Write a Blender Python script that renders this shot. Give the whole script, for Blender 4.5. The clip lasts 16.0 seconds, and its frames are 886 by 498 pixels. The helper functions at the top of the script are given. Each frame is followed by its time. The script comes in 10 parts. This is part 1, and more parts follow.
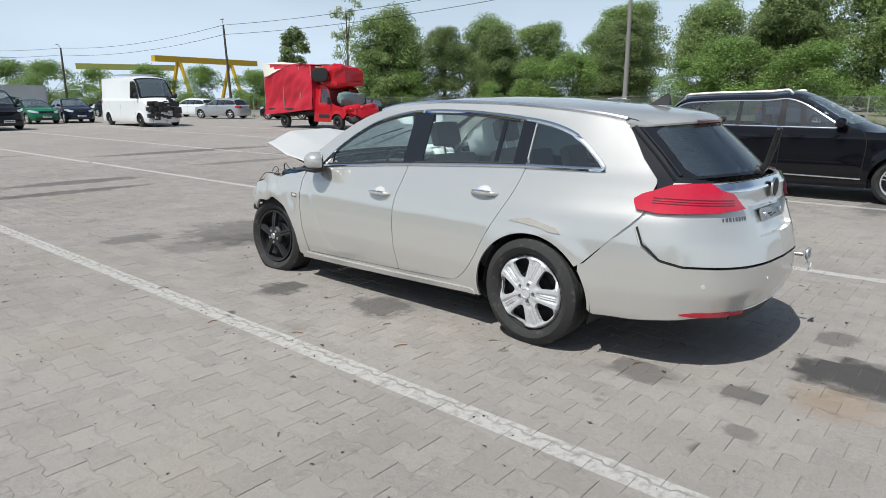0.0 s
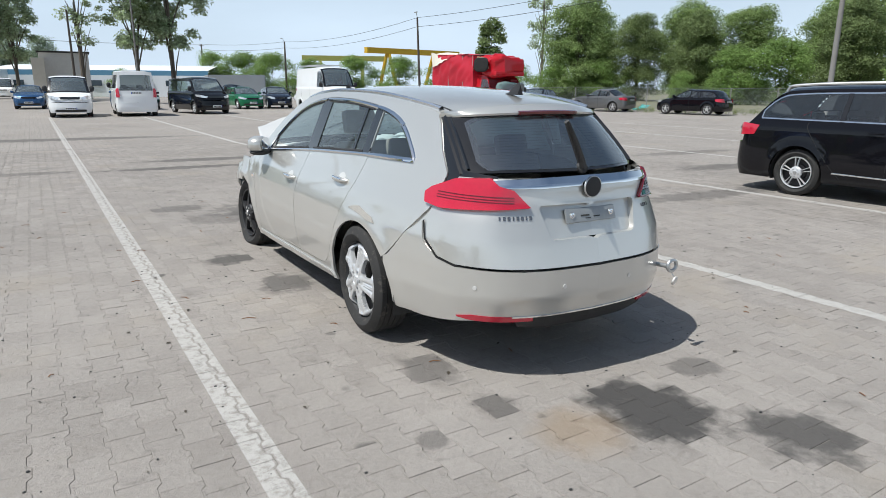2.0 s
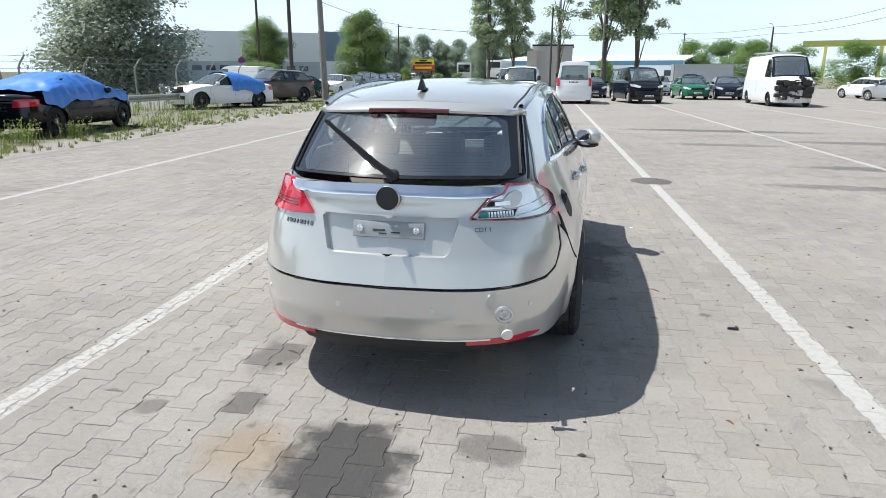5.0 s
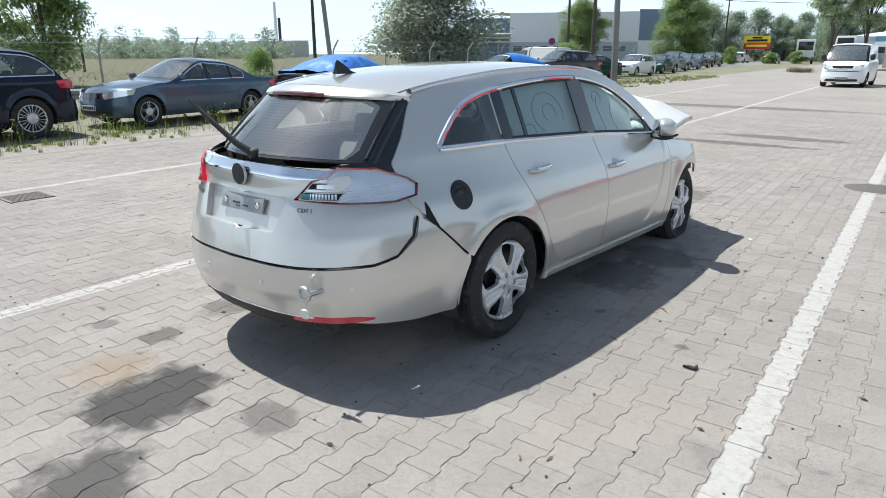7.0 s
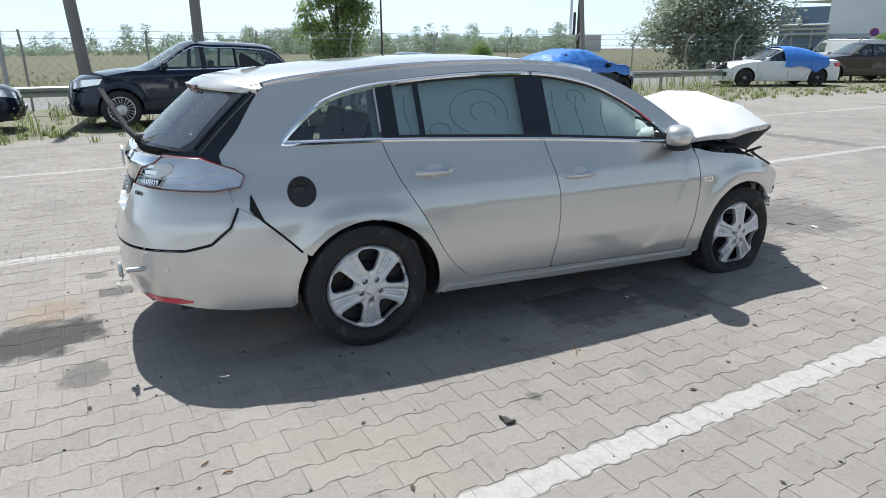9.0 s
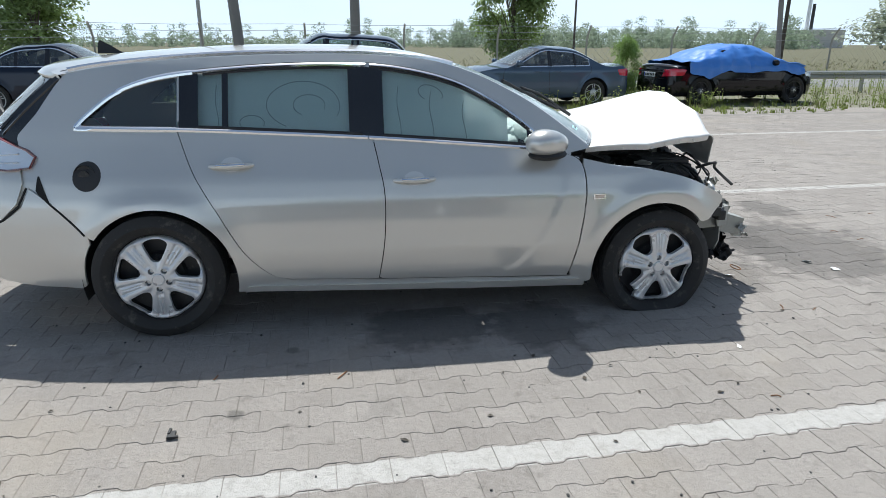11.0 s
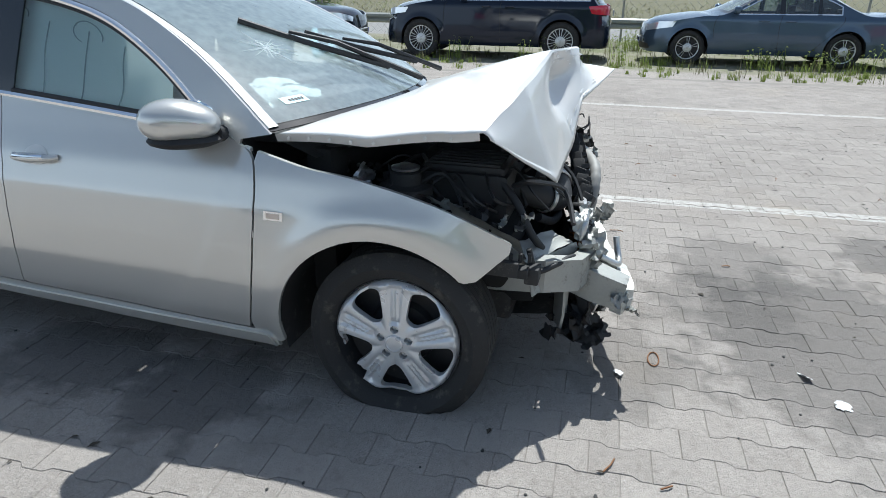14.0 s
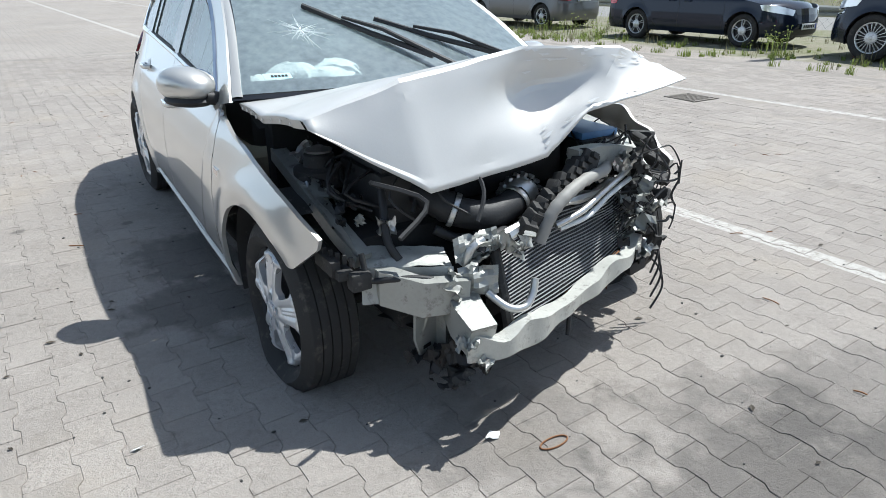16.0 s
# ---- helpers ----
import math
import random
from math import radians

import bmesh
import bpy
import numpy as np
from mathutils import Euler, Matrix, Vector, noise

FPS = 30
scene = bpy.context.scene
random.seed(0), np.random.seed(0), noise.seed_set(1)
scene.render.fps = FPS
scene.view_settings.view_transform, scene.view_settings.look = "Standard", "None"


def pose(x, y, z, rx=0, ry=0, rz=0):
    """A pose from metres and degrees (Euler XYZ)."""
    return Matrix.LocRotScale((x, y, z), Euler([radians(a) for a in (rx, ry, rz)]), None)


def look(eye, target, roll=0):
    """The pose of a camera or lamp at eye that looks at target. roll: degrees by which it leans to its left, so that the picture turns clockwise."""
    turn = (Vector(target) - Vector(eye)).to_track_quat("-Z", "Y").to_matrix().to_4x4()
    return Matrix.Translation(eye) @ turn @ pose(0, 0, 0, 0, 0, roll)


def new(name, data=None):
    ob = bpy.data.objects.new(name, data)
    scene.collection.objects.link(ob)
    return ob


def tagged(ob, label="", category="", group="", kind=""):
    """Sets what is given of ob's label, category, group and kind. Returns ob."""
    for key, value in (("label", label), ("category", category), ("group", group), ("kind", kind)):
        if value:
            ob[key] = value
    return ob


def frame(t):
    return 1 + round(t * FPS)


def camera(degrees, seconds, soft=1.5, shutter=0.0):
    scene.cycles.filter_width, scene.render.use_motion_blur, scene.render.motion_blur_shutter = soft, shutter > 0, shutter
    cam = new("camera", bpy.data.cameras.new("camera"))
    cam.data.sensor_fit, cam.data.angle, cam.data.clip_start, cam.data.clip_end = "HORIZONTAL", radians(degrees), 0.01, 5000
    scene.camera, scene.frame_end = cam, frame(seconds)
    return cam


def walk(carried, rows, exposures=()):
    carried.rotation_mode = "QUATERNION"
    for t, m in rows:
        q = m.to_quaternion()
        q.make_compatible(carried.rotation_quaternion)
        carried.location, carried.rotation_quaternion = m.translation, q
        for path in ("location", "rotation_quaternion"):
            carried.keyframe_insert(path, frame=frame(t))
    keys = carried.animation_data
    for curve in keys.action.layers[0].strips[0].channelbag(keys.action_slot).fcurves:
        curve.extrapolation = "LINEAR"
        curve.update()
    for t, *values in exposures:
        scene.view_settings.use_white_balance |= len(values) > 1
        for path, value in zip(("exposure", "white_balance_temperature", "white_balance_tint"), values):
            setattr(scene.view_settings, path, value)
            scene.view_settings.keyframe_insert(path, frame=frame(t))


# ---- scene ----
cam = camera(68.9, 16.0, 0.6)
PATH = [
    (0, (-3.954, -2.188, 1.478), (-2.533, -0.857, 1.023), -0.1),
    (0.5, (-3.59, -2.601, 1.455), (-2.303, -1.141, 0.994), 0.1),
    (1, (-3.184, -2.969, 1.449), (-1.993, -1.431, 0.985), 0.2),
    (1.5, (-2.725, -3.298, 1.45), (-1.632, -1.692, 0.975), 0.3),
    (2, (-2.287, -3.549, 1.471), (-1.33, -1.861, 0.987), 0.3),
    (2.5, (-1.791, -3.725, 1.486), (-1.027, -1.944, 0.991), 0.3),
    (3, (-1.353, -3.858, 1.512), (-0.762, -2.014, 1.01), 0.4),
    (3.5, (-0.792, -3.88, 1.511), (-0.447, -1.976, 1.002), 0.3),
    (3.7, (-0.544, -3.882, 1.519), (-0.316, -1.963, 1.006), 0.3),
    (5.8, (1.52, -3.507, 1.512), (0.812, -1.717, 0.97), 0.2),
    (6, (1.72, -3.413, 1.519), (0.919, -1.664, 0.971), 0.1),
    (6.5, (2.249, -3.2, 1.544), (1.229, -1.576, 0.976), 0.1),
    (7, (2.702, -2.865, 1.539), (1.505, -1.371, 0.959), -0.1),
    (7.5, (3.12, -2.485, 1.538), (1.775, -1.127, 0.951), -0.1),
    (8, (3.443, -2.044, 1.524), (1.958, -0.844, 0.931), -0.1),
    (8.2, (3.551, -1.855, 1.547), (2.013, -0.722, 0.954), -0.3),
    (10.3, (4.113, 0.254, 1.477), (2.259, 0.697, 0.873), 0.4),
    (10.5, (4.134, 0.465, 1.488), (2.269, 0.86, 0.883), 0.3),
    (11, (4.193, 0.963, 1.498), (2.311, 1.257, 0.89), 0.2),
    (11.5, (4.061, 1.435, 1.483), (2.169, 1.635, 0.868), 0.2),
    (12, (3.794, 1.884, 1.48), (1.902, 2.024, 0.849), 0.6),
    (12.5, (3.463, 2.287, 1.454), (1.576, 2.332, 0.794), 0.8),
    (13, (3.128, 2.597, 1.378), (1.248, 2.542, 0.698), 0.8),
    (13.5, (2.939, 3.093, 1.422), (1.104, 2.793, 0.686), 0.6),
    (14, (2.723, 3.438, 1.425), (0.941, 2.936, 0.666), 0.7),
    (14.5, (2.521, 3.857, 1.419), (0.849, 3.077, 0.646), 0.5),
    (15, (2.221, 4.256, 1.41), (0.741, 3.159, 0.632), 0.2),
    (15.5, (1.882, 4.606, 1.419), (0.635, 3.249, 0.642), -0.1),
    (16, (1.486, 4.893, 1.413), (0.5, 3.339, 0.63), -0.3),
]
walk(cam, [(t, look(eye, target, roll)) for t, eye, target, roll in PATH],
     [(0.0, -0.16, 6060, 6), (3.7, 0.10, 6040, 6), (6.0, 0.34, 6040, 5), (8.2, 0.27, 5980, 5), (11.0, 0.14, 5960, 5), (14.0, 0.27, 5800, 4), (16.0, 0.37, 5920, 5)])

# ---- light ----
world = bpy.data.worlds.new("world")
scene.world = world
world.use_nodes = True
wn, wl = world.node_tree.nodes, world.node_tree.links
SUN_WAY = Vector((-0.56, 0.005, 1.0)).normalized()
sky = wn.new("ShaderNodeTexSky")
sky.sky_type = "NISHITA"
sky.sun_disc = False
sky.sun_elevation = math.asin(SUN_WAY.z)
sky.sun_rotation = math.atan2(SUN_WAY.x, SUN_WAY.y)
sky.dust_density, sky.air_density, sky.ozone_density = 2.0, 1.15, 2.4
# thin summer haze: drifting veils of cloud over the blue
wtc = wn.new("ShaderNodeTexCoord")
wmap = wn.new("ShaderNodeMapping")
wmap.inputs["Scale"].default_value = (1.0, 1.0, 3.2)
wnoise = wn.new("ShaderNodeTexNoise")
wnoise.inputs["Scale"].default_value = 2.1
wnoise.inputs["Detail"].default_value = 7
wramp = wn.new("ShaderNodeValToRGB")
wramp.color_ramp.elements[0].position, wramp.color_ramp.elements[1].position = 0.36, 0.68
wramp.color_ramp.elements[0].color = (0.02, 0.02, 0.02, 1)
wramp.color_ramp.elements[1].color = (0.20, 0.20, 0.20, 1)
wmix = wn.new("ShaderNodeMix")
wmix.data_type = "RGBA"
wmix.inputs[7].default_value = (11.9, 13.4, 15.2, 1)
# the haze thickens towards the horizon
wsep, wlow, wsum = wn.new("ShaderNodeSeparateXYZ"), wn.new("ShaderNodeMapRange"), wn.new("ShaderNodeMath")
wlow.interpolation_type = "SMOOTHSTEP"
wlow.inputs[1].default_value, wlow.inputs[2].default_value, wlow.inputs[3].default_value, wlow.inputs[4].default_value = -0.05, 0.50, 0.86, 0.0
wsum.operation, wsum.use_clamp = "ADD", True
wl.new(wtc.outputs["Generated"], wsep.inputs[0])
wl.new(wsep.outputs[2], wlow.inputs[0])
wl.new(wlow.outputs[0], wsum.inputs[1])
wl.new(wtc.outputs["Generated"], wmap.inputs["Vector"])
wl.new(wmap.outputs["Vector"], wnoise.inputs["Vector"])
wl.new(wnoise.outputs["Fac"], wramp.inputs["Fac"])
wl.new(wramp.outputs["Color"], wsum.inputs[0])
wl.new(wsum.outputs[0], wmix.inputs[0])
wl.new(sky.outputs["Color"], wmix.inputs[6])
wl.new(wmix.outputs[2], wn["Background"].inputs["Color"])
wn["Background"].inputs["Strength"].default_value = 0.072
sun = new("sun", bpy.data.lights.new("sun", "SUN"))
sun.data.energy, sun.data.angle, sun.data.color = 5.0, radians(0.53), (1.0, 0.945, 0.875)
sun.matrix_world = look(SUN_WAY * 50, (0, 0, 0))


# ---- materials ----
def nodes_of(name):
    m = bpy.data.materials.new(name)
    m.use_nodes = True
    nt = m.node_tree
    return m, nt.nodes, nt.links, nt.nodes["Principled BSDF"]


def tint(c, f):
    return tuple(min(1.0, v * f) for v in c[:3]) + (1.0,)


def surface(name, base, rough=0.5, metal=0.0, var=0.12, scale=3.0, fine=90.0, bump=0.0, coat=0.0, trans=0.0,
            dirt=None, dirt_amount=0.0, ior=1.5, spec=0.5, pieces=0.0, alpha=1.0, rough_var=0.1):
    """A procedural material: base colour with a broad and a fine variation, optional dirt, relief and per-piece shift."""
    m, n, l, b = nodes_of(name)
    tc = n.new("ShaderNodeTexCoord")
    big, small = n.new("ShaderNodeTexNoise"), n.new("ShaderNodeTexNoise")
    big.inputs["Scale"].default_value, small.inputs["Scale"].default_value = scale, fine
    big.inputs["Detail"].default_value, small.inputs["Detail"].default_value = 5, 3
    l.new(tc.outputs["Object"], big.inputs["Vector"])
    l.new(tc.outputs["Object"], small.inputs["Vector"])
    mix = n.new("ShaderNodeMix")
    mix.data_type = "RGBA"
    mix.inputs[6].default_value, mix.inputs[7].default_value = tint(base, 1 - var), tint(base, 1 + var)
    add = n.new("ShaderNodeMath")
    add.operation = "MULTIPLY_ADD"
    add.inputs[1].default_value, add.inputs[2].default_value = 0.45, 0.0
    l.new(small.outputs["Fac"], add.inputs[0])
    add2 = n.new("ShaderNodeMath")
    add2.operation = "MULTIPLY_ADD"
    add2.inputs[1].default_value = 0.55
    l.new(big.outputs["Fac"], add2.inputs[0])
    l.new(add.outputs[0], add2.inputs[2])
    fac = add2.outputs[0]
    if pieces:
        info, geo = n.new("ShaderNodeObjectInfo"), n.new("ShaderNodeNewGeometry")
        s = n.new("ShaderNodeMath")
        s.operation = "ADD"
        l.new(info.outputs["Random"], s.inputs[0])
        l.new(geo.outputs["Random Per Island"], s.inputs[1])
        fr = n.new("ShaderNodeMath")
        fr.operation = "FRACT"
        l.new(s.outputs[0], fr.inputs[0])
        pm = n.new("ShaderNodeMath")
        pm.operation = "MULTIPLY_ADD"
        pm.inputs[1].default_value = pieces
        l.new(fr.outputs[0], pm.inputs[0])
        sub = n.new("ShaderNodeMath")
        sub.operation = "SUBTRACT"
        sub.inputs[1].default_value = pieces / 2
        l.new(fac, sub.inputs[0])
        l.new(sub.outputs[0], pm.inputs[2])
        fac = pm.outputs[0]
    l.new(fac, mix.inputs[0])
    col = mix.outputs[2]
    if dirt:
        dn = n.new("ShaderNodeTexNoise")
        dn.inputs["Scale"].default_value, dn.inputs["Detail"].default_value = scale * 2.3, 8
        dn.inputs["Roughness"].default_value = 0.7
        l.new(tc.outputs["Object"], dn.inputs["Vector"])
        r = n.new("ShaderNodeMapRange")
        r.inputs[1].default_value, r.inputs[2].default_value = 0.62 - dirt_amount * 0.3, 0.78
        l.new(dn.outputs["Fac"], r.inputs[0])
        dm = n.new("ShaderNodeMix")
        dm.data_type = "RGBA"
        dm.inputs[7].default_value = (*dirt, 1)
        l.new(r.outputs[0], dm.inputs[0])
        l.new(col, dm.inputs[6])
        col = dm.outputs[2]
    l.new(col, b.inputs["Base Color"])
    rr = n.new("ShaderNodeMapRange")
    rr.inputs[3].default_value, rr.inputs[4].default_value = max(0.0, rough - rough_var), min(1.0, rough + rough_var)
    l.new(small.outputs["Fac"] if rough > 0.35 else big.outputs["Fac"], rr.inputs[0])
    l.new(rr.outputs[0], b.inputs["Roughness"])
    b.inputs["Metallic"].default_value = metal
    b.inputs["IOR"].default_value = ior
    b.inputs["Specular IOR Level"].default_value = spec
    b.inputs["Coat Weight"].default_value = coat
    b.inputs["Coat Roughness"].default_value = 0.04
    b.inputs["Transmission Weight"].default_value = trans
    b.inputs["Alpha"].default_value = alpha
    if bump:
        bn = n.new("ShaderNodeBump")
        bn.inputs["Strength"].default_value, bn.inputs["Distance"].default_value = bump, 0.01
        l.new(add2.outputs[0], bn.inputs["Height"])
        l.new(bn.outputs[0], b.inputs["Normal"])
    return m


def clear_glass(name, colour, rough=0.0, gloss=1.0, ior=1.75, dust_sheen=0.0):
    """Thin window glass: lets light straight through, tinted, with a Fresnel gloss."""
    m, n, l, b = nodes_of(name)
    n.remove(b)
    tr, gl, mx, fr = (n.new(k) for k in ("ShaderNodeBsdfTransparent", "ShaderNodeBsdfGlossy", "ShaderNodeMixShader", "ShaderNodeFresnel"))
    tc, nz, mp = n.new("ShaderNodeTexCoord"), n.new("ShaderNodeTexNoise"), n.new("ShaderNodeMapRange")
    nz.inputs["Scale"].default_value, nz.inputs["Detail"].default_value = 26, 8
    l.new(tc.outputs["Object"], nz.inputs["Vector"])
    l.new(nz.outputs["Fac"], mp.inputs[0])
    mp.inputs[3].default_value, mp.inputs[4].default_value = rough, rough + 0.05
    l.new(mp.outputs[0], gl.inputs["Roughness"])
    tr.inputs["Color"].default_value = (*colour, 1)
    gl.inputs["Color"].default_value = (gloss, gloss, gloss, 1)
    fr.inputs["IOR"].default_value = ior
    l.new(fr.outputs[0], mx.inputs[0])
    l.new(tr.outputs[0], mx.inputs[1])
    l.new(gl.outputs[0], mx.inputs[2])
    out = mx.outputs[0]
    if dust_sheen:
        # a thin, patchy film of dust; its blue tint paints in sky reflection
        df, dm, dr = n.new("ShaderNodeBsdfDiffuse"), n.new("ShaderNodeMixShader"), n.new("ShaderNodeMapRange")
        df.inputs["Color"].default_value = (0.64, 0.77, 0.82, 1)
        dr.inputs[1].default_value, dr.inputs[2].default_value, dr.inputs[3].default_value, dr.inputs[4].default_value = 0.3, 0.7, dust_sheen * 0.8, dust_sheen * 1.2
        l.new(nz.outputs["Fac"], dr.inputs[0])
        l.new(dr.outputs[0], dm.inputs[0])
        l.new(out, dm.inputs[1])
        # the film scatters light to both sides of the pane
        ts, both_ways = n.new("ShaderNodeBsdfTranslucent"), n.new("ShaderNodeMixShader")
        ts.inputs["Color"].default_value = (0.72, 0.84, 0.85, 1)
        both_ways.inputs[0].default_value = 0.42
        l.new(df.outputs[0], both_ways.inputs[1])
        l.new(ts.outputs[0], both_ways.inputs[2])
        l.new(both_ways.outputs[0], dm.inputs[2])
        out = dm.outputs[0]
    l.new(out, n["Material Output"].inputs["Surface"])
    return m


def leafy(name, base, var=0.4):
    """Leaves, blades and thin cloth: light shines through them."""
    m = surface(name, base, 0.6, 0, var, 0.4, 3, pieces=0.9, spec=0.25)
    n, l = m.node_tree.nodes, m.node_tree.links
    b = n["Principled BSDF"]
    tr, mx = n.new("ShaderNodeBsdfTranslucent"), n.new("ShaderNodeMixShader")
    l.new(b.inputs["Base Color"].links[0].from_socket, tr.inputs["Color"])
    mx.inputs[0].default_value = 0.50
    l.new(b.outputs[0], mx.inputs[1])
    l.new(tr.outputs[0], mx.inputs[2])
    l.new(mx.outputs[0], n["Material Output"].inputs["Surface"])
    return m


def paint(name, base, metal=0.35, rough=0.32, dirt=0.25):
    return surface(name, base, rough, metal, 0.05, 1.6, 300, 0.0, 0.6, dirt=(0.24, 0.22, 0.19), dirt_amount=dirt - 0.60, rough_var=0.05, spec=0.06)


SILVER = surface("silver_champagne_paint", (0.622, 0.610, 0.572), 0.29, 0.50, 0.02, 0.9, 700, 0.0, 1.0, rough_var=0.03)
SILVER.node_tree.nodes["Principled BSDF"].inputs["Coat IOR"].default_value = 1.75
SILVER_PALE = surface("silver_paint_bent", (0.72, 0.705, 0.675), 0.46, 0.28, 0.05, 5.0, 160, 0.03, 0.5)
BLACK_GLOSS = surface("black_gloss_plastic", (0.012, 0.012, 0.013), 0.12, 0, 0.3, 4, 120, coat=0.6)
BLACK_MATT = surface("black_plastic", (0.022, 0.022, 0.023), 0.6, 0, 0.35, 6, 140, 0.15, dirt=(0.12, 0.11, 0.09), dirt_amount=-0.1)
BLACK_DUSTY = surface("dusty_black_plastic", (0.035, 0.034, 0.033), 0.75, 0, 0.4, 9, 120, 0.25, dirt=(0.16, 0.15, 0.13), dirt_amount=0.15)
# near black for gaps and depths, their shade put into the colour
SHADE_BLACK = surface("shade_black", (0.012, 0.012, 0.012), 0.9, 0, 0.3)
RUBBER = surface("tyre_rubber", (0.028, 0.027, 0.026), 0.82, 0, 0.3, 7, 160, 0.3, dirt=(0.13, 0.115, 0.095), dirt_amount=0.25)
ALLOY = surface("silver_wheel_cover", (0.70, 0.705, 0.71), 0.30, 0.45, 0.08, 8, 120, dirt=(0.20, 0.17, 0.13), dirt_amount=0.05)
STEEL_BLACK = surface("black_steel_wheel", (0.03, 0.03, 0.032), 0.5, 0.2, 0.4, 8, 120, 0.1, dirt=(0.14, 0.12, 0.10), dirt_amount=0.1)
CHROME = surface("chrome_trim", (0.88, 0.89, 0.90), 0.09, 1.0, 0.05, 4, 200, rough_var=0.04)
RED_LENS = surface("red_lamp_plastic", (0.52, 0.010, 0.035), 0.14, 0.0, 0.25, 6, 40, coat=1.0)
RED_DARK = surface("dark_red_lamp_plastic", (0.13, 0.004, 0.010), 0.15, 0.0, 0.2, 6, 40, coat=1.0)
LAMP_MIRROR = surface("lamp_reflector", (0.90, 0.91, 0.92), 0.14, 0.62, 0.08, 14, 90, 0.05, coat=0.6)
TEAL_LENS = surface("teal_lamp_lens", (0.02, 0.20, 0.19), 0.12, 0, 0.2, 9, 60, coat=0.8)
FROSTED = surface("frosted_lamp_dome", (0.74, 0.74, 0.72), 0.35, 0.1, 0.08, 30, 240, 0.1)
# last number: film strength, part dust, part painted sky sheen
GLASS = clear_glass("car_glass", (0.88, 0.97, 0.96), 0.0, 1.0, 1.70, 0.06)
GLASS_SHEEN = clear_glass("dusty_sheen_glass", (0.84, 0.93, 0.93), 0.01, 1.0, 2.6, 0.36)
GLASS_REAR = clear_glass("rear_car_glass", (0.74, 0.86, 0.87), 0.01, 1.0, 3.1, 0.03)
GLASS_DARK = clear_glass("tinted_glass", (0.62, 0.71, 0.72), 0.0, 1.0, 1.9, 0.02)
GLASS_FRONT = clear_glass("windscreen_sheen_glass", (0.80, 0.90, 0.90), 0.01, 1.0, 2.3, 0.16)
BARE_STEEL = surface("primed_grey_steel", (0.37, 0.375, 0.35), 0.46, 0.35, 0.22, 9, 90, 0.2, dirt=(0.08, 0.072, 0.06), dirt_amount=0.22)
ALUMINIUM = surface("aluminium", (0.60, 0.60, 0.59), 0.38, 0.9, 0.12, 14, 110, 0.1, dirt=(0.15, 0.13, 0.11), dirt_amount=0.0)
RUST = surface("rusty_steel", (0.23, 0.11, 0.05), 0.85, 0.2, 0.35, 14, 80, 0.3)
BEIGE = surface("beige_cloth", (0.42, 0.39, 0.34), 0.9, 0, 0.12, 14, 200, 0.1)
DARK_CLOTH = surface("dark_seat_cloth", (0.045, 0.045, 0.05), 0.92, 0, 0.2, 14, 200, 0.1)
AIRBAG = leafy("airbag_cloth", (0.86, 0.93, 0.92), 0.03)
AIRBAG.node_tree.nodes["Mix Shader"].inputs[0].default_value = 0.26

DASH = surface("dark_dashboard", (0.05, 0.05, 0.052), 0.7, 0, 0.15, 10, 200, 0.1)
PLATE_WHITE = surface("white_plate", (0.78, 0.79, 0.78), 0.4, 0, 0.05)
INK = surface("black_ink", (0.015, 0.015, 0.015), 0.6)
BLUE_INK = surface("blue_ink", (0.02, 0.06, 0.42), 0.5)


PANES = (GLASS, GLASS_SHEEN, GLASS_REAR, GLASS_DARK, GLASS_FRONT)


# ---- mesh helpers ----
def link_mesh(name, V, F, material, parent=None, label="", smooth=True, sharp=38):
    me = bpy.data.meshes.new(name)
    me.from_pydata([tuple(map(float, v)) for v in V], [], [tuple(map(int, f)) for f in F])
    me.validate()
    me.update()
    if smooth and me.polygons:
        me.shade_smooth()
        me.set_sharp_from_angle(angle=radians(sharp))
    for m in (material if isinstance(material, (list, tuple)) else [material]):
        me.materials.append(m)
    ob = new(name, me)
    if material in PANES:
        ob.visible_shadow = False
    if parent is not None:
        ob.parent = parent
    if label:
        tagged(ob, label)
    return ob


def thing(name, label, category, group="", at=None):
    ob = new(name)
    ob.empty_display_size = 0.2
    if at is not None:
        ob.matrix_world = at
    return tagged(ob, label, category, group)


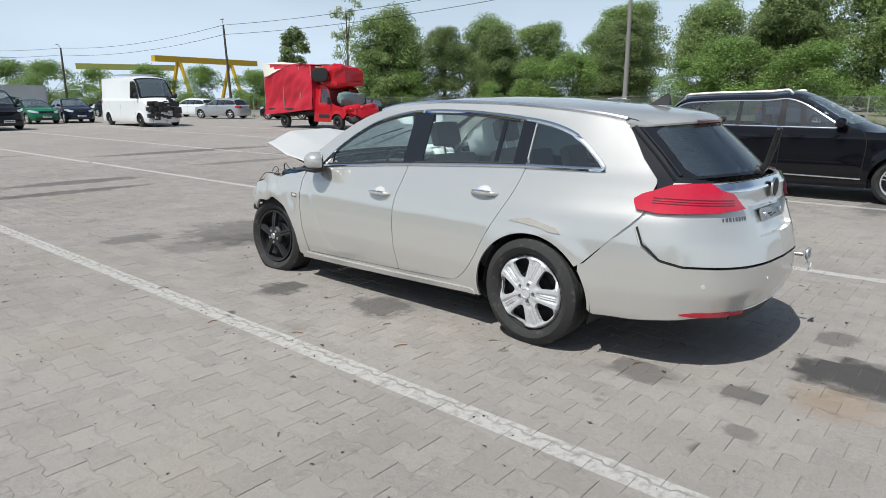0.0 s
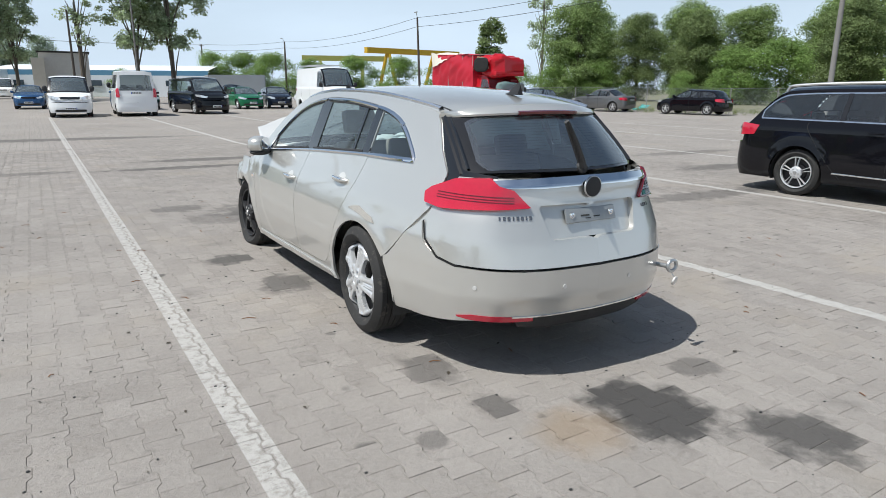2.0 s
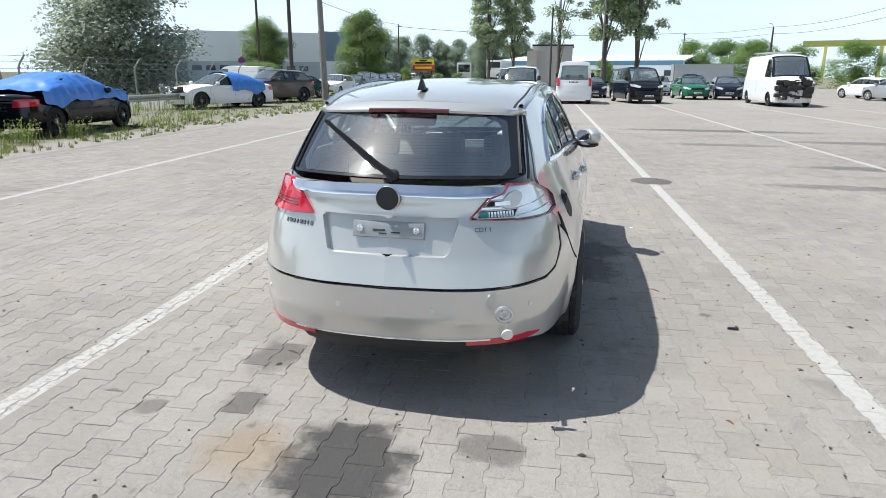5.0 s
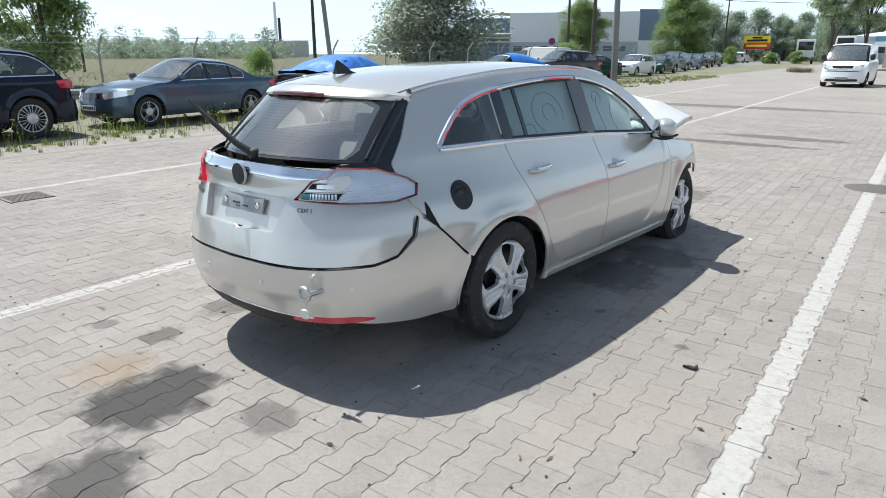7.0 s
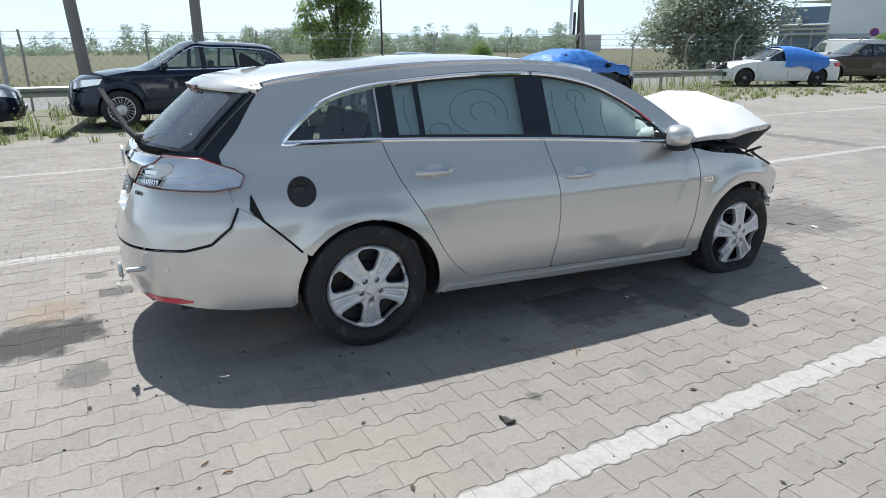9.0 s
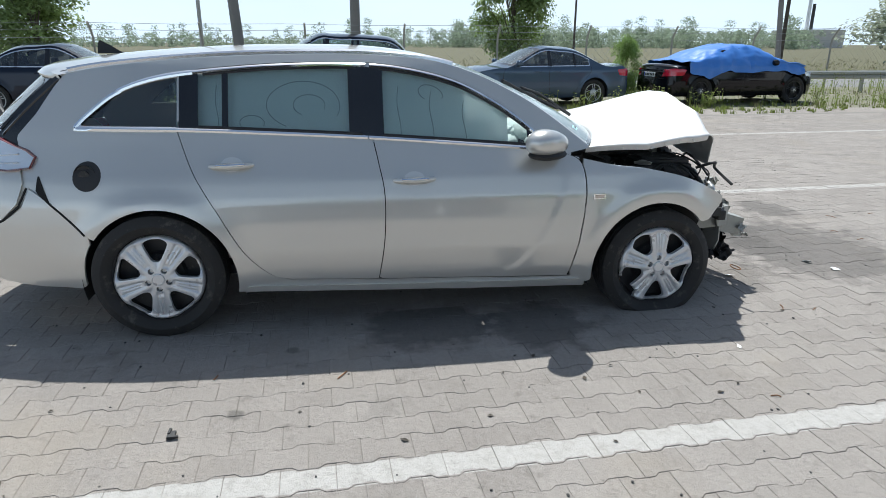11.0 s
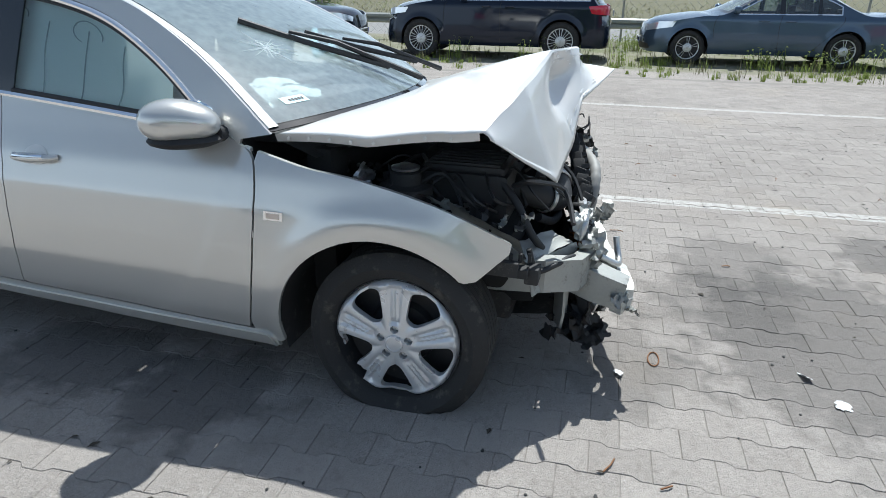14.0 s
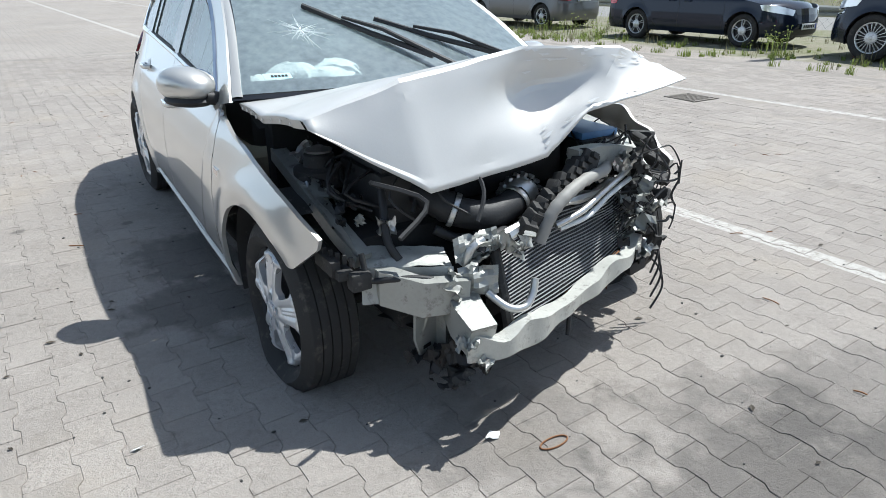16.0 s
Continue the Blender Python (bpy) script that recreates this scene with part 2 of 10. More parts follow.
class Heap:
    """Vertices and faces gathered into one mesh."""

    def __init__(self):
        self.V, self.F = [], []

    def add(self, V, F, m=None):
        k = len(self.V)
        self.V += [tuple(m @ Vector(v)) if m is not None else tuple(v) for v in V]
        self.F += [tuple(i + k for i in f) for f in F]
        return self

    def box(self, c, s, m=None, bevel=0.0):
        x, y, z = (v / 2 for v in s)
        if bevel <= 0:
            V = [(a * x, b * y, d * z) for a in (-1, 1) for b in (-1, 1) for d in (-1, 1)]
            F = [(0, 1, 3, 2), (4, 6, 7, 5), (0, 4, 5, 1), (2, 3, 7, 6), (0, 2, 6, 4), (1, 5, 7, 3)]
        else:
            e = min(bevel, x * 0.9, y * 0.9, z * 0.9)
            bm = bmesh.new()
            bmesh.ops.create_cube(bm, size=1.0)
            bmesh.ops.scale(bm, vec=s, verts=bm.verts)
            bmesh.ops.bevel(bm, geom=bm.edges[:], offset=e, segments=2, profile=0.6, affect="EDGES")
            V, F = [tuple(v.co) for v in bm.verts], [[v.index for v in f.verts] for f in bm.faces]
            bm.free()
        t = Matrix.Translation(c)
        return self.add(V, F, (m @ t) if m is not None else t)

    def tube(self, pts, r, n=8, cap=True):
        """A round tube along points; r is one radius or one for each point."""
        P = [Vector(p) for p in pts]
        R = r if isinstance(r, (list, tuple)) else [r] * len(P)
        V, F, up = [], [], None
        for i, p in enumerate(P):
            d = (P[min(i + 1, len(P) - 1)] - P[max(i - 1, 0)]).normalized()
            if up is None:
                up = d.orthogonal().normalized()
            up = (up - d * up.dot(d)).normalized()
            side = d.cross(up)
            for j in range(n):
                a = 2 * math.pi * j / n
                V.append(p + (up * math.cos(a) + side * math.sin(a)) * R[i])
        for i in range(len(P) - 1):
            for j in range(n):
                F.append((i * n + j, i * n + (j + 1) % n, (i + 1) * n + (j + 1) % n, (i + 1) * n + j))
        if cap:
            F += [tuple(range(n))[::-1], tuple(range((len(P) - 1) * n, len(P) * n))]
        return self.add(V, F)

    def lathe(self, prof, n=32, m=None):
        """Turned about the x axis: prof is rows of (x, radius)."""
        V = [(x, r * math.cos(2 * math.pi * j / n), r * math.sin(2 * math.pi * j / n)) for x, r in prof for j in range(n)]
        F = [(i * n + j, i * n + (j + 1) % n, (i + 1) * n + (j + 1) % n, (i + 1) * n + j) for i in range(len(prof) - 1) for j in range(n)]
        return self.add(V, F, m)

    def ball(self, c, s, nu=14, nv=8, m=None, power=1.0):
        V, F = [], []
        for i in range(nv + 1):
            a = math.pi * i / nv - math.pi / 2
            for j in range(nu):
                b = 2 * math.pi * j / nu
                v = [math.cos(a) * math.cos(b), math.cos(a) * math.sin(b), math.sin(a)]
                v = [math.copysign(abs(q) ** power, q) for q in v]
                V.append([c[k] + s[k] * v[k] for k in range(3)])
        F = [(i * nu + j, i * nu + (j + 1) % nu, (i + 1) * nu + (j + 1) % nu, (i + 1) * nu + j) for i in range(nv) for j in range(nu)]
        return self.add(V, F, m)

    def plate(self, outline, thick, m=None):
        """A flat plate: outline of (x, y), given thickness along z."""
        n = len(outline)
        V = [(x, y, 0) for x, y in outline] + [(x, y, thick) for x, y in outline]
        F = [tuple(range(n))[::-1], tuple(range(n, 2 * n))] + [(i, (i + 1) % n, n + (i + 1) % n, n + i) for i in range(n)]
        return self.add(V, F, m)

    def made(self, name, material, parent=None, label="", smooth=True, sharp=38):
        return link_mesh(name, self.V, self.F, material, parent, label, smooth, sharp)


def spline(pts, n=8, closed=False):
    """Catmull-Rom through rows of numbers."""
    P = np.array(pts, float)
    k = len(P)
    rows = []
    for i in range(k if closed else k - 1):
        a, b, c, d = (P[j % k] if closed else P[min(max(j, 0), k - 1)] for j in (i - 1, i, i + 1, i + 2))
        for q in range(n):
            t = q / n
            rows.append(0.5 * (2 * b + (c - a) * t + (2 * a - 5 * b + 4 * c - d) * t * t + (3 * b - a - 3 * c + d) * t ** 3))
    if not closed:
        rows.append(P[-1])
    return np.array(rows)


def arc(cx, cy, r, a0, a1, n=16, ry=None):
    """Points of an arc, degrees."""
    return [(cx + r * math.cos(radians(a0 + (a1 - a0) * i / n)), cy + (ry or r) * math.sin(radians(a0 + (a1 - a0) * i / n))) for i in range(n + 1)]


def inside(px, py, poly):
    c = np.zeros(px.shape, bool)
    k = len(poly)
    for i in range(k):
        (x0, y0), (x1, y1) = poly[i], poly[(i + 1) % k]
        if y0 != y1:
            c ^= ((y0 > py) != (y1 > py)) & (px < (x1 - x0) * (py - y0) / (y1 - y0) + x0)
    return c


def cut(S, poly, holes=(), step=(0.03, 0.03), off=0.0, rim=0.012, mirror=False):
    """A sheet of the surface S(u, v, off) inside a closed outline, with holes, its edges turned in by rim."""
    loops = [np.array(poly, float)] + [np.array(h, float) for h in holes]
    lo, hi = loops[0].min(0), loops[0].max(0)
    nu, nv = max(2, int(np.ceil((hi[0] - lo[0]) / step[0]))), max(2, int(np.ceil((hi[1] - lo[1]) / step[1])))
    us, vs = np.linspace(lo[0], hi[0], nu + 1), np.linspace(lo[1], hi[1], nv + 1)
    cu, cv = np.meshgrid((us[:-1] + us[1:]) / 2, (vs[:-1] + vs[1:]) / 2, indexing="ij")
    keep = inside(cu, cv, loops[0])
    for h in loops[1:]:
        keep &= ~inside(cu, cv, h)
    gu, gv = np.meshgrid(us, vs, indexing="ij")
    cnt = np.zeros(gu.shape, int)
    for a in (0, 1):
        for b in (0, 1):
            cnt[a:nu + a, b:nv + b] += keep
    used, edge = cnt > 0, (cnt > 0) & (cnt < 4)
    A = np.concatenate(loops)
    Bn = np.concatenate([np.roll(q, -1, axis=0) for q in loops])
    pts = np.stack([gu[edge], gv[edge]], 1)
    sc = np.array([1.0 / step[0], 1.0 / step[1]])
    if len(pts):
        a, d, p = A * sc, (Bn - A) * sc, pts * sc
        L = (d * d).sum(1) + 1e-12
        t = np.clip(((p[:, None, :] - a[None]) * d[None]).sum(2) / L[None], 0, 1)
        q = a[None] + t[:, :, None] * d[None]
        w = ((q - p[:, None, :]) ** 2).sum(2)
        best = w.argmin(1)
        near = q[np.arange(len(p)), best] / sc
        ok = w[np.arange(len(p)), best] < 2.2
        pts = np.where(ok[:, None], near, pts)
        gu[edge], gv[edge] = pts[:, 0], pts[:, 1]
    ids = -np.ones(gu.shape, int)
    ids[used] = np.arange(used.sum())
    uu, vv = gu[used], gv[used]
    V = S(uu, vv, off)
    I, J = np.where(keep)
    F = np.stack([ids[I, J], ids[I + 1, J], ids[I + 1, J + 1], ids[I, J + 1]], 1)
    if rim:
        e = np.concatenate([F[:, [0, 1]], F[:, [1, 2]], F[:, [2, 3]], F[:, [3, 0]]])
        key = {}
        for x, y in e.tolist():
            key[(x, y)] = key.get((x, y), 0) + 1
        border = [(x, y) for (x, y) in key if (y, x) not in key]
        ring = sorted({i for x in border for i in x})
        pos = {i: len(V) + k for k, i in enumerate(ring)}
        V = np.concatenate([V, S(uu[ring], vv[ring], off - rim)])
        F = F.tolist() + [(y, x, pos[x], pos[y]) for x, y in border]
    F = [tuple(f) for f in (F.tolist() if isinstance(F, np.ndarray) else F)]
    if mirror:
        V = V * np.array([-1, 1, 1])
        F = [f[::-1] for f in F]
    return V, F


def ribbon(S, pts, width, off=0.004, depth=0.006, mirror=False, closed=False):
    """A raised strip along a line of the surface S."""
    P = np.array(pts, float)
    if closed:
        P = np.concatenate([P, P[:1]])
    T = np.gradient(P, axis=0)
    T /= np.linalg.norm(T, axis=1)[:, None] + 1e-9
    N = np.stack([-T[:, 1], T[:, 0]], 1) * (width / 2)
    rows = [S(*(P + N * w).T, off - depth * d) for w, d in ((1, 1), (0.8, 0.3), (0, 0), (-0.8, 0.3), (-1, 1))]
    k = len(P)
    V = np.concatenate(rows)
    F = [(a * k + i, (a + 1) * k + i, (a + 1) * k + i + 1, a * k + i + 1) for a in range(4) for i in range(k - 1)]
    if mirror:
        V = V * np.array([-1, 1, 1])
    else:
        F = [f[::-1] for f in F]
    return V, F


class Body:
    """The skin of a car's flank, unrolled: u runs from the tail's middle round the corner along the side to the nose's middle
    (u equals y along the side), z is the height; off stands out from the skin."""

    def __init__(self, plan, zs, side, rear, front, wheels=(), flare=0.0, wheel_z=0.33, arch=0.37):
        D = spline(plan, 24)
        ds = np.r_[0, np.cumsum(np.hypot(*np.diff(D, axis=0).T))]
        mid = len(D) // 2
        self.U = ds - ds[mid] + D[mid, 1]
        self.D = D
        T = np.gradient(D, axis=0)
        T /= np.linalg.norm(T, axis=1)[:, None]
        self.N = np.stack([T[:, 1], -T[:, 0]], 1)
        self.zs, self.side, self.rear, self.front = (np.array(q, float) for q in (zs, side, rear, front))
        self.wheels, self.flare, self.wheel_z, self.arch = wheels, flare, wheel_z, arch
        self.u0, self.u1 = self.U[0], self.U[-1]
        self.crease = None

    def __call__(self, u, z, off=0.0):
        u, z = np.atleast_1d(np.asarray(u, float)), np.atleast_1d(np.asarray(z, float))
        u, z = np.broadcast_arrays(u, z)
        x, y = np.interp(u, self.U, self.D[:, 0]), np.interp(u, self.U, self.D[:, 1])
        nx, ny = np.interp(u, self.U, self.N[:, 0]), np.interp(u, self.U, self.N[:, 1])
        e = np.clip(ny * ny, 0, 1)
        end = np.where(ny < 0, np.interp(z, self.zs, self.rear), np.interp(z, self.zs, self.front))
        ins = np.interp(z, self.zs, self.side) * (1 - e) + end * e
        for w in self.wheels:
            r = np.hypot(u - w, z - self.wheel_z)
            ins = ins - self.flare * np.exp(-((r - self.arch) / 0.055) ** 2) * (1 - e)
        if self.crease is not None:
            ins = ins + self.crease(u, z) * (1 - e)
        return np.stack([np.maximum(x + nx * (off - ins), 0.0), y + ny * (off - ins), z], 1)

    def u_at(self, y, z):
        P = self(self.U, np.full(len(self.U), float(z)))
        return float(np.interp(y, np.maximum.accumulate(P[:, 1]), self.U))


class Top:
    """The skin over a car's top: k runs from -1 to 1 across it, t along its stations (yc, zc, ye, ze): the middle and the edge."""

    def __init__(self, body, stations, n=8, power=2.3, wrap=(False, False)):
        self.body, self.power, self.wrap = body, power, wrap
        self.rows = spline(stations, n)
        self.n, self.count = n, len(stations)
        self.xe = np.array([body(body.u_at(r[2], r[3]), r[3])[0][0] for r in self.rows])
        self.ts = np.arange(len(self.rows)) / n

    def point(self, k, t):
        c = [np.interp(t, self.ts, self.rows[:, i]) for i in range(4)]
        xe = np.interp(t, self.ts, self.xe)
        a = np.abs(k)
        return np.stack([xe * k, c[0] + (c[2] - c[0]) * a ** 2.0, c[1] + (c[3] - c[1]) * a ** self.power], 1)

    def __call__(self, k, t, off=0.0):
        k, t = np.broadcast_arrays(np.atleast_1d(np.asarray(k, float)), np.atleast_1d(np.asarray(t, float)))
        P = self.point(k, t)
        if off:
            h = 0.02
            a = self.point(k + h, t) - self.point(k - h, t)
            b = self.point(k, np.minimum(t + h, self.ts[-1])) - self.point(k, np.maximum(t - h, 0))
            N = np.cross(a, b)
            P = P + N / (np.linalg.norm(N, axis=1)[:, None] + 1e-9) * off
        return P


def box_poly(u0, u1, v0, v1):
    return [(u0, v0), (u1, v0), (u1, v1), (u0, v1)]


def dense(poly, step=0.03, closed=True):
    out = []
    k = len(poly)
    for i in range(k if closed else k - 1):
        a, b = np.array(poly[i], float), np.array(poly[(i + 1) % k], float)
        n = max(1, int(np.linalg.norm(b - a) / step))
        out += [tuple(a + (b - a) * j / n) for j in range(n)]
    if not closed:
        out.append(tuple(poly[-1]))
    return out


# ---- wheels ----
WHEEL_MESHES = {}


def tyre_heap(r, w, rim, flat=0.0, grooves=True):
    """A tyre about the x axis; flat: how much the foot is pressed in."""
    prof = [(-w * 0.36, rim), (-w * 0.47, rim + 0.02), (-w * 0.52, (r + rim) / 2), (-w * 0.49, r - 0.035), (-w * 0.43, r - 0.012)]
    tread = []
    for i in range(5):
        a, b = -w * 0.40 + i * w * 0.162, -w * 0.40 + i * w * 0.162 + w * 0.135
        tread += [(a, r), (b, r)]
        if i < 4 and grooves:
            tread += [(b + 0.002, r - 0.008), (b + w * 0.025, r - 0.008)]
    prof += tread + [(-x, q) for x, q in prof[::-1]]
    h = Heap().lathe(prof, 56)
    if flat:
        foot = -(r - flat)
        V = []
        for x, y, z in h.V:
            if z < foot + 0.09:
                s = (foot + 0.09 - z) / 0.09
                x *= 1 + 0.16 * min(1.3, s)
            V.append((x, y, max(z, foot + 0.0005 * (r - abs(z)))))
        h.V = V
    return h


def cover_face(h, r, n, chipped):
    """A plastic wheel cover about the x axis: broad ridged spokes between rounded openings, bolt holes at their feet; chipped: a piece of its edge is gone."""
    mids = [math.pi / 2 + 2 * math.pi * i / n for i in range(n)]

    def face(u, v, off=0.0):
        u, v = np.atleast_1d(np.asarray(u, float)), np.atleast_1d(np.asarray(v, float))
        q, a = np.hypot(u, v) / r, np.arctan2(v, u)
        d = np.min([np.abs((a - m + math.pi) % (2 * math.pi) - math.pi) for m in mids], axis=0)
        side = q * np.sin(d)
        x = 0.034 - 0.020 * q ** 2 + 0.006 * np.exp(-((q - 0.93) / 0.05) ** 2) - 0.012 * np.clip((q - 0.95) / 0.05, 0, 1)
        pad = np.clip((0.060 + 0.085 * q - side) / 0.045, 0, 1) * np.clip((q - 0.30) / 0.06, 0, 1) * np.clip((0.97 - q) / 0.06, 0, 1)
        ridge = np.exp(-((side - 0.030) / 0.030) ** 2) * np.clip((q - 0.34) / 0.10, 0, 1) * np.clip((0.92 - q) / 0.10, 0, 1)
        x = x - 0.010 * pad + 0.009 * ridge - 0.030 * np.clip((side - 0.075 - 0.17 * q) / 0.22, 0, 1) ** 1.3
        return np.stack([x + off, u, v], 1)

    def rim_at(a):
        return 0.80 + 0.03 * math.sin(a * 40) if chipped and 198 < math.degrees(a) < 232 else 1.0

    outline = [(r * rim_at(a) * math.cos(a), r * rim_at(a) * math.sin(a)) for a in np.linspace(0, 2 * math.pi, 110)[:-1]]
    shape = [(0.40, 0.0), (0.415, 0.052), (0.46, 0.106), (0.58, 0.172), (0.74, 0.248), (0.81, 0.264), (0.865, 0.226), (0.898, 0.13), (0.905, 0.0)]
    shape = spline(shape + [(p, -q) for p, q in shape[-2:0:-1]], 4, True)
    holes = []
    for m in mids:
        c, w = math.cos(m + math.pi / n), math.sin(m + math.pi / n)
        holes.append([(r * (p * c - q * w), r * (p * w + q * c)) for p, q in shape])
        holes.append([(r * (0.235 * math.cos(m) + 0.068 * math.cos(a)), r * (0.235 * math.sin(m) + 0.068 * math.sin(a))) for a in np.linspace(0, 2 * math.pi, 15)[:-1]])
    h.add(*cut(face, outline, holes, (0.0055, 0.0055), 0.0, 0.024))
    h.lathe([(0.030, r * 0.150), (0.041, r * 0.142), (0.043, r * 0.118), (0.040, r * 0.112), (0.041, 0.0001)], 28)
    return h


def spoke_cover(r, n=5, kind="twin"):
    """The face of a wheel about the x axis, looking to +x; spokes with depth and a hub."""
    h = Heap()
    if kind in ("cover", "chipped"):
        return cover_face(h, r, n, kind == "chipped")
    h.lathe([(-0.02, r * 0.99), (0.012, r), (0.020, r * 0.985), (0.016, r * 0.935), (0.004, r * 0.925), (-0.02, r * 0.92)], 60)
    for i in range(n):
        a = 2 * math.pi * i / n + math.pi / 2
        m = Matrix.Rotation(a, 4, "X")
        # each spoke is a tapered twin blade, hollowed along its middle
        for s in (-1, 1):
            rows = []
            for j in range(9):
                q = 0.16 + (0.94 - 0.16) * j / 8
                half_in, half_out = 0.024 + 0.020 * (j / 8), 0.175 + 0.06 * (j / 8) + 0.11 * (j / 8) ** 3
                if kind == "thin":
                    half_in, half_out = 0.012 + 0.085 * (j / 8), 0.045 + 0.115 * (j / 8)
                if kind == "blade":
                    half_in, half_out = 0.0, 0.085 + 0.03 * (j / 8)
                crown = 0.030 - 0.020 * (j / 8) ** 2
                low = crown - 0.020
                rows.append([(low, q * r, s * half_in * r), (crown, q * r, s * (half_in + 0.012) * r),
                             (crown, q * r, s * (half_out - 0.012) * r), (low - 0.012, q * r, s * half_out * r)])
            V = [v for row in rows for v in row]
            F = []
            for j in range(8):
                for k in range(3):
                    f = (j * 4 + k, j * 4 + k + 1, (j + 1) * 4 + k + 1, (j + 1) * 4 + k)
                    F.append(f if s < 0 else f[::-1])
            h.add(V, F, m)
        V, F = [], []
        if kind == "twin":
            for j in range(5):
                q = 0.16 + 0.78 * j / 4
                g = 0.025 + 0.020 * (j / 4)
                V += [(0.012 - 0.02 * (j / 4), q * r, -g * r), (0.012 - 0.02 * (j / 4), q * r, g * r)]
            F = [(2 * j, 2 * j + 2, 2 * j + 3, 2 * j + 1)[::-1] for j in range(4)]
            h.add(V, F, m)
    h.lathe([(0.0, r * 0.40), (0.018, r * 0.385), (0.027, r * 0.34), (0.031, r * 0.20), (0.034, r * 0.13), (0.036, r * 0.12), (0.037, 0.0001)], 30)
    return h


def wheel(parent, at, r=0.33, w=0.215, rim_r=0.225, kind="twin", cover=None, right=True, flat=0.0, hub=True):
    """tyre > , rim: a wheel set at a place of its parent, facing right or left."""
    key = (r, w, rim_r, kind, flat, cover.name)
    if key not in WHEEL_MESHES:
        t = tyre_heap(r, w, rim_r, flat).made("tyre", RUBBER)
        c = spoke_cover(rim_r * 0.985, 5 if kind != "ten" else 10, "thin" if kind == "ten" else kind).made("rim", cover)
        d = Heap().lathe([(0.02, rim_r * 1.0), (-0.05, rim_r * 0.9), (-0.055, rim_r * 0.55), (-0.03, rim_r * 0.5), (-0.03, 0.001)], 32).made("brake_disc", STEEL_BLACK)
        g = Heap()
        for i in range(5):
            a = 2 * math.pi * (i + 0.5) / 5 + math.pi / 2
            if kind in ("cover", "chipped"):
                a -= math.pi / 5
            deep = 0.018 if kind in ("cover", "chipped") else 0.0
            g.lathe([(0.024 - deep, 0.012), (0.034 - deep, 0.011), (0.036 - deep, 0.001)], 8, Matrix.Translation((0, math.cos(a) * rim_r * 0.23, math.sin(a) * rim_r * 0.23)))
        if kind not in ("cover", "chipped"):
            g.lathe([(0.036, rim_r * 0.115), (0.041, rim_r * 0.10), (0.042, 0.001)], 20)
        g = g.made("wheel_bolts", ALUMINIUM)
        WHEEL_MESHES[key] = [o.data for o in (t, c, d, g)]
        for o in (t, c, d, g):
            bpy.data.objects.remove(o)
    tm, cm, dm, gm = WHEEL_MESHES[key]
    e = new("wheel")
    e.parent = parent
    e.matrix_local = at @ (pose(0, 0, 0) if right else pose(0, 0, 0, 0, 0, 180))
    for nm, me in (("tyre", tm), ("rim", cm), ("brake_disc", dm), ("wheel_bolts", gm)):
        o = new(nm, me)
        o.parent = e
        if nm in ("rim", "wheel_bolts", "brake_disc"):
            o.location.x = w * 0.36
        if nm == "brake_disc":
            o.location.x = w * 0.30
    return e

# ---- the wrecked estate car ----
hero = thing("estate_car", "silver estate car with a crushed front end and bent hood", "car")
ZS = [0.15, 0.20, 0.30, 0.45, 0.60, 0.72, 0.83, 0.92, 1.00, 1.07, 1.20, 1.385, 1.45]
SIDE_IN = [0.07, 0.05, 0.02, 0.0, 0.0, 0.012, 0.046, 0.09, 0.125, 0.15, 0.205, 0.285, 0.33]
REAR_IN = [0.17, 0.14, 0.07, 0.012, 0.012, 0.045, 0.085, 0.118, 0.125, 0.17, 0.30, 0.50, 0.60]
PLAN = [(0, -1.17), (0.30, -1.15), (0.52, -1.07), (0.66, -0.93), (0.745, -0.75), (0.81, -0.45), (0.86, -0.10), (0.885, 0.40),
        (0.908, 1.30), (0.928, 2.20), (0.922, 2.75), (0.87, 3.00), (0.79, 3.20), (0.60, 3.42), (0, 3.50)]
skin = Body(PLAN, ZS, SIDE_IN, REAR_IN, [0.0] * len(ZS), wheels=(0.0, 2.71), flare=0.016, wheel_z=0.31, arch=0.40)
GAP = 0.0025


def blade(u, z):
    """The hollow pressed into the foot of the front door, under a rising curve."""
    rise = 0.262 + 0.55 * np.clip((u - 1.45) / 0.70, 0, 2) ** 4
    d = np.clip((rise - z) / 0.040, 0, 1)
    return -0.0045 * d * d * (3 - 2 * d) * np.clip((u - 1.45) / 0.12, 0, 1) * np.clip((2.32 - u) / 0.10, 0, 1)


skin.crease = blade


def uz(y, z):
    """A place on the skin given by its y and z."""
    return (skin.u_at(y, z), z)


def both(name, poly, material, holes=(), step=(0.03, 0.03), off=0.0, rim=0.012, sides=(1, -1), label="", parent=hero, join=False):
    """The same panel on the right side, the left or both; join makes one mesh of the two."""
    obs, h = [], Heap()
    for s in sides:
        V, F = cut(skin, poly, holes, step, off, rim, s < 0)
        if join:
            h.add(V, F)
        else:
            obs.append(link_mesh(name, V, F, material, parent, label))
    if join:
        obs.append(h.made(name, material, parent, label))
    return obs


def strip(name, pts, width, material, off=0.006, depth=0.01, sides=(1, -1), parent=hero, label=""):
    return [link_mesh(name, *ribbon(skin, pts, width, off, depth, s < 0), material, parent, label) for s in sides]


